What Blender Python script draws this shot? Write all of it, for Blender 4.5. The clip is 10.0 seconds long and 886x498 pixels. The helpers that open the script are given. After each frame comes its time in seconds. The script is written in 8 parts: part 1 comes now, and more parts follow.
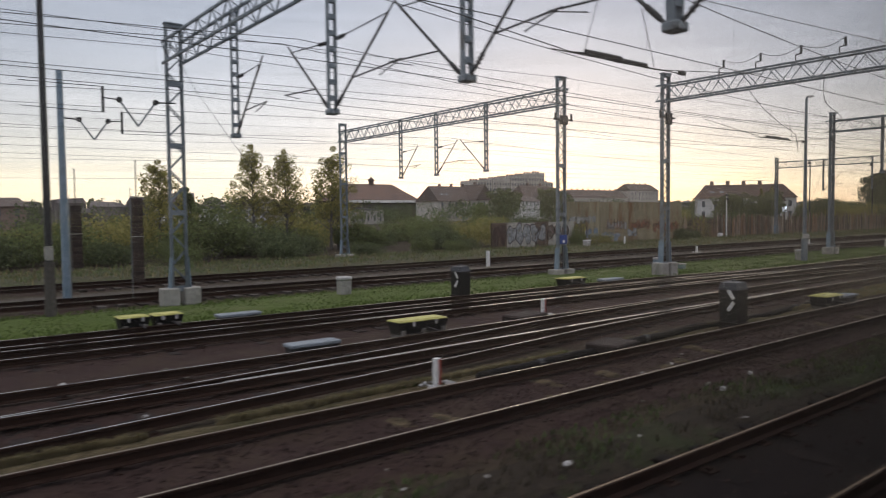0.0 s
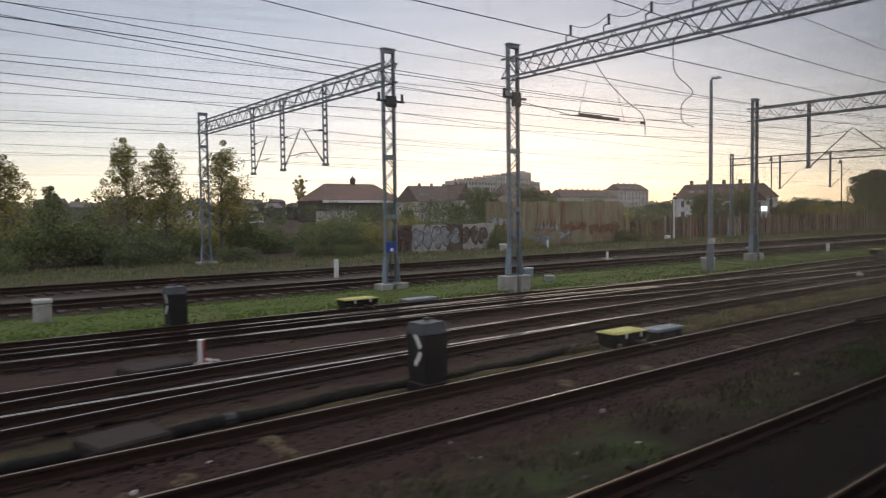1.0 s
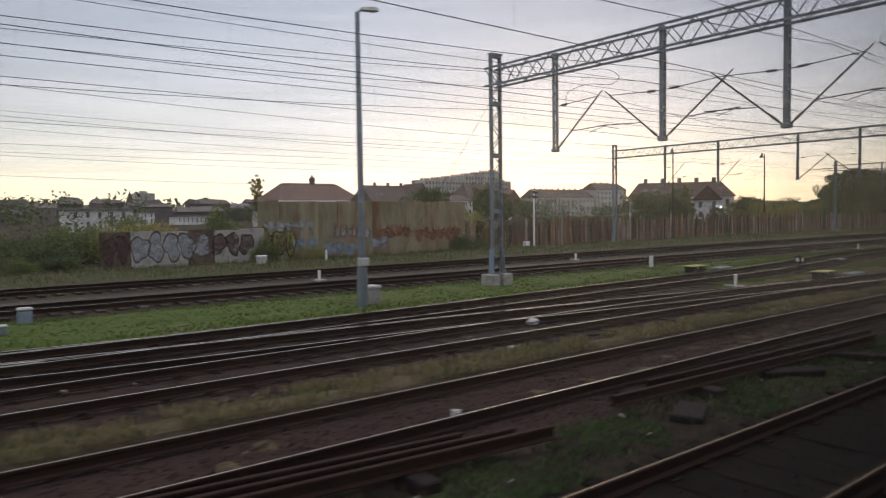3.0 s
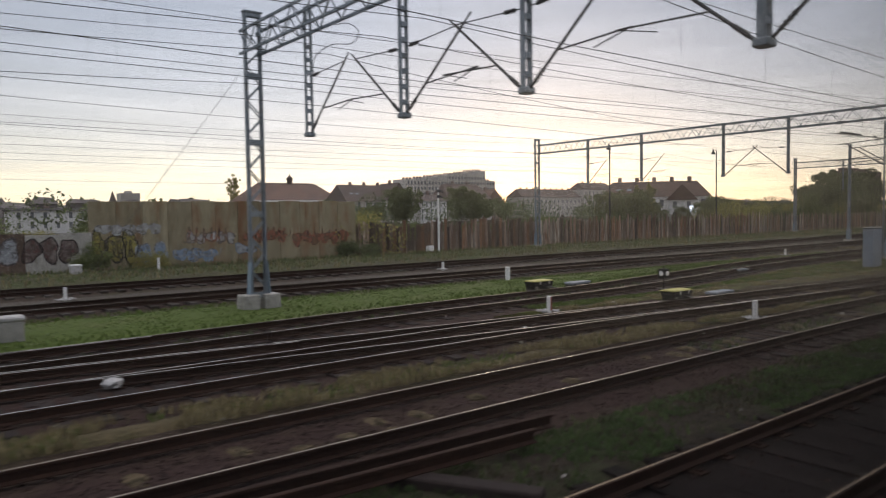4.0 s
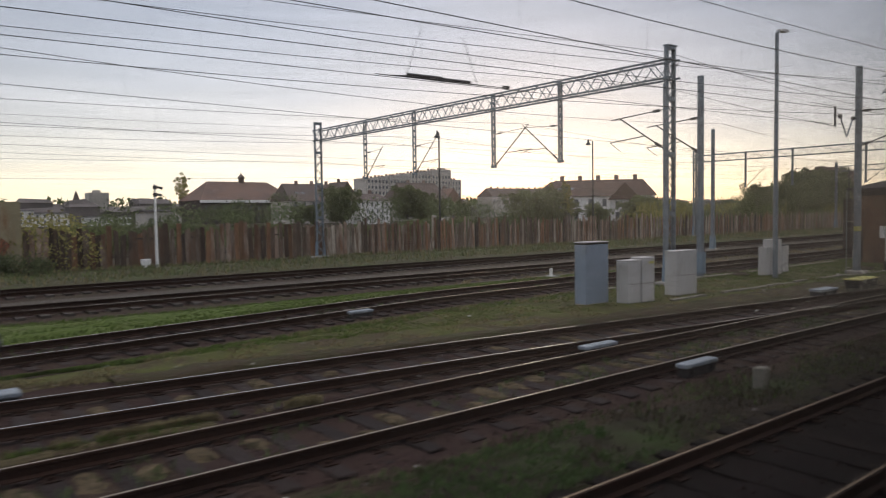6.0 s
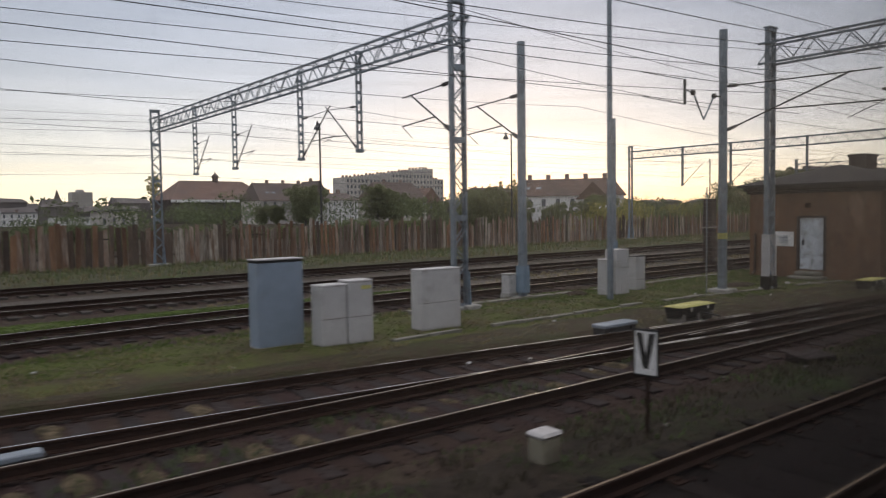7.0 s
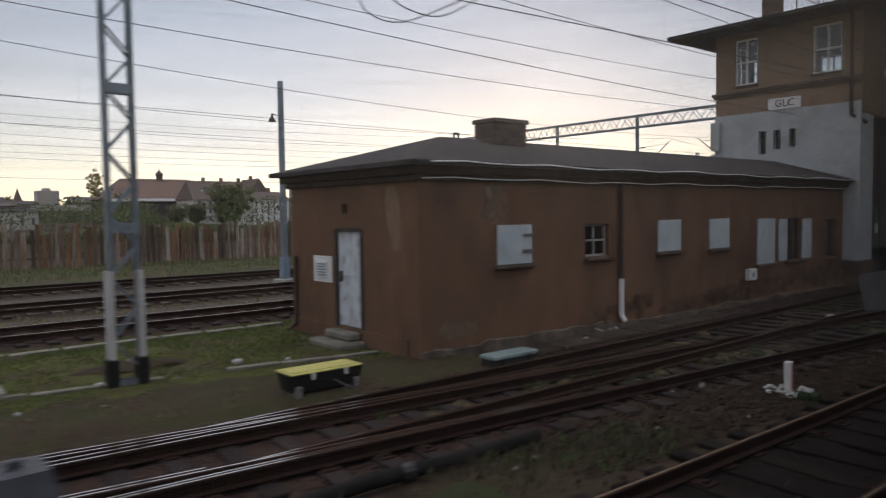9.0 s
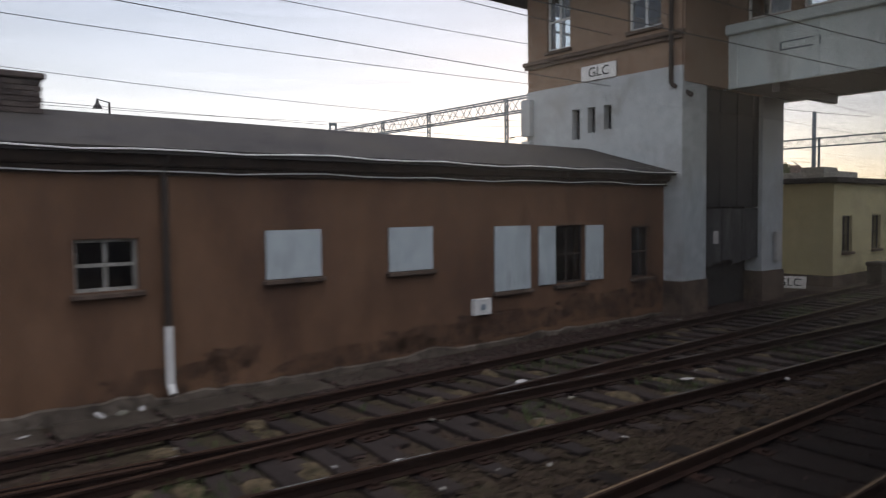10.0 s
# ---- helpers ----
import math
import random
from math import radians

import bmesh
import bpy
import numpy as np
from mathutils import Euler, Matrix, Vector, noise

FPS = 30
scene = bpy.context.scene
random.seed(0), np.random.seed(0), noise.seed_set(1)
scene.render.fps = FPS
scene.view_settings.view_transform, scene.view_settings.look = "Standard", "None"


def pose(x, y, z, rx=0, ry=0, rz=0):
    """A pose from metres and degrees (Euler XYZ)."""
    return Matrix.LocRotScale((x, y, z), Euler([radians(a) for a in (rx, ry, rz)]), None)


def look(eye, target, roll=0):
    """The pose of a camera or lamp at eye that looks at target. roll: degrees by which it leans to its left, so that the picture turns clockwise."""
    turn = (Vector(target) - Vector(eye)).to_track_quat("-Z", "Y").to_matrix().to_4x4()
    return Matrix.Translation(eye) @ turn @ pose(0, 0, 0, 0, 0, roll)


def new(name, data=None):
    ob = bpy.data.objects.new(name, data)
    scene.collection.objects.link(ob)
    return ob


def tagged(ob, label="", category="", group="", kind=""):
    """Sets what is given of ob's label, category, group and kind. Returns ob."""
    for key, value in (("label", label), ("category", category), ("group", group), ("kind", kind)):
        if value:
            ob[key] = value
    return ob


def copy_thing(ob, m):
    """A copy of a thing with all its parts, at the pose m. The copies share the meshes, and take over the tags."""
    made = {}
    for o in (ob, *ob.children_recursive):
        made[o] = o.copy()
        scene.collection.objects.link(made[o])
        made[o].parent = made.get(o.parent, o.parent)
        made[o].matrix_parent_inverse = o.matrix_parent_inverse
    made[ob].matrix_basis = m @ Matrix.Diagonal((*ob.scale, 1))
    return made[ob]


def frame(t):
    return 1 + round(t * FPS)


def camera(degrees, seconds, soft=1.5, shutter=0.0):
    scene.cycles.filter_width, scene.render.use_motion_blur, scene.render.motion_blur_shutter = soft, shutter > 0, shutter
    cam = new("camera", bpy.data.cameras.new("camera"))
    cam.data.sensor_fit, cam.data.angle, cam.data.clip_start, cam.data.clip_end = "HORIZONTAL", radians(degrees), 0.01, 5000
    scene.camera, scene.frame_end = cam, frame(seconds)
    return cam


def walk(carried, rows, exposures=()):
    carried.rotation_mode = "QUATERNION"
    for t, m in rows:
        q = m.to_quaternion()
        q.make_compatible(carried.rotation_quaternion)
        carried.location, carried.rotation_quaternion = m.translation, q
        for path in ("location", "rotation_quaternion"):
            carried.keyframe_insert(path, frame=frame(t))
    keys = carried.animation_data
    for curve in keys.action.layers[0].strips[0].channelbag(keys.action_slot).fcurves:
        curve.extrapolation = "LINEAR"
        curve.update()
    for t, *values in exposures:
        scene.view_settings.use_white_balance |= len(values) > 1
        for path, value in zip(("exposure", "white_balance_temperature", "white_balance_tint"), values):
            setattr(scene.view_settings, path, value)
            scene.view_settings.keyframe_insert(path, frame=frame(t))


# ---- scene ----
# A railway yard seen from a passing train: x runs along the tracks, y away from the train.

# ---- camera and walk ----
cam = camera(63.4, 10.0, soft=1.05, shutter=0.22)
ROWS = [
    (0.0, 0.000, 0.000, 2.713, -37.414, -2.765, 0.640),
    (0.5, 4.541, 0.121, 2.713, -37.506, -2.762, 0.674),
    (1.0, 9.118, 0.230, 2.713, -37.610, -2.760, 0.705),
    (1.5, 13.731, 0.328, 2.713, -37.723, -2.759, 0.733),
    (2.0, 18.380, 0.414, 2.713, -37.844, -2.760, 0.757),
    (2.5, 23.064, 0.487, 2.713, -37.973, -2.762, 0.779),
    (3.0, 27.784, 0.548, 2.713, -38.108, -2.765, 0.797),
    (3.5, 32.540, 0.595, 2.713, -38.248, -2.770, 0.813),
    (4.0, 37.332, 0.630, 2.713, -38.391, -2.777, 0.825),
    (4.5, 42.159, 0.651, 2.713, -38.537, -2.784, 0.835),
    (5.0, 47.022, 0.658, 2.713, -38.685, -2.793, 0.841),
    (5.5, 51.920, 0.650, 2.713, -38.833, -2.804, 0.845),
    (6.0, 56.854, 0.629, 2.713, -38.980, -2.816, 0.845),
    (6.5, 61.824, 0.592, 2.713, -39.124, -2.829, 0.842),
    (7.0, 66.829, 0.541, 2.713, -39.266, -2.844, 0.836),
    (7.5, 71.869, 0.474, 2.713, -39.403, -2.860, 0.827),
    (8.0, 76.945, 0.391, 2.713, -39.535, -2.877, 0.815),
    (8.5, 82.056, 0.293, 2.713, -39.660, -2.896, 0.800),
    (9.0, 87.202, 0.177, 2.713, -39.777, -2.916, 0.782),
    (9.5, 92.383, 0.046, 2.713, -39.884, -2.938, 0.761),
    (10.0, 97.600, -0.103, 2.713, -39.982, -2.961, 0.737),
]
walk(cam, [(t, pose(x, y, z, 90 + pitch, roll, yaw)) for t, x, y, z, yaw, pitch, roll in ROWS],
     exposures=[(0.0, 0.44), (8.0, 0.45), (9.2, 0.44), (9.6, 0.61), (10.0, 0.85)])

# ---- sky and sun: an overcast evening, the low sun veiled behind the town ----
SUN_AZ, SUN_EL = radians(46), radians(3)      # azimuth from +y towards +x
world = bpy.data.worlds.new("evening_sky")
scene.world = world
world.use_nodes = True
wn, wl = world.node_tree.nodes, world.node_tree.links
wn.clear()


def wnode(kind, **settings):
    n = wn.new(kind)
    for k, v in settings.items():
        n.inputs[k].default_value = v
    return n


sky = wn.new("ShaderNodeTexSky")
sky.sky_type, sky.sun_disc = "NISHITA", False
sky.sun_elevation, sky.sun_rotation = SUN_EL, SUN_AZ
sky.air_density, sky.dust_density, sky.ozone_density = 1.0, 0.4, 2.0
coord = wn.new("ShaderNodeTexCoord")
split = wn.new("ShaderNodeSeparateXYZ")
wl.new(coord.outputs["Generated"], split.inputs[0])
# cloud deck: brightest where it thins towards the horizon
stretch = wn.new("ShaderNodeMapping")
stretch.inputs["Scale"].default_value = (1.6, 1.6, 9.0)
wl.new(coord.outputs["Generated"], stretch.inputs[0])
puffs = wnode("ShaderNodeTexNoise", Scale=2.2, Detail=6.0, Roughness=0.6)
wl.new(stretch.outputs[0], puffs.inputs["Vector"])
wob = wn.new("ShaderNodeMath")
wob.operation = "MULTIPLY_ADD"
wob.inputs[1].default_value, wob.inputs[2].default_value = 0.12, -0.06
wl.new(puffs.outputs["Fac"], wob.inputs[0])
lift = wn.new("ShaderNodeMath")
lift.operation = "ADD"
wl.new(split.outputs["Z"], lift.inputs[0])
wl.new(wob.outputs[0], lift.inputs[1])
deck = wn.new("ShaderNodeValToRGB")
stops = [(0.0, (1.12, 0.96, 0.72)), (0.03, (1.22, 1.10, 0.88)), (0.07, (0.90, 0.875, 0.825)), (0.115, (0.695, 0.695, 0.735)), (0.18, (0.548, 0.568, 0.640)),
         (0.28, (0.432, 0.466, 0.555)), (0.36, (0.45, 0.48, 0.565)), (0.55, (0.98, 0.965, 1.035)), (1.0, (1.45, 1.415, 1.49))]
while len(deck.color_ramp.elements) < len(stops):
    deck.color_ramp.elements.new(0.5)
for e, (p, c) in zip(deck.color_ramp.elements, stops):
    e.position, e.color = p, (*c, 1)
wl.new(lift.outputs[0], deck.inputs[0])
bg_sky, bg_deck, both, out = wn.new("ShaderNodeBackground"), wn.new("ShaderNodeBackground"), wn.new("ShaderNodeAddShader"), wn.new("ShaderNodeOutputWorld")
bg_sky.inputs["Strength"].default_value, bg_deck.inputs["Strength"].default_value = 0.05, 0.9
wl.new(sky.outputs[0], bg_sky.inputs["Color"])
# the deck glows most over the veiled sun
toward = wn.new("ShaderNodeVectorMath")
toward.operation = "DOT_PRODUCT"
toward.inputs[1].default_value = (math.sin(SUN_AZ), math.cos(SUN_AZ), 0.0)
wl.new(coord.outputs["Generated"], toward.inputs[0])
glow = wn.new("ShaderNodeMapRange")
for k, val in zip(("From Min", "From Max", "To Min", "To Max"), (0.72, 0.98, 0.86, 1.15)):
    glow.inputs[k].default_value = val
wl.new(toward.outputs["Value"], glow.inputs["Value"])
lit = wn.new("ShaderNodeMath")
lit.operation = "MULTIPLY"
lit.inputs[1].default_value = 0.9
wl.new(glow.outputs[0], lit.inputs[0])
# thin level streaks of cloud
flat_ = wn.new("ShaderNodeMapping")
flat_.inputs["Scale"].default_value = (2.0, 2.0, 60.0)
wl.new(coord.outputs["Generated"], flat_.inputs[0])
streaks = wnode("ShaderNodeTexNoise", Scale=2.4, Detail=5.0, Roughness=0.55)
wl.new(flat_.outputs[0], streaks.inputs["Vector"])
thin_ = wn.new("ShaderNodeMapRange")
for k, val in zip(("From Min", "From Max", "To Min", "To Max"), (0.3, 0.7, 0.89, 1.07)):
    thin_.inputs[k].default_value = val
wl.new(streaks.outputs["Fac"], thin_.inputs["Value"])
veil = wn.new("ShaderNodeMath")
veil.operation = "MULTIPLY"
wl.new(lit.outputs[0], veil.inputs[0])
wl.new(thin_.outputs[0], veil.inputs[1])
wl.new(veil.outputs[0], bg_deck.inputs["Strength"])
cool = wn.new("ShaderNodeMapRange")
for k, val in zip(("From Min", "From Max", "To Min", "To Max"), (-0.3, 0.5, 1.0, 0.0)):
    cool.inputs[k].default_value = val
wl.new(toward.outputs["Value"], cool.inputs["Value"])
tinted = wn.new("ShaderNodeMix")
tinted.data_type, tinted.blend_type = "RGBA", "MULTIPLY"
wl.new(cool.outputs[0], tinted.inputs["Factor"])
wl.new(deck.outputs[0], tinted.inputs["A"])
tinted.inputs["B"].default_value = (0.95, 1.0, 1.06, 1)
wl.new(tinted.outputs["Result"], bg_deck.inputs["Color"])
wl.new(bg_sky.outputs[0], both.inputs[0])
wl.new(bg_deck.outputs[0], both.inputs[1])
wl.new(both.outputs[0], out.inputs["Surface"])
sun = new("sun", bpy.data.lights.new("sun", "SUN"))
sun.data.energy, sun.data.angle, sun.data.color = 0.5, radians(14), (1.0, 0.86, 0.68)
sun.data.cycles.use_multiple_importance_sampling = False
sun.matrix_world = look((math.sin(SUN_AZ) * 400, math.cos(SUN_AZ) * 400, math.tan(SUN_EL) * 400), (0, 0, 0))

# ---- materials ----


def material(name, dark, light, scale=6.0, rough=0.8, metal=0.0, bump=0.0, bump_scale=None, grime=None, grime_scale=0.7,
             grime_at=0.55, stretch=(1, 1, 1), vary=0.0, detail=6.0, spec=None, island=False, thin=0.0, worn=0.0):
    """Two-scale surface: fine grain between dark and light, larger patches of grime, per-object variation."""
    m = bpy.data.materials.new(name)
    m.use_nodes = True
    n, l = m.node_tree.nodes, m.node_tree.links
    bsdf = n["Principled BSDF"]
    bsdf.inputs["Roughness"].default_value, bsdf.inputs["Metallic"].default_value = rough, metal
    bsdf.inputs["Specular IOR Level"].default_value = spec if spec is not None else (0.12 if rough > 0.89 else 0.4)
    tc, mp = n.new("ShaderNodeTexCoord"), n.new("ShaderNodeMapping")
    mp.inputs["Scale"].default_value = stretch
    l.new(tc.outputs["Object"], mp.inputs[0])
    if vary and not island:   # each piece shows its own part of the pattern
        shift = n.new("ShaderNodeVectorMath")
        shift.operation = "MULTIPLY"
        shift.inputs[1].default_value = (37.0, 61.0, 23.0)
        l.new(n.new("ShaderNodeObjectInfo").outputs["Random"], shift.inputs[0])
        l.new(shift.outputs[0], mp.inputs["Location"])
    fine = n.new("ShaderNodeTexNoise")
    fine.inputs["Scale"].default_value, fine.inputs["Detail"].default_value, fine.inputs["Roughness"].default_value = scale, detail, 0.65
    l.new(mp.outputs[0], fine.inputs["Vector"])
    ramp = n.new("ShaderNodeValToRGB")
    ramp.color_ramp.elements[0].position, ramp.color_ramp.elements[0].color = 0.32, (*dark, 1)
    ramp.color_ramp.elements[1].position, ramp.color_ramp.elements[1].color = 0.70, (*light, 1)
    l.new(fine.outputs["Fac"], ramp.inputs[0])
    colour = ramp.outputs["Color"]
    if grime:
        big = n.new("ShaderNodeTexNoise")
        big.inputs["Scale"].default_value, big.inputs["Detail"].default_value = grime_scale, 8.0
        big.inputs["Roughness"].default_value = 0.7
        l.new(mp.outputs[0], big.inputs["Vector"])
        step = n.new("ShaderNodeValToRGB")
        step.color_ramp.elements[0].position, step.color_ramp.elements[1].position = grime_at - 0.06, grime_at + 0.12
        l.new(big.outputs["Fac"], step.inputs[0])
        mix = n.new("ShaderNodeMix")
        mix.data_type = "RGBA"
        l.new(step.outputs["Color"], mix.inputs["Factor"])
        l.new(colour, mix.inputs["A"])
        mix.inputs["B"].default_value = (*grime, 1)
        colour = mix.outputs["Result"]
    if vary:
        rnd = n.new("ShaderNodeNewGeometry").outputs["Random Per Island"] if island else n.new("ShaderNodeObjectInfo").outputs["Random"]
        span = n.new("ShaderNodeMapRange")
        span.inputs["To Min"].default_value, span.inputs["To Max"].default_value = 1 - vary, 1 + vary
        l.new(rnd, span.inputs["Value"])
        hsv = n.new("ShaderNodeHueSaturation")
        l.new(span.outputs[0], hsv.inputs["Value"])
        l.new(colour, hsv.inputs["Color"])
        colour = hsv.outputs["Color"]
    l.new(colour, bsdf.inputs["Base Color"])
    if bump:
        rel = n.new("ShaderNodeTexNoise")
        rel.inputs["Scale"].default_value, rel.inputs["Detail"].default_value = bump_scale or scale * 2, 5.0
        l.new(mp.outputs[0], rel.inputs["Vector"])
        b = n.new("ShaderNodeBump")
        b.inputs["Strength"].default_value, b.inputs["Distance"].default_value = 1.0, bump
        l.new(rel.outputs["Fac"], b.inputs["Height"])
        l.new(b.outputs["Normal"], bsdf.inputs["Normal"])
    if thin:   # light passes through leaves and blades
        tr, mx = n.new("ShaderNodeBsdfTranslucent"), n.new("ShaderNodeMixShader")
        l.new(colour, tr.inputs["Color"])
        mx.inputs["Fac"].default_value = thin
        l.new(bsdf.outputs[0], mx.inputs[1])
        l.new(tr.outputs[0], mx.inputs[2])
        l.new(mx.outputs[0], n["Material Output"].inputs["Surface"])
    if worn:   # thin paint, rubbed through in places
        hole, at, clear, mx = n.new("ShaderNodeTexNoise"), n.new("ShaderNodeValToRGB"), n.new("ShaderNodeBsdfTransparent"), n.new("ShaderNodeMixShader")
        hole.inputs["Scale"].default_value, hole.inputs["Detail"].default_value, hole.inputs["Roughness"].default_value = 3.2, 7.0, 0.7
        l.new(tc.outputs["Object"], hole.inputs["Vector"])
        at.color_ramp.elements[0].position, at.color_ramp.elements[1].position = worn - 0.2, worn + 0.2
        l.new(hole.outputs["Fac"], at.inputs[0])
        l.new(at.outputs["Color"], mx.inputs["Fac"])
        l.new(clear.outputs[0], mx.inputs[1])
        l.new(bsdf.outputs[0], mx.inputs[2])
        l.new(mx.outputs[0], n["Material Output"].inputs["Surface"])
    return m


M_BALLAST = material("ballast", (0.012, 0.0068, 0.0057), (0.064, 0.0385, 0.0325), 20, 0.95, bump=0.025, bump_scale=26, grime=(0.046, 0.031, 0.021), grime_scale=0.9, grime_at=0.52)
M_STONE = material("ballast_stone", (0.018, 0.011, 0.0092), (0.082, 0.054, 0.046), 18, 0.9, vary=0.5, island=True)
M_DIRT = material("dirt", (0.02, 0.0135, 0.0095), (0.068, 0.048, 0.033), 7, 0.95, bump=0.03, bump_scale=14, grime=(0.045, 0.041, 0.02), grime_scale=0.35, grime_at=0.52)
M_DRY = material("dry_grass_soil", (0.022, 0.017, 0.010), (0.108, 0.082, 0.047), 14, 0.95, bump=0.04, bump_scale=24, grime=(0.074, 0.082, 0.022), grime_scale=0.75, grime_at=0.45, detail=9.0)
M_TRODDEN = material("trodden_soil", (0.018, 0.0135, 0.009), (0.088, 0.064, 0.039), 15, 0.95, bump=0.04, bump_scale=24, grime=(0.047, 0.048, 0.021), grime_scale=1.1, grime_at=0.49, detail=9.0)
M_BANK = material("bank_soil", (0.034, 0.032, 0.019), (0.092, 0.084, 0.048), 6, 0.95, bump=0.03, bump_scale=18, grime=(0.056, 0.068, 0.025), grime_scale=0.3, grime_at=0.5)
M_BANKBLADE = material("bank_grass_blade", (0.08, 0.105, 0.04), (0.15, 0.18, 0.075), 3, 0.8, vary=0.3, island=True, thin=0.5)
M_VERGEGREEN = material("verge_grass_blade", (0.052, 0.090, 0.03), (0.098, 0.145, 0.053), 3, 0.8, vary=0.3, island=True, thin=0.45)
M_TURF = material("turf", (0.044, 0.070, 0.013), (0.092, 0.122, 0.028), 12, 0.95, bump=0.006, bump_scale=22, grime=(0.105, 0.115, 0.045), grime_scale=0.35, grime_at=0.57)
M_BLADE = material("grass_blade", (0.066, 0.106, 0.020), (0.114, 0.156, 0.037), 3, 0.75, vary=0.35, island=True, thin=0.5)
M_STRAW = material("dry_grass_blade", (0.15, 0.125, 0.062), (0.26, 0.22, 0.115), 3, 0.8, vary=0.35, island=True, thin=0.5)
M_RAILSIDE = material("rail_rust", (0.011, 0.0058, 0.0043), (0.040, 0.0205, 0.0135), 20, 0.85, 0.0, bump=0.002, vary=0.2, spec=0.12)
M_RAILTOP = material("rail_head", (0.53, 0.50, 0.46), (0.72, 0.69, 0.64), 12, 0.15, 1.0, stretch=(0.2, 4, 1))
M_RAILDULL = material("rail_head_dull", (0.105, 0.072, 0.038), (0.225, 0.158, 0.084), 9, 0.5, 0.6, stretch=(0.3, 4, 1))
M_RAILTAN = material("rail_head_tan", (0.22, 0.18, 0.125), (0.40, 0.34, 0.25), 9, 0.34, 0.9, stretch=(0.3, 4, 1))
M_CLOD = material("crumbled_soil", (0.024, 0.0165, 0.011), (0.07, 0.051, 0.035), 12, 0.95, vary=0.4, island=True)
M_SLEEPER = material("sleeper_timber", (0.0105, 0.0073, 0.0062), (0.038, 0.0275, 0.024), 10, 0.85, bump=0.008, stretch=(6, 0.8, 3), vary=0.35, spec=0.2)
# Darker copy of the sleeper timber: shade beside the train put into colour.
M_SHADESLEEPER = material("shaded_sleeper", (0.005, 0.0036, 0.003), (0.021, 0.0155, 0.013), 10, 0.9, bump=0.008, stretch=(6, 0.8, 3), vary=0.4, spec=0.1)
M_CONCSLEEPER = material("concrete_sleeper", (0.05, 0.043, 0.037), (0.20, 0.18, 0.158), 2.2, 0.9, grime=(0.03, 0.023, 0.018), grime_scale=1.1, grime_at=0.45)
M_GALV = material("galvanised_steel", (0.13, 0.155, 0.175), (0.26, 0.295, 0.32), 5, 0.55, 0.55, grime=(0.16, 0.14, 0.11), grime_scale=1.2, grime_at=0.62)
M_PAINTBLUE = material("blue_grey_paint", (0.13, 0.19, 0.24), (0.24, 0.31, 0.37), 4, 0.5, 0.1, grime=(0.12, 0.10, 0.08), grime_scale=1.5, grime_at=0.64)
M_DARKSTEEL = material("dark_steel", (0.02, 0.02, 0.022), (0.07, 0.068, 0.066), 8, 0.55, 0.5)
M_WIRE = material("copper_wire", (0.03, 0.03, 0.03), (0.07, 0.066, 0.06), 8, 0.5, 0.6)
M_INSUL = material("insulator_dark", (0.022, 0.022, 0.024), (0.06, 0.055, 0.055), 9, 0.3)
M_CONC = material("concrete", (0.25, 0.24, 0.21), (0.42, 0.40, 0.36), 9, 0.9, bump=0.004, grime=(0.16, 0.15, 0.12), grime_scale=1.8, grime_at=0.58)
M_CABWHITE = material("cabinet_light_grey", (0.38, 0.365, 0.345), (0.50, 0.485, 0.46), 5, 0.75, grime=(0.30, 0.28, 0.25), grime_scale=2.0, grime_at=0.58)
M_CABBLUE = material("cabinet_blue_grey", (0.17, 0.215, 0.26), (0.24, 0.29, 0.345), 4, 0.6, grime=(0.15, 0.16, 0.16), grime_scale=1.8, grime_at=0.62)
M_YELLOW = material("yellow_lid", (0.38, 0.355, 0.09), (0.54, 0.51, 0.16), 6, 0.65, grime=(0.24, 0.21, 0.08), grime_scale=3, grime_at=0.6)
M_LIDBLUE = material("pale_blue_lid", (0.165, 0.192, 0.214), (0.262, 0.297, 0.318), 5, 0.7, grime=(0.13, 0.145, 0.15), grime_scale=2.5, grime_at=0.56)
M_LIDGREEN = material("pale_green_lid", (0.16, 0.22, 0.21), (0.25, 0.315, 0.30), 5, 0.6, grime=(0.13, 0.14, 0.125), grime_scale=2.5, grime_at=0.56)
M_BLACK = material("black_paint", (0.0035, 0.0035, 0.0036), (0.010, 0.0096, 0.0094), 8, 0.6, grime=(0.018, 0.016, 0.0145), grime_scale=3, grime_at=0.64, spec=0.25)
M_WHITE = material("white_paint", (0.62, 0.61, 0.58), (0.78, 0.77, 0.74), 6, 0.6, grime=(0.40, 0.38, 0.33), grime_scale=3, grime_at=0.62)
M_RED = material("red_paint", (0.22, 0.03, 0.02), (0.36, 0.06, 0.04), 6, 0.6)
M_BLUESIGN = material("blue_sign", (0.01, 0.04, 0.22), (0.02, 0.07, 0.32), 4, 0.4)
M_HINGE = material("rusty_hinge", (0.10, 0.075, 0.06), (0.22, 0.18, 0.155), 12, 0.7)
M_PLASTER = material("brown_plaster", (0.138, 0.078, 0.046), (0.198, 0.114, 0.069), 2.6, 0.92, bump=0.005, bump_scale=40, grime=(0.106, 0.061, 0.040), grime_scale=0.7, grime_at=0.52, stretch=(1, 1, 0.4))
M_PATCH = material("bare_render", (0.19, 0.12, 0.078), (0.28, 0.19, 0.13), 6, 0.95, bump=0.004)
M_CORNICEPLASTER = material("dark_cornice_plaster", (0.030, 0.022, 0.018), (0.075, 0.052, 0.040), 4, 0.92, bump=0.006)
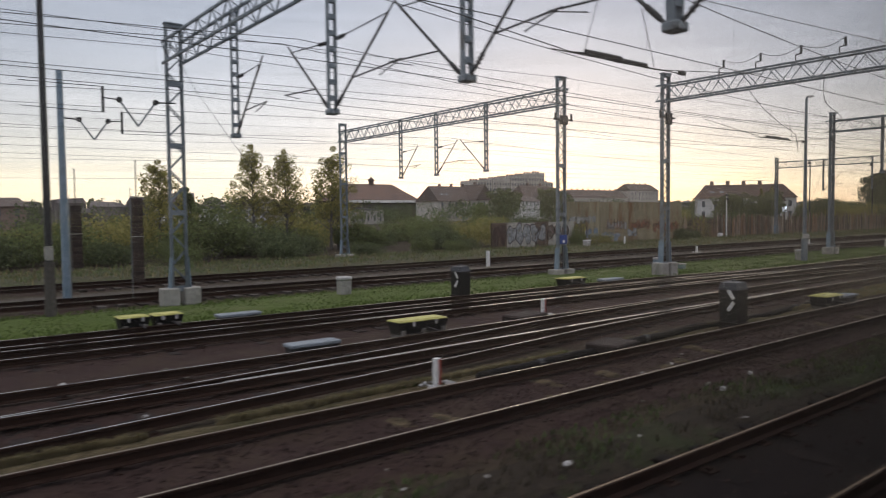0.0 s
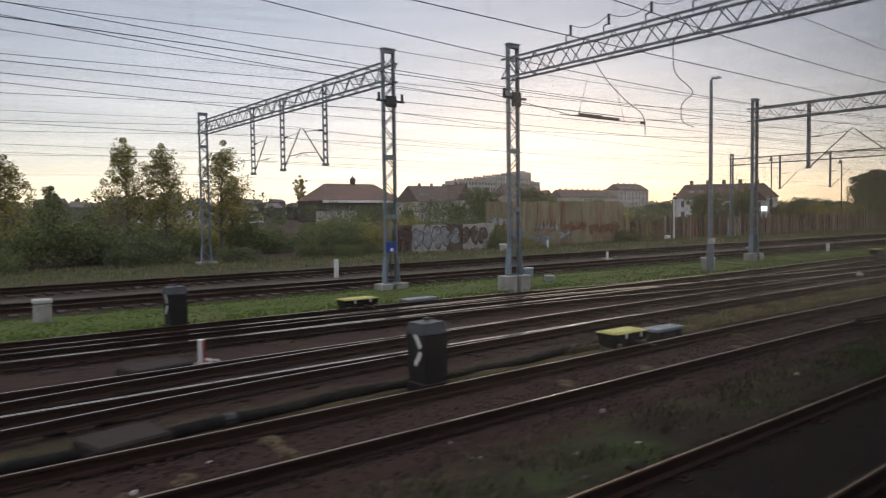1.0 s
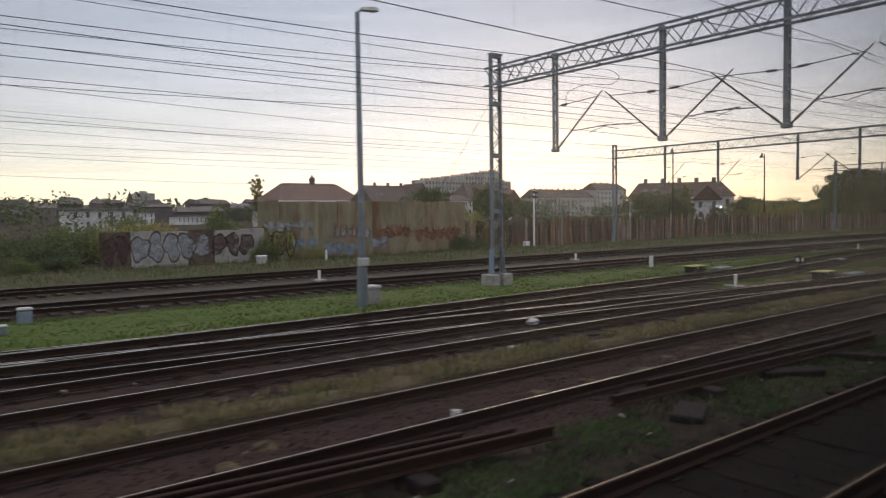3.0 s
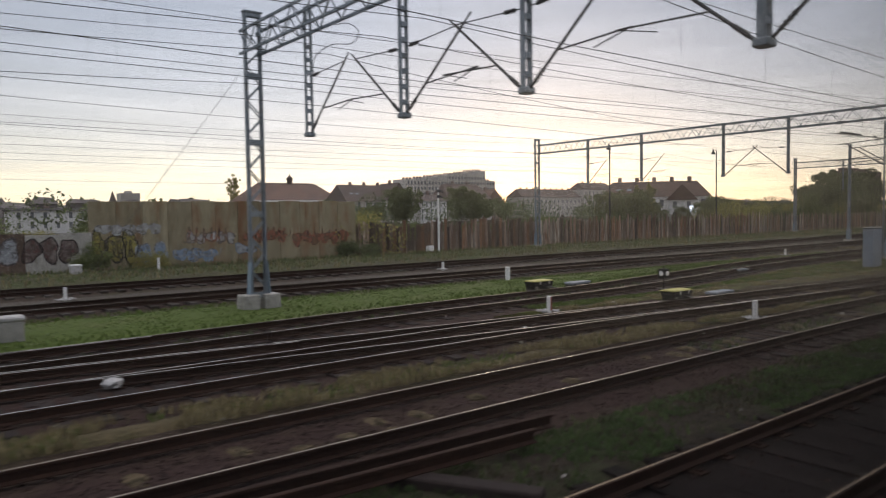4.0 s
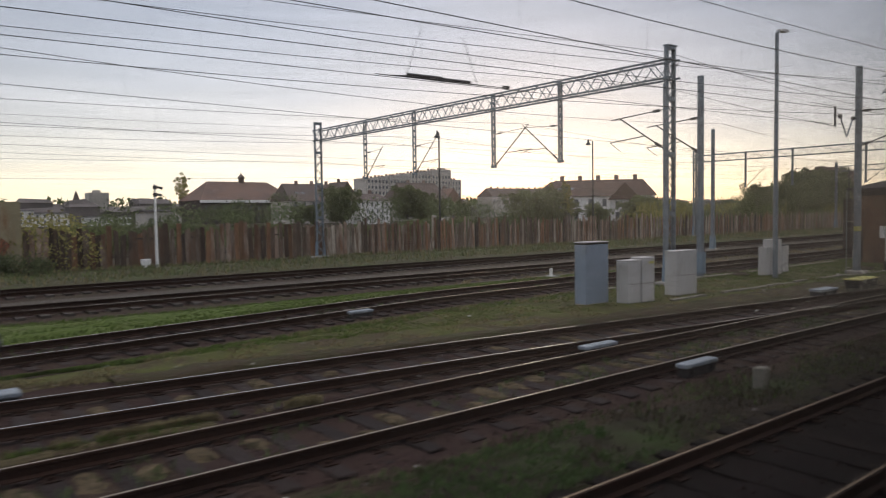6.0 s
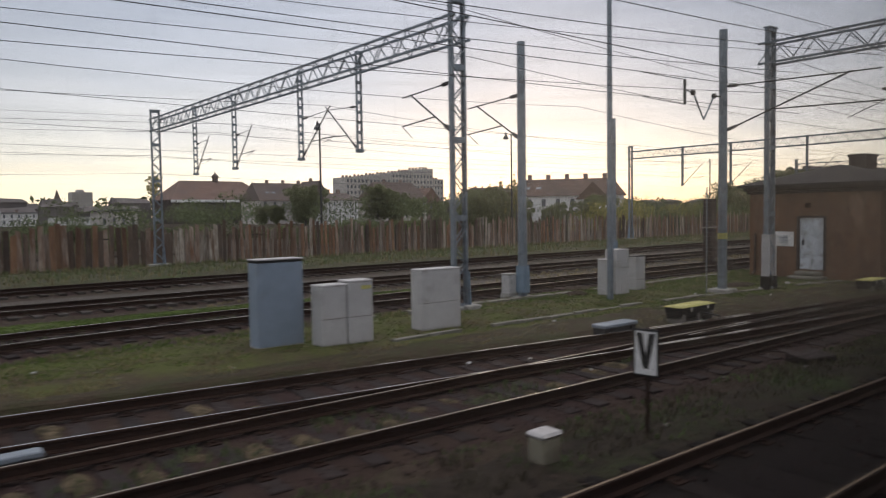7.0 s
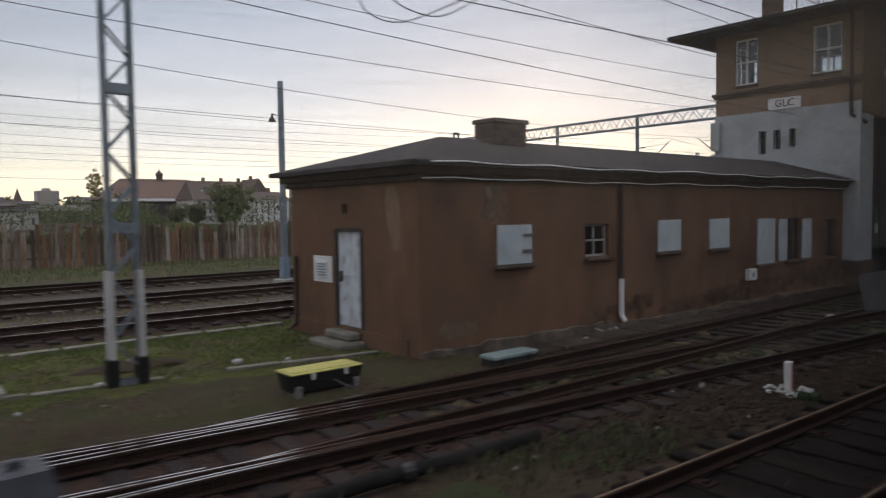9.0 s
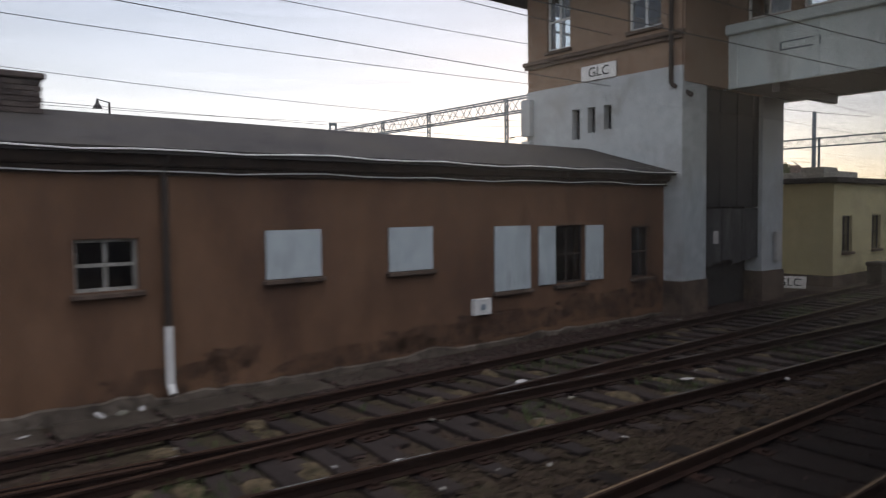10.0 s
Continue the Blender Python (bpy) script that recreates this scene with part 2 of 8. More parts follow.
M_PLINTH = material("plinth_render", (0.075, 0.053, 0.04), (0.16, 0.118, 0.09), 5, 0.95, bump=0.01, grime=(0.055, 0.041, 0.032), grime_scale=1.3, grime_at=0.52)
M_CRUMBLE = material("crumbling_render", (0.07, 0.055, 0.042), (0.21, 0.175, 0.14), 7, 0.95, bump=0.012, grime=(0.05, 0.04, 0.031), grime_scale=1.6, grime_at=0.5)
M_ROOF = material("tarred_felt", (0.024, 0.0225, 0.023), (0.06, 0.056, 0.054), 3, 0.9, bump=0.006, bump_scale=12, grime=(0.055, 0.05, 0.043), grime_scale=0.6, grime_at=0.5)
M_SHUTTER = material("white_shutter", (0.38, 0.43, 0.44), (0.53, 0.58, 0.58), 5, 0.6, grime=(0.28, 0.305, 0.30), grime_scale=2.2, grime_at=0.57, stretch=(1, 1, 0.4))
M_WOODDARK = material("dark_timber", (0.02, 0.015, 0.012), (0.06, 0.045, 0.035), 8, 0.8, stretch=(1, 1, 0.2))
M_TOWERWHITE = material("tower_white_render", (0.34, 0.36, 0.365), (0.47, 0.49, 0.49), 4, 0.9, bump=0.004, bump_scale=30, grime=(0.30, 0.297, 0.285), grime_scale=0.7, grime_at=0.56)
# Near-black fill; the shade of the gateway opening is in this colour.
M_GATE = material("gateway_dark", (0.007, 0.007, 0.0075), (0.020, 0.0185, 0.0185), 6, 0.85, stretch=(1, 1, 0.2), vary=0.4)
M_GATEGREY = material("weathered_grey_boards", (0.028, 0.027, 0.028), (0.07, 0.067, 0.068), 6, 0.85, stretch=(1, 1, 0.25), grime=(0.016, 0.015, 0.015), grime_scale=2.0, grime_at=0.5, vary=0.3)
M_TOWERBRICK = material("tower_ochre_brick", (0.20, 0.140, 0.098), (0.285, 0.205, 0.145), 7, 0.92, bump=0.006, grime=(0.19, 0.108, 0.066), grime_scale=0.45, grime_at=0.54)
M_BRIDGE = material("bridge_grey_paint", (0.58, 0.66, 0.66), (0.74, 0.81, 0.80), 3, 0.7, 0.0, grime=(0.42, 0.45, 0.43), grime_scale=0.9, grime_at=0.6, stretch=(1, 1, 0.3))
M_YELLOWHOUSE = material("yellow_render", (0.42, 0.37, 0.21), (0.54, 0.49, 0.29), 4, 0.92, bump=0.004, grime=(0.34, 0.30, 0.18), grime_scale=0.6, grime_at=0.56)
M_RUST = material("rusted_sheet", (0.125, 0.092, 0.068), (0.36, 0.285, 0.22), 4, 0.85, 0.05, bump=0.01, grime=(0.13, 0.066, 0.036), grime_scale=1.6, grime_at=0.5, stretch=(1.4, 1, 0.3), vary=0.5)
M_WALLPANEL = material("stained_concrete_wall", (0.17, 0.145, 0.088), (0.29, 0.25, 0.165), 2.5, 0.92, bump=0.006, grime=(0.17, 0.09, 0.045), grime_scale=0.9, grime_at=0.53, stretch=(1, 1, 0.25), vary=0.12)
M_BARK = material("bark", (0.05, 0.045, 0.04), (0.20, 0.19, 0.17), 9, 0.9, bump=0.01)
M_LEAF = material("leaf", (0.100, 0.122, 0.050), (0.195, 0.222, 0.095), 2, 0.7, vary=0.5, island=True, thin=0.5, spec=0.06)
M_LEAFLIGHT = material("birch_leaf", (0.20, 0.19, 0.064), (0.34, 0.31, 0.115), 2, 0.7, vary=0.5, island=True, thin=0.6, spec=0.06)
M_LEAFDARK = material("shrub_leaf", (0.078, 0.098, 0.049), (0.155, 0.18, 0.088), 2, 0.7, vary=0.5, island=True, thin=0.45, spec=0.06)
M_TILE = material("red_roof_tile", (0.135, 0.084, 0.062), (0.20, 0.128, 0.095), 1.2, 0.85, grime=(0.115, 0.08, 0.064), grime_scale=0.15, grime_at=0.5)
M_TILEBROWN = material("umber_roof_tile", (0.078, 0.050, 0.037), (0.13, 0.085, 0.063), 1.2, 0.85, grime=(0.066, 0.05, 0.042), grime_scale=0.15)
M_TILEDARK = material("brown_roof_tile", (0.085, 0.062, 0.05), (0.15, 0.115, 0.094), 1.2, 0.85, grime=(0.09, 0.075, 0.066), grime_scale=0.15)
M_TOWNWALL = material("town_render_grey", (0.36, 0.335, 0.30), (0.48, 0.45, 0.41), 0.8, 0.9, vary=0.2)
M_TOWNBRICK = material("town_brick", (0.17, 0.125, 0.105), (0.26, 0.195, 0.165), 0.8, 0.9, vary=0.2)
M_TOWNWHITE = material("town_render_white", (0.48, 0.47, 0.45), (0.62, 0.61, 0.58), 0.8, 0.9, vary=0.12)
M_PANEDARK = material("window_dark", (0.012, 0.014, 0.017), (0.03, 0.034, 0.04), 2, 0.08, spec=0.6)
M_RAG = material("litter_white", (0.36, 0.355, 0.34), (0.52, 0.51, 0.49), 9, 0.8, grime=(0.2, 0.18, 0.15), grime_scale=5, grime_at=0.55)
M_PAINT = [material("spray_" + k, a, b, 5, 0.7, worn=0.44) for k, a, b in (
    ("silver", (0.24, 0.255, 0.27), (0.38, 0.40, 0.415)), ("red", (0.19, 0.07, 0.04), (0.27, 0.115, 0.065)), ("blue", (0.16, 0.22, 0.30), (0.26, 0.33, 0.42)),
    ("black", (0.025, 0.022, 0.02), (0.06, 0.05, 0.045)), ("olive", (0.20, 0.175, 0.04), (0.30, 0.26, 0.07)), ("white", (0.28, 0.28, 0.275), (0.40, 0.40, 0.39)), ("maroon", (0.07, 0.035, 0.03), (0.12, 0.065, 0.055)))]


def glass(name, tint, rough):
    m = bpy.data.materials.new(name)
    m.use_nodes = True
    b = m.node_tree.nodes["Principled BSDF"]
    b.inputs["Base Color"].default_value = (*tint, 1)
    b.inputs["Roughness"].default_value = rough
    b.inputs["Transmission Weight"].default_value = 1.0
    b.inputs["IOR"].default_value = 1.5
    return m


M_GLASS = glass("window_glass", (0.75, 0.82, 0.85), 0.03)


def lamp_material(name, colour, strength):
    m = bpy.data.materials.new(name)
    m.use_nodes = True
    b = m.node_tree.nodes["Principled BSDF"]
    b.inputs["Base Color"].default_value = (*colour, 1)
    b.inputs["Emission Color"].default_value = (*colour, 1)
    b.inputs["Emission Strength"].default_value = strength
    return m


M_SCREEN = lamp_material("lit_screen", (0.75, 0.85, 1.0), 2.0)

M_GRAVEL = material("pale_gravel", (0.035, 0.029, 0.023), (0.112, 0.096, 0.079), 22, 0.95, bump=0.015, bump_scale=30, grime=(0.072, 0.063, 0.051), grime_scale=0.6, grime_at=0.5)

M_BEDNEAR = material("oily_ballast", (0.0042, 0.0027, 0.0024), (0.018, 0.0125, 0.0108), 22, 0.95, bump=0.02, bump_scale=26, grime=(0.012, 0.0085, 0.007), grime_scale=0.9, grime_at=0.5)
M_SLAB = material("dirty_path_slab", (0.04, 0.032, 0.025), (0.095, 0.077, 0.06), 6, 0.95, bump=0.008, grime=(0.035, 0.03, 0.022), grime_scale=1.5, grime_at=0.5, vary=0.3)
M_WEEDY = material("weedy_soil", (0.013, 0.0095, 0.0068), (0.045, 0.035, 0.024), 9, 0.95, bump=0.03, bump_scale=20, grime=(0.036, 0.052, 0.017), grime_scale=0.45, grime_at=0.54)
M_WEED = material("weed_blade", (0.06, 0.09, 0.032), (0.11, 0.145, 0.055), 3, 0.8, vary=0.4, island=True, thin=0.45)
M_DULLSTRAW = material("dull_straw", (0.04, 0.034, 0.02), (0.09, 0.076, 0.045), 3, 0.85, vary=0.4, island=True, thin=0.25)
M_KERB = material("worn_kerb", (0.15, 0.14, 0.115), (0.25, 0.235, 0.20), 9, 0.92, bump=0.004, grime=(0.10, 0.10, 0.065), grime_scale=2.4, grime_at=0.52)
M_TOWNPANE = material("town_window", (0.09, 0.095, 0.10), (0.17, 0.175, 0.18), 2, 0.25, spec=0.5)
M_RUBBER = material("black_rubber", (0.006, 0.006, 0.006), (0.02, 0.018, 0.016), 7, 0.92, grime=(0.035, 0.03, 0.023), grime_scale=1.5, grime_at=0.56)
M_SIGNBACK = material("grey_sheet_metal", (0.065, 0.07, 0.075), (0.115, 0.12, 0.125), 4, 0.65, 0.2, grime=(0.10, 0.095, 0.085), grime_scale=2.0, grime_at=0.58)
M_VERGE = material("yellow_verge", (0.045, 0.035, 0.020), (0.155, 0.122, 0.068), 14, 0.95, bump=0.03, bump_scale=24, grime=(0.062, 0.056, 0.026), grime_scale=0.7, grime_at=0.50, detail=9.0)
M_LEAFPALE = material("garden_leaf", (0.12, 0.135, 0.07), (0.21, 0.225, 0.12), 2, 0.7, vary=0.5, island=True, thin=0.55, spec=0.06)
M_DAMP = material("damp_plaster", (0.085, 0.053, 0.037), (0.125, 0.078, 0.053), 3, 0.9, worn=0.56)
M_CHALK = material("chalky_plaster", (0.19, 0.135, 0.092), (0.27, 0.195, 0.135), 3, 0.95, worn=0.48)
M_SOOTBRICK = material("sooty_brick", (0.045, 0.036, 0.033), (0.10, 0.08, 0.07), 6, 0.95, bump=0.004, vary=0.3)
M_LITTERBED = material("littered_ballast", (0.014, 0.0105, 0.0085), (0.062, 0.048, 0.038), 17, 0.95, bump=0.03, bump_scale=24, grime=(0.042, 0.035, 0.025), grime_scale=1.1, grime_at=0.52)
M_DARKBRICK = material("dark_town_brick", (0.055, 0.045, 0.04), (0.10, 0.082, 0.072), 0.8, 0.9)
# ---- mesh helpers ----


class Mesh:
    """Collects vertices and faces; put() links them as one object."""

    def __init__(self):
        self.v, self.f, self.m = [], [], []

    def add(self, verts, faces, mat=0):
        k = len(self.v)
        self.v += [tuple(p) for p in verts]
        self.f += [tuple(i + k for i in f) for f in faces]
        self.m += [mat] * len(faces)
        return self

    def box(self, x0, x1, y0, y1, z0, z1, mat=0, m=None):
        c = [Vector((x, y, z)) for z in (z0, z1) for x, y in ((x0, y0), (x1, y0), (x1, y1), (x0, y1))]
        if m is not None:
            c = [m @ p for p in c]
        return self.add(c, [(3, 2, 1, 0), (4, 5, 6, 7), (0, 1, 5, 4), (1, 2, 6, 5), (2, 3, 7, 6), (3, 0, 4, 7)], mat)

    def soft(self, x0, x1, y0, y1, z0, z1, c=0.01, mat=0, m=None):
        """A box with chamfered edges."""
        pts, X, Y, Z = [], (x0, x1), (y0, y1), (z0, z1)
        idx = {}
        for i in (0, 1):
            for j in (0, 1):
                for k in (0, 1):
                    sx, sy, sz = (c if i == 0 else -c), (c if j == 0 else -c), (c if k == 0 else -c)
                    for a, p in enumerate(((X[i], Y[j] + sy, Z[k] + sz), (X[i] + sx, Y[j], Z[k] + sz), (X[i] + sx, Y[j] + sy, Z[k]))):
                        idx[i, j, k, a] = len(pts)
                        pts.append(Vector(p) if m is None else m @ Vector(p))
        F = []
        for i in (0, 1):
            q = [idx[i, 0, 0, 0], idx[i, 1, 0, 0], idx[i, 1, 1, 0], idx[i, 0, 1, 0]]
            F.append(q if i else q[::-1])
            q = [idx[0, i, 0, 1], idx[1, i, 0, 1], idx[1, i, 1, 1], idx[0, i, 1, 1]]
            F.append(q[::-1] if i else q)
            q = [idx[0, 0, i, 2], idx[1, 0, i, 2], idx[1, 1, i, 2], idx[0, 1, i, 2]]
            F.append(q if i else q[::-1])
        for a in (0, 1):
            for b in (0, 1):
                q = [idx[a, b, 0, 0], idx[a, b, 0, 1], idx[a, b, 1, 1], idx[a, b, 1, 0]]
                F.append(q if a == b else q[::-1])
                q = [idx[a, 0, b, 2], idx[a, 0, b, 0], idx[a, 1, b, 0], idx[a, 1, b, 2]]
                F.append(q if a == b else q[::-1])
                q = [idx[0, a, b, 1], idx[0, a, b, 2], idx[1, a, b, 2], idx[1, a, b, 1]]
                F.append(q if a == b else q[::-1])
                for k in (0, 1):
                    q = [idx[a, b, k, 0], idx[a, b, k, 1], idx[a, b, k, 2]]
                    F.append(q if (a + b + k) % 2 else q[::-1])
        return self.add(pts, F, mat)

    def tube(self, p, q, r, n=4, r2=None, mat=0, caps=True):
        p, q = Vector(p), Vector(q)
        w = (q - p).normalized()
        u = w.orthogonal().normalized() if abs(w.z) > 0.99 or abs(w.z) < 0.01 else w.cross(Vector((0, 0, 1))).normalized()
        t = w.cross(u)
        r2 = r if r2 is None else r2
        a0 = math.pi / n
        ring = [(math.cos(a0 + 2 * math.pi * i / n), math.sin(a0 + 2 * math.pi * i / n)) for i in range(n)]
        V = [p + (u * c + t * s) * r for c, s in ring] + [q + (u * c + t * s) * r2 for c, s in ring]
        F = [(i, (i + 1) % n, n + (i + 1) % n, n + i) for i in range(n)]
        if caps:
            F += [tuple(range(n))[::-1], tuple(range(n, 2 * n))]
        return self.add(V, F, mat)

    def line(self, pts, r, n=4, mat=0):
        """A tube along a run of points."""
        pts = [Vector(p) for p in pts]
        V, F = [], []
        for i, p in enumerate(pts):
            w = (pts[min(i + 1, len(pts) - 1)] - pts[max(i - 1, 0)]).normalized()
            u = w.cross(Vector((0, 0, 1)))
            u = u.normalized() if u.length > 1e-4 else Vector((1, 0, 0))
            t = w.cross(u)
            V += [p + (u * math.cos(a) + t * math.sin(a)) * r for a in (2 * math.pi * (k + 0.5) / n for k in range(n))]
            if i:
                F += [((i - 1) * n + k, (i - 1) * n + (k + 1) % n, i * n + (k + 1) % n, i * n + k) for k in range(n)]
        F += [tuple(range(n))[::-1], tuple(range(len(V) - n, len(V)))]
        return self.add(V, F, mat)

    def lathe(self, centre, profile, n=10, mat=0):
        """Rings (radius, height) round a vertical axis."""
        cx, cy, cz = centre
        V = [(cx + r * math.cos(2 * math.pi * k / n), cy + r * math.sin(2 * math.pi * k / n), cz + z) for r, z in profile for k in range(n)]
        F = [(i * n + k, i * n + (k + 1) % n, (i + 1) * n + (k + 1) % n, (i + 1) * n + k) for i in range(len(profile) - 1) for k in range(n)]
        F += [tuple(range(n))[::-1], tuple(range(len(V) - n, len(V)))]
        return self.add(V, F, mat)

    def put(self, name, mats, parent=None, label="", category="", group="", kind="", smooth=False, at=None):
        me = bpy.data.meshes.new(name)
        me.from_pydata([tuple(p) for p in self.v], [], self.f)
        for m in (mats if isinstance(mats, (list, tuple)) else [mats]):
            me.materials.append(m)
        if any(self.m):
            me.polygons.foreach_set("material_index", self.m)
        if smooth:
            me.polygons.foreach_set("use_smooth", [True] * len(me.polygons))
        me.validate()
        me.update()
        ob = new(name, me)
        if at is not None:
            ob.matrix_basis = at
        if parent is not None:
            ob.parent = parent
        return tagged(ob, label, category, group, kind)


def thing(name, at, label, category, group="", kind="", turn=0.0):
    """An empty at a thing's base, which carries its parts."""
    ob = new(name)
    ob.empty_display_size = 0.2
    ob.matrix_basis = pose(*at, 0, 0, turn)
    return tagged(ob, label, category, group, kind)


def many(name, verts, faces, mat, parent=None, label="", category="", kind="stuff"):
    """A large joined mesh from arrays; faces all have the same number of corners."""
    me = bpy.data.meshes.new(name)
    me.from_pydata(np.asarray(verts, dtype=float).tolist(), [], np.asarray(faces).tolist())
    me.materials.append(mat)
    me.update()
    ob = new(name, me)
    if parent is not None:
        ob.parent = parent
    return tagged(ob, label, category, "", kind)


def curve_y(points):
    """A smooth function y(x) through points (monotone cubic)."""
    X, Y = np.array([p[0] for p in points], float), np.array([p[1] for p in points], float)
    d = np.diff(Y) / np.diff(X)
    s = np.concatenate([[d[0]], [0 if a * b <= 0 else 2 * a * b / (a + b) for a, b in zip(d[:-1], d[1:])], [d[-1]]])

    def at(x):
        x = np.clip(np.asarray(x, float), X[0], X[-1])
        i = np.clip(np.searchsorted(X, x) - 1, 0, len(X) - 2)
        h = X[i + 1] - X[i]
        t = (x - X[i]) / h
        return ((2 * t**3 - 3 * t**2 + 1) * Y[i] + (t**3 - 2 * t**2 + t) * h * s[i] + (-2 * t**3 + 3 * t**2) * Y[i + 1] + (t**3 - t**2) * h * s[i + 1])
    return at

# ---- ground, tracks ----
TRACKS = [   # name, first x, last x, centre line, rail head, sleepers as parts
    ("near", -20, 150, [(-20, 3.0), (6, 3.65), (30, 4.13), (49, 4.2), (72, 4.02), (98, 3.25), (106, 3.1), (125, 2.3), (150, 1.2)], 1),
    ("second", -20, 150, [(-20, 7.1), (4, 7.65), (28, 8.25), (48, 8.45), (66, 8.4), (80, 8.1), (88, 7.85), (97, 7.1), (104, 6.35), (112, 5.6), (150, 2.2)], 0),
    ("third", -20, 96, [(-20, 11.3), (5, 11.6), (11, 11.85), (20, 12.1), (38, 12.4), (48, 12.4), (56, 11.8), (67, 10.75), (75, 9.75), (81, 8.95), (87, 8.3), (96, 7.25)], 0),
    ("link_west", -20, 22, [(-20, 7.9), (4.7, 10.5), (8, 10.85), (13.5, 11.6), (22, 12.12)], 0),
    ("link_east", 14, 58, [(14, 16.0), (24, 15.5), (31, 14.6), (39, 13.95), (48, 12.85), (58, 11.65)], 0),
    ("fifth", -20, 190, [(-20, 16.0), (8, 16.0), (31, 15.9), (40, 16.1), (50, 16.55), (56, 16.65), (64, 17.6), (72, 18.7), (90, 19.0), (190, 19.0)], 0),
    ("fifth_siding", -20, 32, [(-20, 17.1), (8, 16.95), (20, 16.85), (32, 15.95)], 0),
    ("building_siding", 90, 150, [(90, 7.95), (97, 7.95), (104, 8.05), (112, 8.2), (150, 8.4)], 0),
    ("far", -10, 260, [(-10, 25.2), (60, 24.7), (110, 24.3), (260, 24.3)], 0),
    ("farthest", -10, 300, [(-10, 31.2), (60, 30.9), (110, 30.4), (300, 30.4)], 0),
]
LINE = {n: curve_y(p) for n, _, _, p, _ in TRACKS}


def frozen_noise(x, y, scale, seed=0.0):
    return np.array([noise.noise((a * scale + seed, b * scale, seed)) for a, b in zip(np.ravel(x), np.ravel(y))]).reshape(np.shape(x))


def sheet(name, xs, ys, z, mat, label, category, kind="structure", parent=None):
    gx, gy = np.meshgrid(xs, ys)
    v = np.stack([gx, gy, z(gx, gy)], -1).reshape(-1, 3)
    w = len(xs)
    i = (np.arange(len(ys) - 1)[:, None] * w + np.arange(w - 1)[None]).ravel()
    return many(name, v, np.stack([i, i + 1, i + w + 1, i + w], 1), mat, parent, label, category, kind)


def ground_z(x, y):
    near = (np.abs(y - 15) < 60) & (x > -60) & (x < 300)
    return np.where(near, -0.09 + 0.035 * frozen_noise(x, y, 0.9), -0.10)


gxs = np.concatenate([[-4500, -1500, -400, -120], np.arange(-40, 200, 1.0), [215, 240, 300, 500, 1500, 4500]])
gys = np.concatenate([[-4500, -1500, -300, -60, -20], np.arange(-8, 46, 1.0), [50, 60, 80, 120, 200, 400, 1500, 4500]])
sheet("ground", gxs, gys, ground_z, M_DIRT, "dark trodden earth with patches of weeds round the tracks", "ground")


def strip(name, mat, label, x0, x1, low, high, step=0.5, rows=9, z=-0.03, rough=0.03, category="ground cover", seed=0.0, edge=0.25):
    """A band of ground between two lines y(x), with uneven edges."""
    xs = np.arange(x0, x1 + step, step)
    a, b = low(xs), high(xs)
    a = a + edge * frozen_noise(xs, xs * 0, 0.8, seed + 3)
    b = b + edge * frozen_noise(xs, xs * 0 + 9, 0.8, seed + 5)
    t = np.linspace(0, 1, rows)[:, None]
    gy = a[None] * (1 - t) + b[None] * t
    gx = np.repeat(xs[None], rows, 0)
    gz = z + rough * frozen_noise(gx, gy, 2.3, seed)
    gz[1], gz[-2] = gz[1] - 0.03, gz[-2] - 0.03
    gz[0], gz[-1] = -0.12, -0.12
    v = np.stack([gx, gy, gz], -1).reshape(-1, 3)
    w = len(xs)
    i = (np.arange(rows - 1)[:, None] * w + np.arange(w - 1)[None]).ravel()
    return many(name, v, np.stack([i, i + 1, i + w + 1, i + w], 1), mat, None, label, category, "structure")


for k, (tn, x0, x1, _, _) in enumerate(TRACKS):
    if tn in ("link_west", "link_east", "fifth_siding"):
        continue
    c = LINE[tn]
    half = 1.15 if tn == "near" else 1.75
    runs = [(x0, 88, M_BALLAST), (88, x1, M_LITTERBED)] if tn == "second" else [(x0, min(x1, 200), {"near": M_BEDNEAR, "building_siding": M_LITTERBED}.get(tn, M_BALLAST))]
    for a, b, mat in runs:
        strip("track_bed", mat, "dark oily stone ballast under the rails" if mat is not M_LITTERBED else "weedy littered ballast between dark sleepers", a, b, lambda x: c(x) - half, lambda x: c(x) + half,
              step=0.4, rows=12, z=(-0.115 if mat is M_LITTERBED else -0.052) - 0.004 * k, rough=0.035, category="ballast", seed=k * 11.0, edge=0.1 if tn == "near" else 0.25)
strip("track_bed", M_BALLAST, "dark oily stone ballast among the points", -20, 60, lambda x: LINE["third"](x) - 1.6, lambda x: LINE["fifth"](x) + 1.9, 0.6, 14, -0.062, 0.05, "ballast", 71.0)
strip("track_bed", M_TRODDEN, "dry weedy soil between the rails", 57, 78, lambda x: LINE["second"](x) - 0.62, lambda x: LINE["second"](x) + 0.6, 0.4, 9, -0.095, 0.03, "ballast", 77.0, 0.1)
strip("grass_strip", M_TURF, "lush green grass strip between the tracks", -20, 84, lambda x: LINE["fifth"](x) + np.where(x < 30, 2.7, 1.9), lambda x: LINE["far"](x) - np.interp(x, [52, 64, 84], [1.8, 2.7, 3.2]), 0.8, 9, 0.0, 0.05, seed=5.0)
strip("gravel_path", M_GRAVEL, "pale tan gravel strip between the tracks", 74, 190, lambda x: 0 * x + 20.9, lambda x: 0 * x + 22.6, 0.8, 5, -0.02, 0.04, "ballast", 6.0)
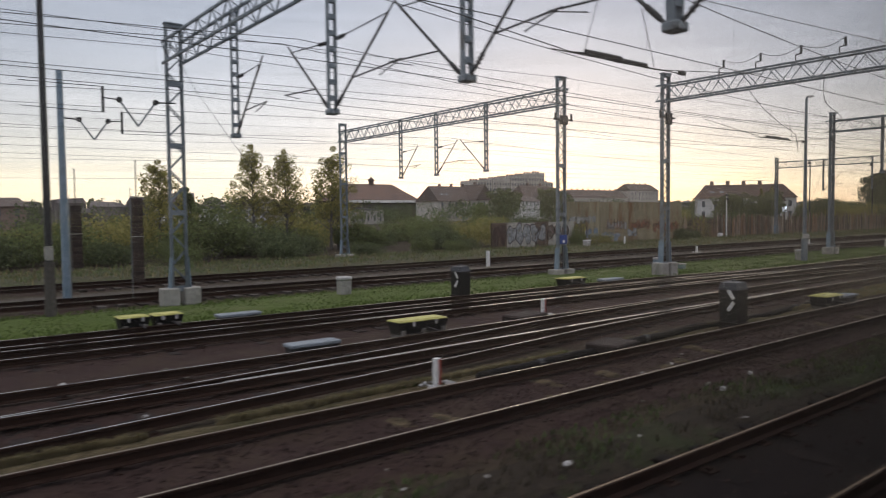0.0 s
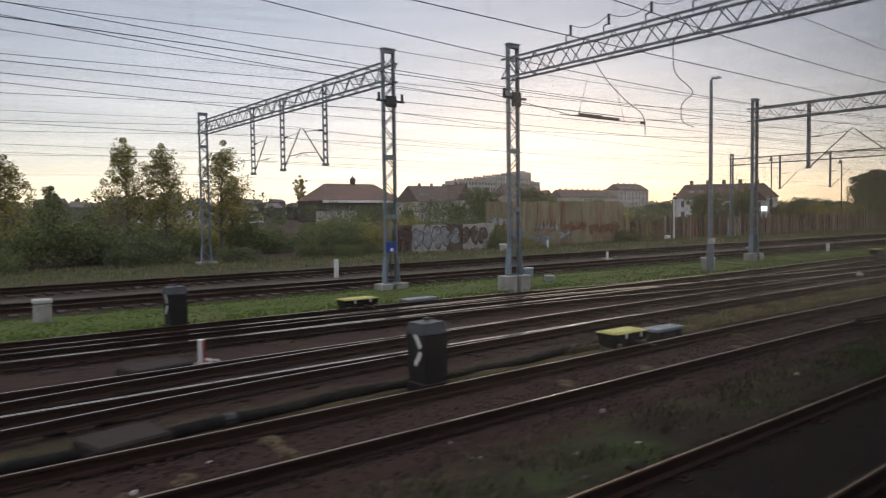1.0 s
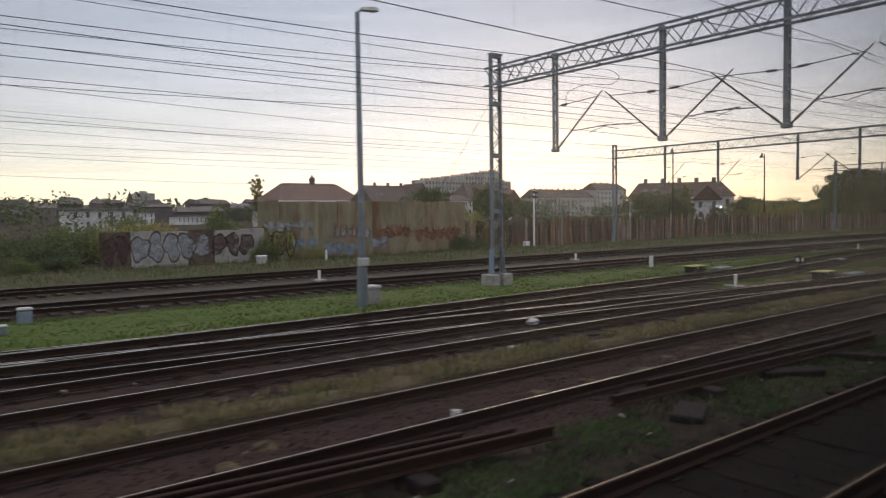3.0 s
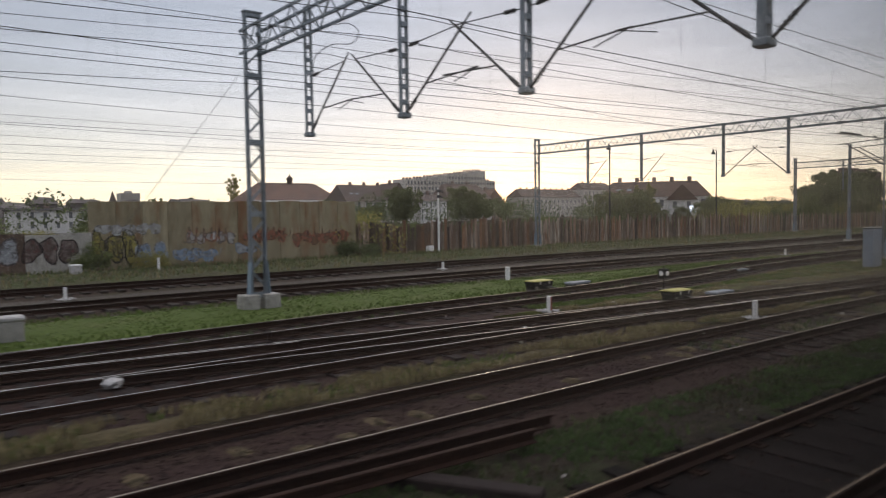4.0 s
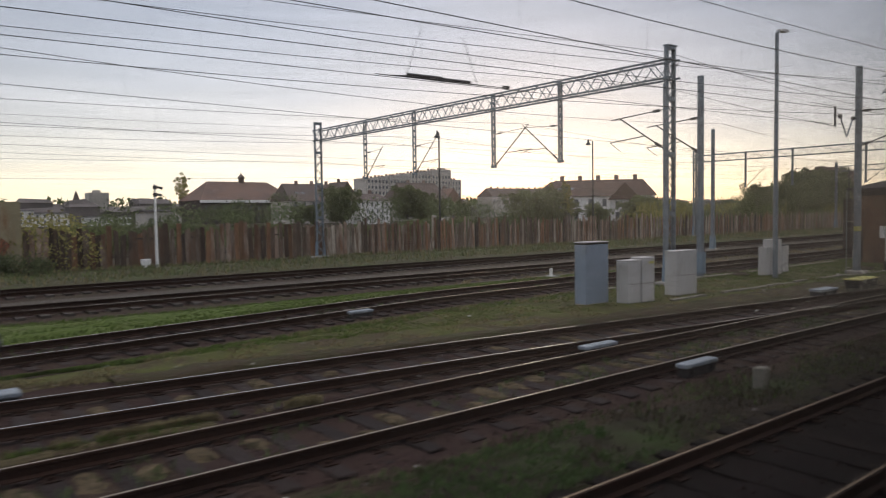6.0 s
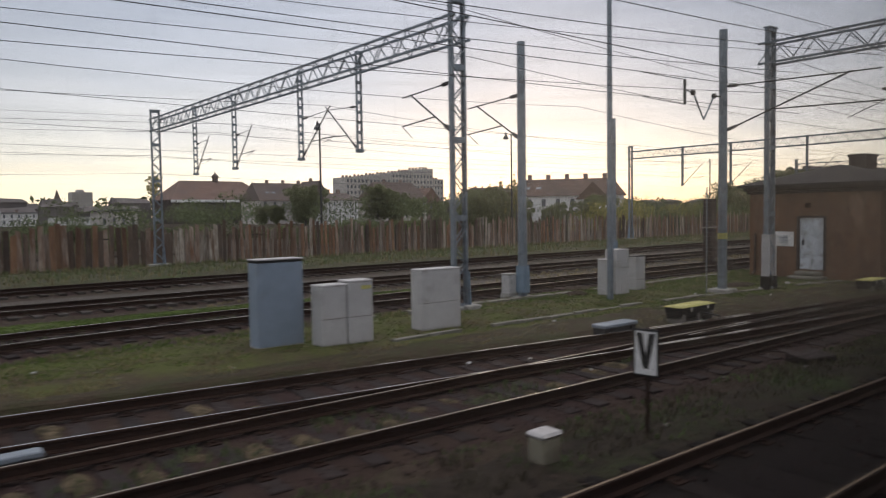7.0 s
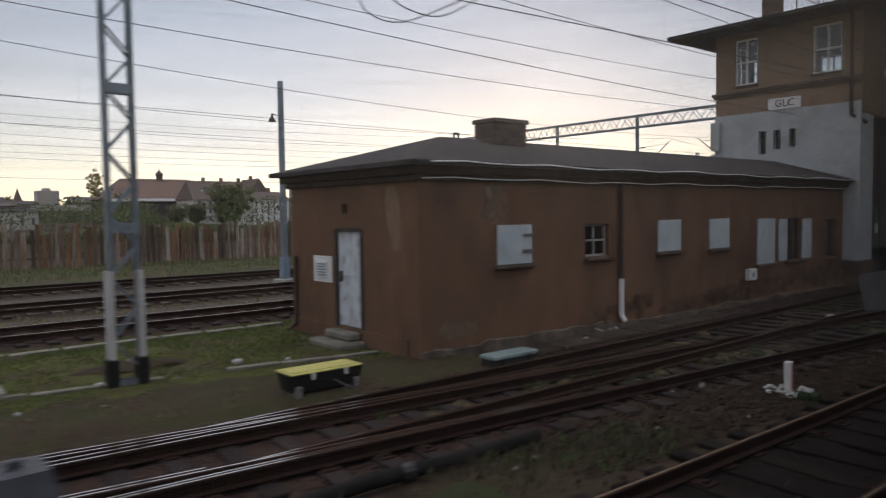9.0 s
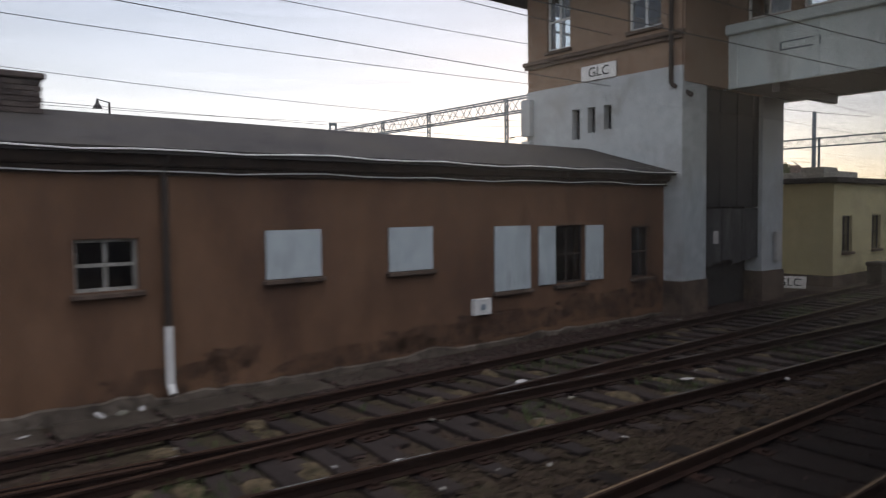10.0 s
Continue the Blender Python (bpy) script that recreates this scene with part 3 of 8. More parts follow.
strip("grass_island", M_DRY, "patchy worn grass with bare soil beside the cabinets", 50, 96, lambda x: LINE["third"](x) + np.where(x > 60, 1.9, 2.2), lambda x: LINE["fifth"](x) - 2.0, 0.6, 9, -0.005, 0.05, seed=8.0)
trodden = curve_y([(60, 14.2), (72, 12.9), (84, 12.95), (93, 12.0), (96, 11.5)])
strip("trodden_soil", M_TRODDEN, "trodden brown soil with thin weeds along the kerb", 60, 96, lambda x: LINE["third"](x) + 1.7, lambda x: trodden(x) - 0.05, 0.5, 9, 0.012, 0.05, seed=15.0, edge=0.15)
strip("dry_verge", M_VERGE, "dry yellowish grass verge between two tracks", -20, 60, lambda x: LINE["second"](x) + 1.75, lambda x: LINE["third"](x) - np.where(x < 22, 2.6, 1.7), 0.6, 7, -0.02, 0.05, seed=9.0)
strip("weedy_verge", M_WEEDY, "dark weedy verge with scattered litter between two tracks", -20, 92, lambda x: LINE["near"](x) + 1.05, lambda x: LINE["second"](x) - 1.8, 0.5, 9, -0.03, 0.04, seed=10.0)
strip("grass_bank", M_BANK, "rough grass along the foot of the fence", -10, 260, lambda x: 0 * x + 33.2, lambda x: 0 * x + 42.6, 1.2, 8, 0.02, 0.12, seed=12.0)
strip("gravel_path", M_GRAVEL, "pale gravel strip between the far tracks", -10, 200, lambda x: LINE["far"](x) + 1.9, lambda x: LINE["farthest"](x) - 1.9, 0.8, 5, -0.03, 0.03, "ballast", 14.0)

RAIL_PROFILE = [(-0.07, 0.0), (0.07, 0.0), (0.07, 0.012), (0.012, 0.032), (0.012, 0.105), (0.036, 0.118), (0.036, 0.144), (0.030, 0.149), (0.014, 0.151), (-0.014, 0.151), (-0.030, 0.149), (-0.036, 0.144),
                (-0.036, 0.118), (-0.012, 0.105), (-0.012, 0.032), (-0.07, 0.012)]


def rail(parent, line, side, x0, x1, head, lift=0.0):
    xs = np.arange(x0, x1 + 0.01, 2.0)
    ys = line(xs)
    slope = np.gradient(ys, xs)
    n = np.stack([-slope, np.ones_like(slope)], 1) / np.sqrt(1 + slope**2)[:, None]
    g = Mesh()
    k = len(RAIL_PROFILE)
    V = [(x + nn[0] * (side + u), y + nn[1] * (side + u), w + lift) for x, y, nn in zip(xs, ys, n) for u, w in RAIL_PROFILE]
    F = [(i * k + j, i * k + (j + 1) % k, (i + 1) * k + (j + 1) % k, (i + 1) * k + j) for i in range(len(xs) - 1) for j in range(k)]
    g.add(V, F)
    g.m = [1 if j == 8 else 0 for _ in range(len(xs) - 1) for j in range(k)]
    return g.put("rail", [M_RAILSIDE, head], parent)


sleeper_g = Mesh().soft(-0.125, 0.125, -1.28, 1.28, -0.14, 0.0, 0.012)
for s in (-0.7525, 0.7525):
    sleeper_g.box(-0.085, 0.085, s - 0.19, s + 0.19, -0.01, 0.018, 1)
    for u in (-0.11, 0.11):
        sleeper_g.box(-0.03, 0.03, s + u - 0.03, s + u + 0.03, 0.018, 0.045, 1)
track_things = {}
for k, (tn, x0, x1, _, dull) in enumerate(TRACKS):
    t = track_things[tn] = thing("railway_track", (0, 0, 0), "rusty steel rails on dark timber sleepers in ballast" if dull else "worn steel rails with polished heads on timber sleepers",
                                 "railway track", "tracks of the yard", "structure")
    for side in (-0.7525, 0.7525):
        if tn == "second":
            rail(t, LINE[tn], side, x0, 82, M_RAILTAN, -0.002 * k)
            rail(t, LINE[tn], side, 82, x1, M_RAILTOP, -0.002 * k)
        else:
            rail(t, LINE[tn], side, x0, x1, M_RAILDULL if dull else M_RAILTOP, -0.002 * k)


# check rails and point blades beside the running rails
for tn, side, xa, xb in (("second", -0.66, 80, 96), ("second", 0.65, 80, 100), ("third", 0.66, 80, 96), ("third", -0.65, 78, 90), ("fifth", 0.66, 20, 42), ("fifth", -0.66, 8, 30), ("third", -0.66, 4, 24), ("link_east", 0.66, 24, 44)):
    rail(track_things[tn], LINE[tn], side, xa, xb, M_RAILTOP, -0.012)


sleeper_me = sleeper_g.put("sleeper", [M_SLEEPER, M_RAILSIDE], track_things["near"])
sleeper_me.matrix_basis = pose(-19.5, float(LINE["near"](-19.5)), -0.01)


# Near-track sleepers use the darker copy that carries the shade.
shaded_me = sleeper_me.data.copy()
shaded_me.materials[0] = M_SHADESLEEPER


def sleepers(tn, x0, x1, pitch=0.62, clear=()):
    """Sleepers as parts of a track; left out where another track's sleepers already lie."""
    line, t = LINE[tn], track_things[tn]
    r = random.Random(tn)
    for x in np.arange(x0, x1, pitch):
        y = float(line(x))
        if any(a <= x <= b and abs(y - float(LINE[o](x))) < 1.25 for o, a, b in clear):
            continue
        slope = float(line(x + 0.5) - line(x - 0.5))
        o = new("sleeper", shaded_me if tn == "near" else sleeper_me.data)
        o.parent = t
        o.matrix_basis = pose(x + r.uniform(-0.03, 0.03), y + r.uniform(-0.05, 0.05) * (2.4 if x > 88 else 1.0), r.uniform(-0.022, -0.004) - (0.078 if tn == "second" and x < 50 else 0.045 if x < 34 else 0.028 if x < 88 else 0.012), r.uniform(-0.5, 0.5), 0, math.degrees(slope) + r.uniform(-1.2, 1.2) * (2.2 if x > 88 else 1.0))


def joined_sleepers(tn, x0, x1, pitch=0.62, mat=None):
    line, g, r = LINE[tn], Mesh(), random.Random(tn)
    for x in np.arange(x0, x1, pitch):
        slope = float(line(x + 0.5) - line(x - 0.5))
        g.box(-0.125, 0.125, -1.28, 1.28, -0.14, 0.0, 0, pose(x, float(line(x)), -0.012 + r.uniform(-0.01, 0.01), 0, 0, math.degrees(slope)))
    g.put("sleepers", mat or M_SLEEPER, track_things[tn], "row of pale concrete sleepers" if mat else "row of timber sleepers", "", "", "stuff")


sleepers("near", 0, 125)
sleepers("second", 0, 125)
sleepers("third", 2, 96, clear=[("second", -20, 125)])
sleepers("link_west", -5, 20, clear=[("third", -20, 96), ("second", -20, 125)])
sleepers("link_east", 15, 57, clear=[("third", -20, 96), ("fifth", -20, 190)])
sleepers("fifth", 2, 130)
sleepers("building_siding", 92, 140, clear=[("second", -20, 125)])
joined_sleepers("far", 5, 190, mat=M_CONCSLEEPER)
joined_sleepers("farthest", 5, 210, mat=M_CONCSLEEPER)
joined_sleepers("fifth_siding", 0, 30)


def stones(count, x0, x1, line, spread, seed, size=(0.012, 0.034)):
    """Loose ballast stones, small uneven octahedra."""
    r = np.random.default_rng(seed)
    x = r.uniform(x0, x1, count)
    y = line(x) + r.uniform(-spread, spread, count)
    s = r.uniform(*size, (count, 1, 1))
    base = np.array([(1, 0, 0), (0, 1, 0), (-1, 0, 0), (0, -1, 0), (0, 0, 0.8), (0, 0, -0.6)])[None]
    v = base * s * r.uniform(0.6, 1.3, (count, 6, 1)) + np.stack([x, y, np.full(count, -0.045) + r.uniform(-0.015, 0.012, count)], 1)[:, None]
    f = np.array([(0, 1, 4), (1, 2, 4), (2, 3, 4), (3, 0, 4), (1, 0, 5), (2, 1, 5), (3, 2, 5), (0, 3, 5)])
    return v.reshape(-1, 3), (np.arange(count)[:, None, None] * 6 + f[None]).reshape(-1, 3)


for tn, n, a, b, sd in (("near", 7000, 3, 110, 1), ("second", 16000, 0, 122, 2), ("third", 9000, 0, 95, 3), ("fifth", 6000, 0, 90, 4), ("building_siding", 3500, 92, 125, 5)):
    v, f = stones(n, a, b, LINE[tn], 1.7, sd)
    many("ballast_stones", v, f, M_STONE, None, "scattered dark ballast stones between the sleepers", "ballast")
v, f = stones(9000, 93, 116, lambda x: (LINE["near"](x) + LINE["second"](x)) / 2 + 0.1, 0.75, 9, (0.012, 0.042))
many("crumbled_soil", v, f, M_CLOD, None, "crumbled brown soil and stones between two tracks", "soil")
v, f = stones(5000, 95, 122, lambda x: LINE["building_siding"](x) + 1.75, 0.5, 10, (0.015, 0.055))
many("rubble", v, f, M_STONE, None, "dark rubble along the foot of the building", "rubble")


def blades(name, mat, count, x0, x1, low, high, h0, h1, seed, label, patch=0.0, lean=0.35, width=0.016):
    """Grass as many leaning blades; patch: how clumped it grows."""
    r = np.random.default_rng(seed)
    x = r.uniform(x0, x1, count)
    y = low(x) + (high(x) - low(x)) * r.uniform(0, 1, count)
    keep = np.ones(count, bool)
    if patch:
        keep = frozen_noise(x, y, 0.9, seed * 1.7) + 0.5 * frozen_noise(x, y, 2.5, seed) > patch - 0.25 * r.random(count)
    x, y = x[keep], y[keep]
    n = len(x)
    h, a, b = r.uniform(h0, h1, n), r.uniform(0, 2 * np.pi, n), r.uniform(0, 2 * np.pi, n)
    w = width * r.uniform(0.6, 1.6, n)
    z0 = np.full(n, -0.04)
    p = np.stack([x, y, z0], 1)
    side = np.stack([np.cos(a) * w, np.sin(a) * w, 0 * a], 1)
    mid = p + np.stack([np.cos(b) * h * lean * 0.35, np.sin(b) * h * lean * 0.35, h * 0.55 + 0.04], 1)
    tip = p + np.stack([np.cos(b) * h * lean, np.sin(b) * h * lean, h * 0.95 + 0.04], 1)
    v = np.stack([p - side, p + side, mid + side * 0.7, mid - side * 0.7, tip], 1).reshape(-1, 3)
    k = np.arange(n)[:, None] * 5
    me = bpy.data.meshes.new(name)
    me.from_pydata(v.tolist(), [], (k + np.array([0, 1, 2, 3])).tolist() + (k + np.array([3, 2, 4])).tolist())
    me.materials.append(mat)
    me.update()
    return tagged(new(name, me), label, "grass", "", "stuff")


F5, NR, SE, TH, FA = LINE["fifth"], LINE["near"], LINE["second"], LINE["third"], LINE["far"]
blades("grass", M_BLADE, 30000, 0, 84, lambda x: F5(x) + np.where(x < 30, 2.7, 1.9), lambda x: FA(x) - np.interp(x, [52, 64, 84], [1.9, 2.8, 3.3]), 0.012, 0.04, 21, "short lush green grass between the tracks", 0.0, 0.5, 0.02)
blades("weeds", M_VERGEGREEN, 30000, 22, 64, lambda x: NR(x) + 1.2, lambda x: SE(x) - 1.7, 0.008, 0.032, 35, "low bright green moss and grass creeping over the verge", 0.06, 0.7, 0.013)
v, f = stones(12000, 0, 54, SE, 1.2, 12, (0.010, 0.036))
many("ballast_stones", v, f, M_STONE, None, "loose rusty ballast stones between the rails", "ballast")
v, f = stones(9000, 2, 94, lambda x: (NR(x) + SE(x)) / 2, 1.1, 11, (0.008, 0.026))
many("verge_stones", v, f, M_CLOD, None, "crumbs of earth and small stones on the verge", "soil")
blades("weeds", M_WEED, 13000, 1, 95, lambda x: NR(x) + 1.3, lambda x: SE(x) - 1.5, 0.012, 0.055, 22, "low green weeds in clumps along the verge", 0.14, 0.9, 0.012)
blades("dry_grass", M_DULLSTRAW, 16000, 1, 95, lambda x: NR(x) + 1.5, lambda x: SE(x) - 1.6, 0.02, 0.09, 23, "low dry grass along the verge", 0.12, 0.8, 0.010)
blades("dry_grass", M_STRAW, 26000, 0, 62, lambda x: SE(x) + 1.6, lambda x: TH(x) - np.where(x < 22, 2.4, 1.4), 0.03, 0.13, 24, "dry yellowish grass between two tracks", -0.05, 0.7, 0.012)
blades("grass", M_BLADE, 5000, 0, 62, lambda x: SE(x) + 1.7, lambda x: TH(x) - np.where(x < 22, 2.4, 1.6), 0.03, 0.1, 25, "green grass tufts between two tracks", 0.22, 0.6, 0.012)
blades("grass", M_BLADE, 16000, 52, 96, lambda x: TH(x) + 3.4, lambda x: F5(x) - 2.0, 0.015, 0.045, 26, "worn short green grass round the cabinets", 0.0, 0.45, 0.016)
blades("grass", M_BLADE, 11000, 83, 97.5, lambda x: np.maximum(TH(x) + 3.2, 11.6), lambda x: F5(x) - 2.0, 0.02, 0.06, 38, "green grass before the door of the low building", -0.1, 0.5, 0.014)
blades("dry_grass", M_STRAW, 14000, 52, 96, lambda x: TH(x) + 2.0, lambda x: F5(x) - 2.0, 0.03, 0.07, 27, "worn dry grass round the cabinets", 0.2, 0.8, 0.016)
blades("dry_grass", M_STRAW, 3000, 74, 150, lambda x: 0 * x + 20.8, lambda x: 0 * x + 22.8, 0.03, 0.09, 28, "thin dry grass between the far tracks", 0.15, 0.5, 0.025)
blades("tall_grass", M_BANKBLADE, 22000, 2, 190, lambda x: 0 * x + 35.0, lambda x: 0 * x + 42.9, 0.06, 0.26, 29, "rough tall grass at the foot of the fence", -0.2, 0.5, 0.03)
blades("tall_grass", M_STRAW, 14000, 2, 190, lambda x: 0 * x + 34.0, lambda x: 0 * x + 42.9, 0.06, 0.3, 30, "dry tall grass at the foot of the fence", -0.1, 0.5, 0.025)

blades("weeds", M_VERGEGREEN, 160, 97.55, 97.75, lambda x: 0 * x + 4.55, lambda x: 0 * x + 4.8, 0.03, 0.10, 37, "small bright weed beside a white marker post", 0.0, 0.5, 0.014)

M_TAN = material("dry_crumbled_tufts", (0.030, 0.022, 0.013), (0.23, 0.175, 0.105), 34, 0.95, bump=0.03, bump_scale=50, grime=(0.03, 0.027, 0.014), grime_scale=6.0, grime_at=0.50, detail=8.0)
M_SCRAP = material("pale_scrap", (0.14, 0.132, 0.12), (0.34, 0.325, 0.30), 6, 0.9, vary=0.5, island=True)


def tufts(tn, x0, x1, start, share, seed, side=(-0.5, 0.5), pitch=0.62):
    """Low mounds of dry soil and tan tufts that fill the gaps between the sleepers of a track."""
    r = random.Random(seed)
    g = Mesh()
    for i in range(int((x0 - start) / pitch), int((x1 - start) / pitch)):
        for part_ in range(2):
            if r.random() > share:
                continue
            cx = start + (i + 0.5) * pitch + r.uniform(-0.03, 0.03)
            cy = float(LINE[tn](cx)) + r.uniform(*side)
            a, b, h, n = r.uniform(0.15, 0.20), r.uniform(0.18, 0.36), r.uniform(0.045, 0.095), 11
            V = [(cx, cy, -0.075 + h)]
            for f, z in ((0.5, 0.85), (0.85, 0.4), (1.15, -0.5)):
                for j in range(n):
                    q = 2 * math.pi * j / n
                    w = f * r.uniform(0.75, 1.2)
                    V.append((cx + a * w * math.cos(q), cy + b * w * math.sin(q), -0.075 + h * z + r.uniform(-0.012, 0.012)))
            F = [(0, 1 + j, 1 + (j + 1) % n) for j in range(n)]
            F += [(1 + k * n + j, 1 + (k + 1) * n + j, 1 + (k + 1) * n + (j + 1) % n, 1 + k * n + (j + 1) % n) for k in range(2) for j in range(n)]
            g.add(V, F)
    g.put("tufts", M_TAN, track_things[tn], "tan tufts and crumbled soil between the sleepers", "", "", "stuff")


tufts("second", 50, 78, 0, 0.85, 5)
tufts("third", 54, 72, 2, 0.5, 6)
tufts("second", 92, 120, 0, 0.30, 7, (-0.6, 0.6))
tufts("building_siding", 93, 122, 92, 0.45, 8, (-0.9, 0.9))
tufts("second", 4, 50, 0, 0.22, 9, (-0.6, 0.6))
for tn, x0, x1, seed in (("building_siding", 93, 122, 61), ("second", 92, 120, 62), ("second", 50, 78, 63), ("fifth", 40, 92, 64)):
    blades("track_weeds", M_WEED, 2600, x0, x1, lambda x: LINE[tn](x) - 0.62, lambda x: LINE[tn](x) + 0.62, 0.03, 0.10, seed, "low weeds growing between the sleepers", 0.30, 0.7, 0.012)


def scraps(count, x0, x1, low, high, seed, label):
    """Thin torn scraps of paper and plastic lying about."""
    r = np.random.default_rng(seed)
    x = r.uniform(x0, x1, count)
    y = low(x) + (high(x) - low(x)) * r.uniform(0, 1, count)
    a = r.uniform(0, 6.28, count)
    s1, s2 = r.uniform(0.012, 0.05, count), r.uniform(0.008, 0.024, count)
    v = []
    for i in range(count):
        c_, s_ = math.cos(a[i]), math.sin(a[i])
        for u, w, z in ((-1, -1, 0), (1, -0.8, 0.15), (0.9, 1, 0.6), (-1.1, 0.7, 0.3), (0, 0, 1.0)):
            v.append((x[i] + c_ * u * s1[i] - s_ * w * s2[i], y[i] + s_ * u * s1[i] + c_ * w * s2[i], 0.02 + z * s2[i]))
    k = np.arange(count)[:, None] * 5
    f = np.concatenate([k + np.array(t) for t in ((0, 1, 4), (1, 2, 4), (2, 3, 4), (3, 0, 4))])
    many("litter_scraps", np.array(v), f, M_SCRAP, None, label, "litter", "stuff")


scraps(70, 58, 97, lambda x: LINE["third"](x) + 1.9, lambda x: LINE["fifth"](x) - 2.2, 51, "torn pale scraps of rubbish in the worn grass")
scraps(60, 0, 60, lambda x: LINE["near"](x) + 1.2, lambda x: LINE["second"](x) - 1.6, 52, "torn pale scraps of rubbish in the weedy verge")
scraps(40, 60, 118, lambda x: LINE["near"](x) + 1.2, lambda x: LINE["second"](x) - 1.0, 53, "torn pale scraps of rubbish beside the rails")

# the train through whose ribbon window the view looks out
M_LINER = material("dark_liner", (0.006, 0.006, 0.007), (0.013, 0.012, 0.013), 4, 0.9)


def hazed_glass(name, tint, dust, haze_share):
    """Clear glass; an added violet dust film and rough blur lay haze over the view."""
    m = glass(name, tint, 0.0)
    n, l = m.node_tree.nodes, m.node_tree.links
    film, back, both, mix = n.new("ShaderNodeBsdfDiffuse"), n.new("ShaderNodeBsdfTranslucent"), n.new("ShaderNodeMixShader"), n.new("ShaderNodeMixShader")
    # Violet tint stands in for the veil of reflections on the window.
    for b in (film, back):
        b.inputs["Color"].default_value = (0.78, 0.72, 0.90, 1)
    both.inputs["Fac"].default_value, mix.inputs["Fac"].default_value = 0.6, dust
    l.new(film.outputs[0], both.inputs[1])
    l.new(back.outputs[0], both.inputs[2])
    l.new(n["Principled BSDF"].outputs[0], mix.inputs[1])
    l.new(both.outputs[0], mix.inputs[2])
    haze, blurred = n.new("ShaderNodeBsdfGlass"), n.new("ShaderNodeMixShader")
    haze.inputs["Color"].default_value = (*tint, 1)
    haze.inputs["Roughness"].default_value, haze.inputs["IOR"].default_value = 0.34, 1.45
    blurred.inputs["Fac"].default_value = haze_share
    l.new(mix.outputs[0], blurred.inputs[1])
    l.new(haze.outputs[0], blurred.inputs[2])
    l.new(blurred.outputs[0], n["Material Output"].inputs["Surface"])
    return m


M_TRAINPANE = hazed_glass("train_window_glass", (0.990, 0.970, 0.975), 0.0013, 0.010)
# Unseen body, stretched along the whole run; it shades the near ground.
train = thing("train", (50, -1.2, 0), "long dark passenger train with a ribbon window beside the yard", "train")
seat_line = curve_y([(r[1], r[2]) for r in ROWS[::2]] + [(150, -2.6)])
train_x = np.concatenate([[-60.0], np.arange(-20, 126, 4.0), [150.0]])


def train_run(name, profile, mat, label=""):
    """Sweeps a closed cross-section (offset from the seat line, height) along the train."""
    k = len(profile)
    V = [(x, float(seat_line(x)) + u, w) for x in train_x for u, w in profile]
    n = len(train_x)
    F = [(i * k + j, i * k + (j + 1) % k, (i + 1) * k + (j + 1) % k, (i + 1) * k + j) for i in range(n - 1) for j in range(k)]
    F += [tuple(range(k))[::-1], tuple(range((n - 1) * k, n * k))]
    ob = Mesh().add(V, F).put(name, mat, train, label)
    ob.matrix_parent_inverse = train.matrix_basis.inverted()
    return ob


train_run("lower_side", [(0.30, 0.95), (0.36, 0.95), (0.40, 2.10), (0.34, 2.10)], M_DARKSTEEL, "dark carriage side below the window")
train_run("upper_side", [(0.34, 3.30), (0.40, 3.30), (0.30, 3.75), (-0.15, 4.02), (-0.15, 3.94), (0.24, 3.70)], M_DARKSTEEL, "dark carriage side above the window")
train_run("roof", [(-0.15, 3.94), (-0.15, 4.02), (-1.2, 4.15), (-2.3, 4.0), (-2.75, 3.6), (-2.85, 2.2), (-2.75, 0.95), (-2.68, 0.95), (-2.78, 2.2), (-2.68, 3.55), (-2.26, 3.92), (-1.2, 4.07)], M_DARKSTEEL, "dark roof and far side")
# Unseen cabin, kept near black so the panes reflect little.
train_run("cabin_floor", [(0.30, 1.15), (-2.70, 1.15), (-2.70, 1.22), (0.30, 1.22)], M_LINER, "dark cabin floor")
train_run("cabin_ceiling", [(0.22, 3.68), (0.22, 3.62), (-2.6, 3.50), (-2.6, 3.56)], M_LINER, "dark cabin ceiling")
# Two added panes: their reflection loss darkens the slanting side of the view.
inner = train_run("window_pane", [(0.344, 2.10), (0.350, 2.10), (0.350, 3.30), (0.344, 3.30)], glass("inner_window_glass", (0.992, 0.988, 0.983), 0.0), "added clear pane that dims the slanting view")
inner.visible_shadow = False
middle = train_run("window_pane", [(0.328, 2.10), (0.334, 2.10), (0.334, 3.30), (0.328, 3.30)], glass("middle_window_glass", (0.992, 0.988, 0.983), 0.0), "added innermost clear pane that dims the slanting view")
middle.visible_shadow = False
pane = train_run("window_pane", [(0.362, 2.10), (0.370, 2.10), (0.370, 3.30), (0.362, 3.30)], M_TRAINPANE, "clear ribbon window with an added haze film")
pane.visible_shadow = False
for x in np.arange(-50, 145, 13.0):
    y = float(seat_line(x))
    Mesh().soft(x - 1.6, x + 1.6, y - 2.3, y - 0.1, 0.2, 0.95, 0.05).put("bogie", M_BLACK, train).matrix_parent_inverse = train.matrix_basis.inverted()

# ---- overhead line gantries, poles, wires ----


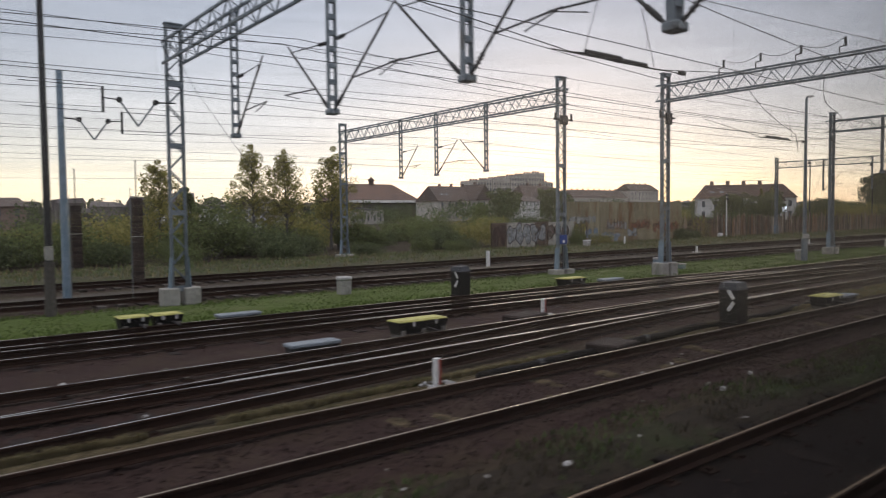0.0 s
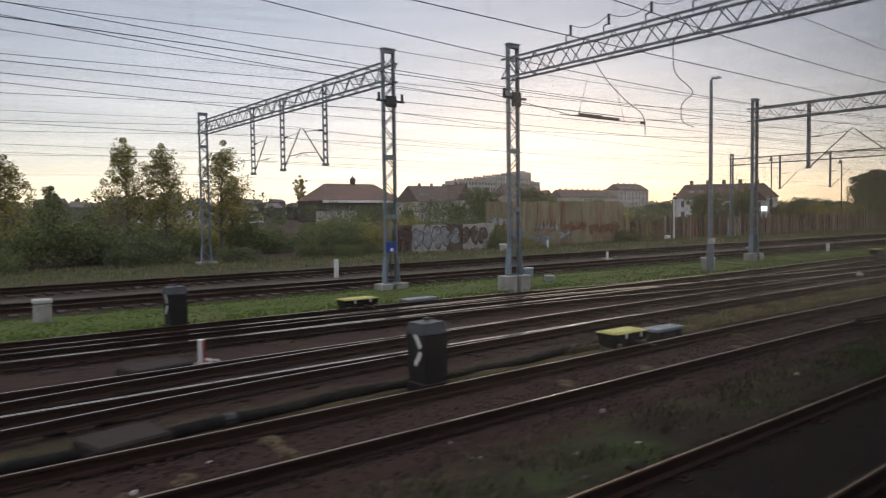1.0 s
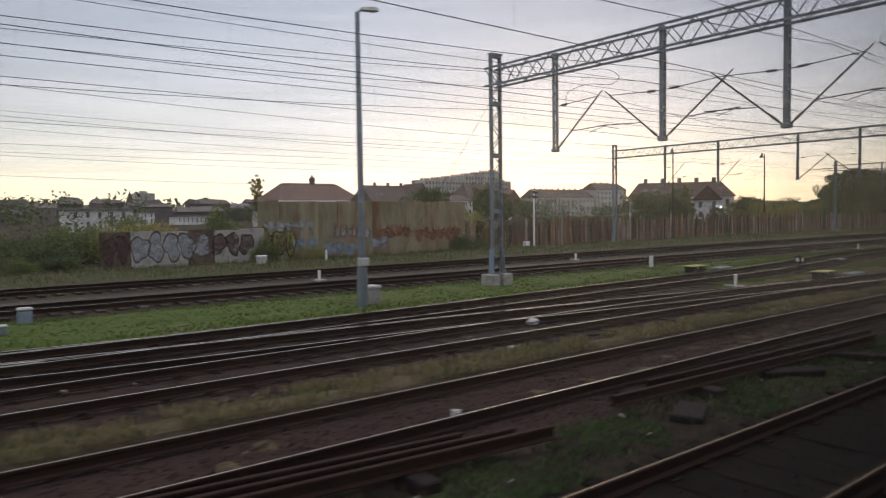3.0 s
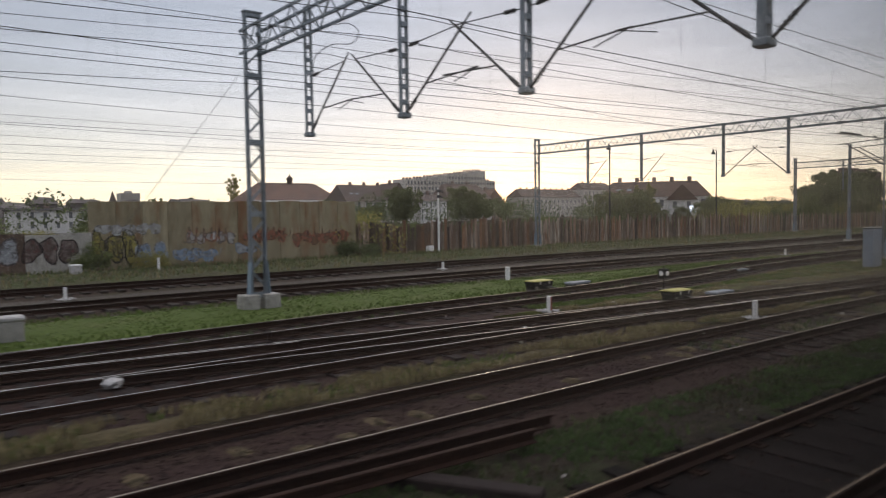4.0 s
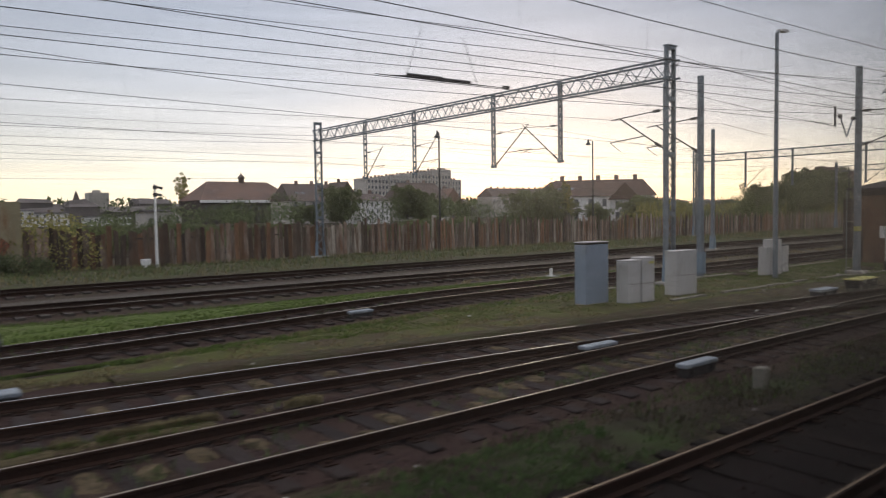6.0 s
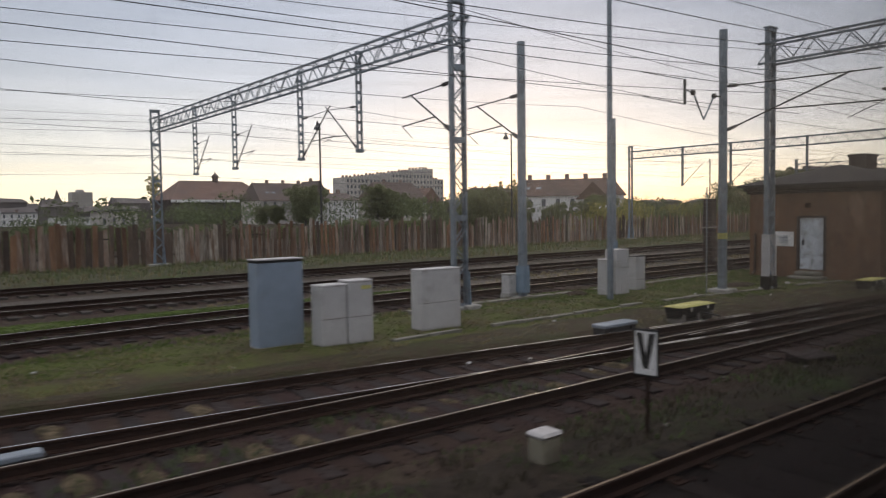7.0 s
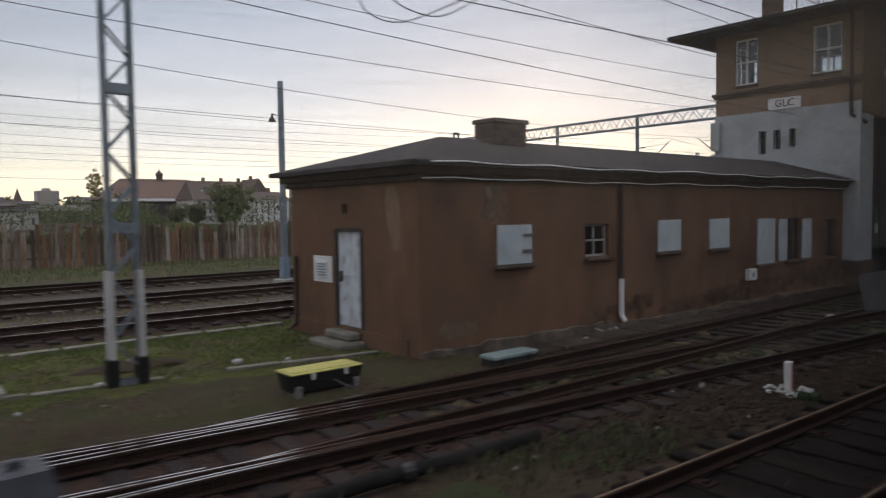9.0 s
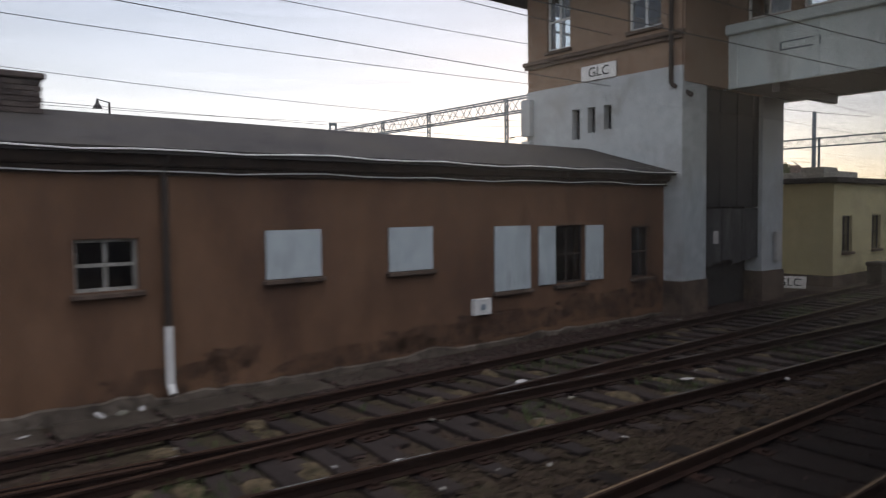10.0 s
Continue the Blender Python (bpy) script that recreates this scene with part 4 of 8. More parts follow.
def lattice_column(parent, x, y, z0, z1, mat, gap=0.5, label=""):
    """Two channel legs laced with zigzag flats and battens."""
    g = Mesh()
    for s in (-1, 1):
        xx = x + s * gap / 2
        g.box(xx - 0.008, xx + 0.008, y - 0.08, y + 0.08, z0, z1)
        for u in (-0.08, 0.072):
            g.box(min(xx, xx - s * 0.06), max(xx, xx - s * 0.06), y + u, y + u + 0.008, z0, z1)
    pitch, z, k = 0.5, z0 + 0.35, 0
    while z + pitch < z1 - 0.1:
        a, b = (-1, 1) if k % 2 else (1, -1)
        for u in (-0.085, 0.085):
            g.tube((x + a * gap / 2 * 0.95, y + u, z), (x + b * gap / 2 * 0.95, y + u, z + pitch), 0.021)
        z += pitch
        k += 1
    for z in (z0 + 0.12, z0 + 0.3 * (z1 - z0), z0 + 0.55 * (z1 - z0), z0 + 0.78 * (z1 - z0), z1 - 0.06):
        for u in (-0.088, 0.082):
            g.box(x - gap / 2, x + gap / 2, y + u, y + u + 0.006, z - 0.08, z + 0.08)
    g.box(x - gap / 2 - 0.03, x + gap / 2 + 0.03, y - 0.13, y + 0.13, z1 - 0.02, z1 + 0.02)
    c = g.put("column", mat, parent, label)
    if -0.09 < z0 < 0.9:
        s = Mesh()
        for u in (-1, 1):
            xx = x + u * (gap / 2 + 0.07)
            s.add([(xx - 0.02, y - 0.13, z0 - 0.05), (xx + 0.02, y - 0.13, z0 - 0.05), (xx + 0.02, y + 0.13, z0 - 0.05), (xx - 0.02, y + 0.13, z0 - 0.05),
                   (x + u * gap / 2 - 0.012, y - 0.125, z0 + 1.1), (x + u * gap / 2 + 0.012, y - 0.125, z0 + 1.1), (x + u * gap / 2 + 0.012, y + 0.125, z0 + 1.1), (x + u * gap / 2 - 0.012, y + 0.125, z0 + 1.1)],
                  [(3, 2, 1, 0), (4, 5, 6, 7), (0, 1, 5, 4), (1, 2, 6, 5), (2, 3, 7, 6), (3, 0, 4, 7)])
            s.box(x + u * 0.31 - 0.2, x + u * 0.31 + 0.2, y - 0.19, y + 0.19, z0 - 0.02, z0 + 0.02)
        s.put("column_shoe", M_PAINTBLUE, c, "blue-painted steel foot")
    return c


def footing(parent, x, y, h=0.5, w=0.25):
    for s in (-1, 1):
        Mesh().soft(x + s * 0.33 - w, x + s * 0.33 + w, y - 0.28, y + 0.28, -0.4, h, 0.03).put("footing", M_CONC, parent, "pale concrete footing block")


def truss(parent, x, ya, yb, z0, z1, mat, half=0.26):
    g = Mesh()
    for u in (-half, half):
        for z in (z0, z1):
            g.box(x + u - 0.03, x + u + 0.03, ya, yb, z - 0.035, z + 0.035)
    n = max(4, int(abs(yb - ya) / 0.55))
    ys = np.linspace(ya, yb, n + 1)
    for k in range(n):
        za, zb = (z0, z1) if k % 2 else (z1, z0)
        for u in (-half, half):
            g.tube((x + u, ys[k], za), (x + u, ys[k + 1], zb), 0.020)
        if k % 2 == 0:
            for z in (z0, z1):
                g.tube((x - half, ys[k], z), (x + half, ys[k + 1], z), 0.015, caps=False)
    return g.put("beam", mat, parent, "lattice truss beam")


def hanger(parent, x, y, z0, z1, mat, sides):
    """A ladder-like dropper post with its brackets; sides: list of (reach, rise) of the bracket arms."""
    g = Mesh()
    for s in (-1, 1):
        g.box(x + s * 0.085 - 0.012, x + s * 0.085 + 0.012, y - 0.06, y + 0.06, z0, z1)
    z = z0 + 0.25
    while z < z1:
        for u in (-0.055, 0.047):
            g.box(x - 0.085, x + 0.085, y + u, y + u + 0.008, z - 0.05, z + 0.05)
        z += 0.34
    g.soft(x - 0.12, x + 0.12, y - 0.12, y + 0.12, z0 - 0.1, z0 + 0.02, 0.02)
    h = g.put("hanger", mat, parent, "ladder-shaped steel hanger post")
    for reach, rise in sides:
        s = 1 if reach > 0 else -1
        tip = Vector((x, y + reach, z0 + rise))
        foot = Vector((x, y + s * 0.1, z0 + 0.0))
        arm = Mesh().tube(foot, tip, 0.028, 5)
        e = tip + (tip - foot).normalized() * 0.25
        arm.tube(tip, e, 0.02, 5)
        a = foot.lerp(tip, 0.35)
        b = Vector((x, y + reach * 1.05 + s * 0.3, z0 + 0.62))
        arm.tube(a, b, 0.018, 4)
        arm.tube(b, b + Vector((0, -s * 0.75, -0.18)), 0.012, 4)
        arm.tube(Vector((x, y + s * 0.12, z0 + rise * 0.93)), tip, 0.014, 4)
        arm.put("bracket", M_DARKSTEEL, h, "tubular steel bracket arm")
        for p, q in ((foot, tip), (Vector((x, y + s * 0.12, z0 + rise * 0.93)), tip)):
            d = (q - p).normalized()
            ins = Mesh()
            for k in range(4):
                c = p + d * (0.16 + 0.075 * k)
                ins.tube(c, c + d * 0.03, 0.045, 7)
                ins.tube(c + d * 0.03, c + d * 0.075, 0.025, 5)
            ins.put("insulator", M_INSUL, h, "ribbed dark insulator")
    return h


def sagged(x0, x1, y0, y1, z, sag, n=9):
    return [(x0 + (x1 - x0) * i / n, y0 + (y1 - y0) * i / n, z - sag * 4 * (i / n) * (1 - i / n)) for i in range(n + 1)]


def gantry(x, columns, ya, yb, hangers, label, zb=7.52, zt=8.18, top=8.7, tops=0, painted=False, block=0.5):
    t = thing("overhead_line_gantry", (x, columns[0], 0), label, "gantry", "overhead line gantries")
    inv = t.matrix_basis.inverted()
    before = set(scene.objects)
    for y in columns:
        if painted:
            c = lattice_column(t, x, y, -0.1, top, M_GALV, 0.46)
            for s in (-1, 1):
                Mesh().box(x + s * 0.23 - 0.045, x + s * 0.23 + 0.045, y - 0.125, y + 0.125, 0.45, 1.85).put("white_band", M_CABWHITE, c, "white-painted lower leg")
                Mesh().soft(x + s * 0.23 - 0.08, x + s * 0.23 + 0.08, y - 0.15, y + 0.15, -0.2, 0.45, 0.02).put("leg_foot", M_BLACK, c, "tarred foot")
        else:
            low = min(block, 0.15) if y > 35 else block
            footing(t, x, y, low)
            lattice_column(t, x, y, low - 0.15, top, M_GALV)
    truss(t, x, ya, yb, zb, zt, M_GALV)
    for y, sides in hangers:
        hanger(t, x + 0.38, y, 4.95, zt + 0.1, M_GALV, sides)
    ends = []
    for k in range(tops):
        y = columns[0] - 2.55 - 1.56 * k
        g = Mesh().tube((x, y, zt), (x, y, zt + 0.30), 0.022, 6).tube((x, y, zt + 0.30), (x, y - 0.2, zt + 0.33), 0.022, 6).tube((x, y - 0.2, zt + 0.30), (x, y - 0.2, zt + 0.62), 0.045, 8)
        g.put("insulator", M_INSUL, t, "dark post insulator on a cranked pin")
        ends.append((x, y - 0.2, zt + 0.62))
    for (xa, ya, za), (_, yb, _) in zip(ends[:-1], ends[1:]):
        Mesh().line(sagged(xa, xa + 0.02, ya, yb, za, 0.22, 8), 0.012, 4).put("jumper_wire", M_WIRE, t, "slack jumper wire")
    for o in set(scene.objects) - before:
        if o.parent == t:
            o.matrix_parent_inverse = inv
    return t


def bracket_pair(a, b):
    return [(a, 1.55), (-b, 1.55)]


gantry(7.1, [23.0], -4.5, 23.3, [(19.0, [(-1.7, 1.6)]), (13.6, bracket_pair(1.9, 2.2)), (9.1, bracket_pair(1.9, 1.7)), (5.2, bracket_pair(1.7, 1.9))],
       "galvanised lattice gantry with hanging brackets over the tracks")
gantry(23.6, [41.6, 22.2], 22.0, 41.8, [(35.4, [(-1.6, 1.55)]), (31.9, [(-1.7, 1.55)]), (27.7, [(1.9, 1.55)])], "galvanised lattice gantry across the far tracks", block=0.22)
gantry(26.85, [19.1], -4.5, 19.4, [], "galvanised lattice gantry on tall concrete footings, insulators on its beam", tops=4)
gantry(46.25, [20.8], -4.5, 21.1, [(18.1, [(-1.9, 1.6)]), (13.7, bracket_pair(2.0, 2.1)), (9.9, bracket_pair(2.0, 1.9)), (5.5, bracket_pair(2.0, 1.9))],
       "galvanised lattice gantry with hanging brackets on concrete footings", block=0.42)
gantry(80.0, [42.0, 15.95], 15.7, 42.2, [(37.0, [(-1.7, 1.55)]), (32.1, [(-1.7, 1.55)]), (25.8, [(-2.1, 1.6)]), (21.6, [(2.1, 1.6)])], "long galvanised lattice gantry across the far tracks", block=0.1)
gantry(90.6, [12.3], -4.5, 12.6, [(5.75, [(1.75, 0.6), (-1.9, 0.6)])], "galvanised lattice gantry with white-painted legs", painted=True)
gantry(123.0, [41.5, 16.5], 16.2, 41.8, [(36.3, [(-1.7, 1.5)]), (31.8, [(-1.7, 1.5)]), (25.6, [(-2.0, 1.5)]), (19.5, [(2.0, 1.5)])], "long lattice gantry behind the low building")
gantry(157.5, [42.0, 14.0], 13.7, 42.2, [(31.0, [(-1.7, 1.5)]), (24.8, [(2.0, 1.5)])], "distant lattice gantry across all tracks")


def overhead_line(y_of, supports, contact=5.45, carrier=6.75, sag=0.75, r=0.0088):
    t = thing("overhead_line", (supports[0], float(y_of(supports[0])), contact), "thin dark contact and carrier wires with droppers over a track", "wire", "overhead wires")
    inv = t.matrix_basis.inverted()
    con, car, dro = Mesh(), Mesh(), Mesh()
    lows, highs = [], []
    for k, (a, b) in enumerate(zip(supports[:-1], supports[1:])):
        ya, yb = float(y_of(a)) + 0.2 * (-1) ** k, float(y_of(b)) + 0.2 * (-1) ** (k + 1)
        low, high = sagged(a, b, ya, yb, contact, 0.05, 4), sagged(a, b, ya, yb, carrier, sag, 14)
        lows += low[1 if k else 0:]
        highs += high[1 if k else 0:]
        for p in high[1:-1]:
            dro.tube(p, (p[0], p[1], contact), 0.0022, 3, caps=False)
    con.line(lows, r * 0.9, 4)
    car.line(highs, r, 4)
    for g, n in ((con, "contact_wire"), (car, "carrier_wire"), (dro, "dropper_wire")):
        g.put(n, M_WIRE, t, kind="stuff" if n == "dropper_wire" else "").matrix_parent_inverse = inv


NEAR_SUPPORTS = [-33, 7.4, 46.4, 88.6, 130, 172]
FAR_SUPPORTS = [-30, 23.5, 80.4, 123.4, 157.9, 200, 250]
for n in ("near", "second", "third", "fifth"):
    if n == "third":
        overhead_line(LINE[n], [-33, 7.4, 46.4, 88.6])
    else:
        overhead_line(LINE[n], NEAR_SUPPORTS)
overhead_line(lambda x: -1.0 + 0 * x, NEAR_SUPPORTS)
overhead_line(curve_y([(-33, 15.4), (7.4, 15.2), (46.4, 14.0), (88.6, 10.6)]), [-33, 7.4, 46.4, 88.6], 5.5, 6.7, 0.6)
for y in (23.7, 30.3, 34.0):
    overhead_line(lambda x: y + 0 * x, FAR_SUPPORTS)
feed = [((-40, 23.3), (7.1, 23.1), (46, 20.7), (90.6, 12.5), (132, 12)), ((-40, 21.5), (23.2, 21.5), (80, 16.1), (123, 16.5), (190, 15)), ((-40, 42.2), (23.2, 41.9), (80, 42.3), (123, 41.8), (190, 42))]
for (line, z) in ((feed[0], 8.0), (feed[0], 6.6), (feed[1], 8.5), (feed[1], 7.2), (feed[2], 8.4), (feed[2], 6.2), (feed[2], 5.2)):
    g, run = Mesh(), []
    for (xa, ya), (xb, yb) in zip(line[:-1], line[1:]):
        run += sagged(xa, xb, ya, yb, z, 0.5, 12)[1 if run else 0:]
    g.line(run, 0.0098, 4)
    g.put("feeder_wire", M_WIRE, None, "thin dark feeder cable sagging between gantries", "wire", "overhead wires")
for k, y in enumerate((6.4, 10.4)):
    g, run = Mesh(), []
    for xa, xb in ((-33, 26.4), (26.4, 90.6), (90.6, 140)):
        run += sagged(xa, xb, y, y, 8.35, 0.7, 12)[1 if run else 0:]
    g.line(run, 0.0098, 4)
    g.put("feeder_wire", M_WIRE, None, "thin dark feeder cable on top of the gantry beams", "wire", "overhead wires")



def loose_cable(pts, label, r=0.013, bend=4):
    """A slack cable eased through a few points."""
    out = []
    for i in range(len(pts) - 1):
        p0, p1, p2, p3 = (Vector(pts[max(0, min(len(pts) - 1, i + d))]) for d in (-1, 0, 1, 2))
        for k in range(bend):
            u = k / bend
            out.append(tuple(0.5 * (2 * p1 + (p2 - p0) * u + (2 * p0 - 5 * p1 + 4 * p2 - p3) * u * u + (3 * p1 - p0 - 3 * p2 + p3) * u ** 3)))
    out.append(tuple(pts[-1]))
    return Mesh().line(out, r, 4).put("jumper_cable", M_WIRE, None, label, "cable", "slack cables on the gantries")


loose_cable([(26.4, 12.18, 7.5), (26.4, 12.15, 6.6), (26.4, 11.7, 6.1), (26.45, 11.62, 5.9), (26.5, 11.97, 5.65), (26.5, 11.95, 5.2), (26.5, 11.6, 5.0)], "slack dark cable hanging in a loop below the gantry beam")
loose_cable([(26.4, 15.09, 7.5), (26.4, 14.5, 6.7), (26.4, 13.8, 6.0), (26.4, 13.2, 5.5), (26.4, 13.1, 4.9)], "slack dark cable hanging from the gantry beam")
loose_cable([(46.4, 16.26, 7.4), (46.4, 15.62, 7.3), (46.4, 15.15, 7.0), (46.4, 15.5, 6.8), (46.4, 16.45, 6.95), (46.4, 17.3, 6.8), (46.4, 17.4, 6.35)], "curled slack cable beside a hanger post", 0.011)
loose_cable([(7.35, 22.9, 7.4), (7.74, 22.9, 6.7), (9.0, 22.9, 5.0), (11.5, 22.9, 1.6)], "thin guy wire from the gantry column", 0.008, 2)
loose_cable([(45.75, 20.5, 6.9), (45.4, 20.5, 6.4), (43.9, 20.5, 4.4), (41.6, 20.5, 1.4)], "thin guy wire from the gantry column", 0.008, 2)
loose_cable([(92.1, 7.34, 5.44), (92.2, 7.8, 5.5), (92.5, 8.0, 5.3), (92.9, 7.8, 5.2), (93.4, 7.22, 5.43)], "curled jumper cable between two wires", 0.009)
loose_cable([(92.4, 7.31, 5.44), (92.35, 7.4, 5.4), (92.65, 7.4, 5.25), (93.0, 7.15, 5.15), (93.5, 7.0, 5.42)], "curled jumper cable between two wires", 0.009)
cl = thing("column_insulator", (23.6, 22.2, 0), "pair of dark insulators on a bracket of the gantry column", "insulator")
Mesh().box(-0.6, 0.6, -0.18, -0.12, 6.78, 6.86).tube((-0.5, -0.15, 6.86), (-0.5, -0.15, 7.1), 0.05, 8).tube((0.5, -0.15, 6.86), (0.5, -0.15, 7.1), 0.05, 8).soft(-0.22, 0.22, -0.24, -0.12, 6.6, 7.0, 0.02).put("bracket", M_DARKSTEEL, cl)
cl = thing("column_insulator", (26.85, 19.1, 0), "pair of dark insulators on a bracket of the gantry column", "insulator")
Mesh().box(-0.6, 0.5, -0.18, -0.12, 6.75, 6.83).tube((-0.55, -0.15, 6.83), (-0.55, -0.15, 7.1), 0.06, 8).soft(-0.2, 0.2, -0.24, -0.12, 6.5, 7.0, 0.02).put("bracket", M_DARKSTEEL, cl)
# ---- buildings beside the line ----


def wall(name, axis, fixed, thick, a0, a1, z0, z1, openings, mat, parent=None, label="", category="", kind=""):
    """A wall along x or y with openings (a0, a1, z0, z1) cut right through it; it spans fixed .. fixed + thick."""
    A = sorted({a0, a1, *[v for o in openings for v in o[:2]]})
    Z = sorted({z0, z1, *[v for o in openings for v in o[2:4]]})
    f0, f1 = min(fixed, fixed + thick), max(fixed, fixed + thick)
    full = {(i, j) for i in range(len(A) - 1) for j in range(len(Z) - 1)
            if not any(o[0] <= A[i] and A[i + 1] <= o[1] and o[2] <= Z[j] and Z[j + 1] <= o[3] for o in openings)}
    at, V, F = {}, [], []

    def corner(i, j, back):
        if (i, j, back) not in at:
            at[i, j, back] = len(V)
            d = f1 if back else f0
            V.append((A[i], d, Z[j]) if axis == "x" else (d, A[i], Z[j]))
        return at[i, j, back]

    def face(*c):
        q = tuple(corner(*k) for k in c)
        F.append(q if axis == "x" else q[::-1])
    for i, j in full:
        face((i, j, 0), (i + 1, j, 0), (i + 1, j + 1, 0), (i, j + 1, 0))
        face((i, j, 1), (i, j + 1, 1), (i + 1, j + 1, 1), (i + 1, j, 1))
        if (i - 1, j) not in full:
            face((i, j, 0), (i, j + 1, 0), (i, j + 1, 1), (i, j, 1))
        if (i + 1, j) not in full:
            face((i + 1, j, 0), (i + 1, j, 1), (i + 1, j + 1, 1), (i + 1, j + 1, 0))
        if (i, j - 1) not in full:
            face((i, j, 0), (i, j, 1), (i + 1, j, 1), (i + 1, j, 0))
        if (i, j + 1) not in full:
            face((i, j + 1, 0), (i + 1, j + 1, 0), (i + 1, j + 1, 1), (i, j + 1, 1))
    return Mesh().add(V, F).put(name, mat, parent, label, category, "", kind)


def panes(parent, axis, fixed, a0, a1, z0, z1, nx, nz, frame_mat, glass_mat, bar=0.05, depth=0.06):
    """A window: frame with bars as one part, and each pane of glass under it."""
    g = Mesh()

    def b(p, q, r, s, d0=0.0, d1=depth):
        g.box(*((p, q, fixed + d0, fixed + d1) if axis == "x" else (fixed + d0, fixed + d1, p, q)), r, s)
    b(a0, a0 + bar, z0, z1), b(a1 - bar, a1, z0, z1), b(a0 + bar, a1 - bar, z0, z0 + bar), b(a0 + bar, a1 - bar, z1 - bar, z1)
    w, h = (a1 - a0) / nx, (z1 - z0) / nz
    for i in range(1, nx):
        b(a0 + i * w - bar / 2, a0 + i * w + bar / 2, z0 + bar, z1 - bar, 0.005, depth - 0.005)
    for j in range(1, nz):
        for i in range(nx):
            b(a0 + i * w + bar / 2 + (bar / 2 if i == 0 else 0), a0 + (i + 1) * w - bar / 2 - (bar / 2 if i == nx - 1 else 0), z0 + j * h - bar / 2, z0 + j * h + bar / 2, 0.008, depth - 0.008)
    f = g.put("window_frame", frame_mat, parent)
    for i in range(nx):
        for j in range(nz):
            q = Mesh()
            p0, p1, r0, r1 = a0 + i * w + bar / 2, a0 + (i + 1) * w - bar / 2, z0 + j * h + bar / 2, z0 + (j + 1) * h - bar / 2
            c0, c1 = fixed + depth * 0.4, fixed + depth * 0.5
            q.box(*((p0, p1, c0, c1) if axis == "x" else (c0, c1, p0, p1)), r0, r1)
            q.put("pane", glass_mat, f)
    return f


# low brown building
bld = thing("relay_building", (104.6, 12.9, 0), "long low brown-plastered railway building with shuttered windows and a tarred roof", "building", kind="")
B0, B1, S0, S1 = 95.25, 114.05, 10.55, 15.4
OPEN_S = [(97.21, 98.2, 1.64, 2.44), (99.99, 100.84, 1.66, 2.4), (102.79, 103.8, 1.66, 2.45), (105.21, 106.23, 1.63, 2.44), (107.88, 108.94, 1.05, 2.4), (109.75, 110.81, 1.06, 2.38), (112.63, 113.41, 1.01, 2.3)]
wall("front_wall", "x", S0, 0.35, B0, B1, -0.1, 3.3, OPEN_S, M_PLASTER, bld, "stained brown plaster wall")
wall("end_wall", "y", B0, 0.35, S0 + 0.35, S1 - 0.35, 0.32, 3.3, [(12.45, 13.45, 0.32, 2.38), (12.98, 13.2, 2.72, 2.92)], M_PLASTER, bld, "brown plaster gable wall with the door")
wall("back_wall", "x", S1 - 0.35, 0.35, B0, B1, 0.32, 3.3, [], M_PLASTER, bld)
foot_x = np.arange(B0 - 0.03, B1 + 0.01, 0.1)
foot_z = [max(0.0, 0.11 + 0.10 * noise.noise((x * 0.9, 3.1, 0)) + 0.06 * noise.noise((x * 3.3, 1.7, 0)) - (0.10 if x > 101 else 0.0)) for x in foot_x]
foot = Mesh()
for (xa, za), (xb, zb) in zip(zip(foot_x[:-1], foot_z[:-1]), zip(foot_x[1:], foot_z[1:])):
    foot.add([(xa, S0 - 0.035, -0.1), (xb, S0 - 0.035, -0.1), (xb, S0 - 0.03, zb), (xa, S0 - 0.03, za), (xa, S0, za + 0.03), (xb, S0, zb + 0.03)], [(0, 1, 2, 3), (3, 2, 5, 4)])
foot.put("plinth", M_CRUMBLE, bld, "crumbling pale foot of the wall")
wall("plinth", "y", B0 - 0.04, 0.39, S0 + 0.35, S1 - 0.02, -0.1, 0.32, [], M_PLASTER, bld, "cracked foot of the wall")
# Cornice is coloured much darker than the wall plaster below.
Mesh().soft(B0 - 0.1, B1, S0 - 0.1, S1 + 0.1, 3.3, 3.42, 0.02).soft(B0 - 0.2, B1, S0 - 0.2, S1 + 0.2, 3.42, 3.6, 0.03).put("cornice", M_CORNICEPLASTER, bld, "dark moulded cornice")
# Added dark sheet: the unlit room behind the windows is put into its colour.
Mesh().box(B0 + 0.4, B1 - 0.4, S0 + 1.2, S0 + 1.25, 0.3, 3.28).put("inner_wall", M_WOODDARK, bld, "added dark sheet standing in for the unlit room")
# hipped roof
e0, ez, rz = 0.38, 3.66, 4.46
rx0, ry, xe = 97.8, 13.0, B1
V = [(B0 - e0, S0 - e0, ez), (xe, S0 - e0, ez), (xe, S1 + e0, ez), (B0 - e0, S1 + e0, ez), (rx0, ry, rz), (xe, ry, rz)]
V += [(x, y, z - 0.09) for x, y, z in V[:4]]
roof = Mesh().add(V, [(0, 1, 5, 4), (2, 3, 4, 5), (3, 0, 4), (1, 2, 5), (6, 7, 1, 0), (7, 8, 2, 1), (8, 9, 3, 2), (9, 6, 0, 3), (9, 8, 7, 6)])
roof.put("roof", M_ROOF, bld, "tarred felt hipped roof")
CX0, CX1, CY0, CY1, CZ = 98.98, 100.06, 12.4, 13.1, 4.92
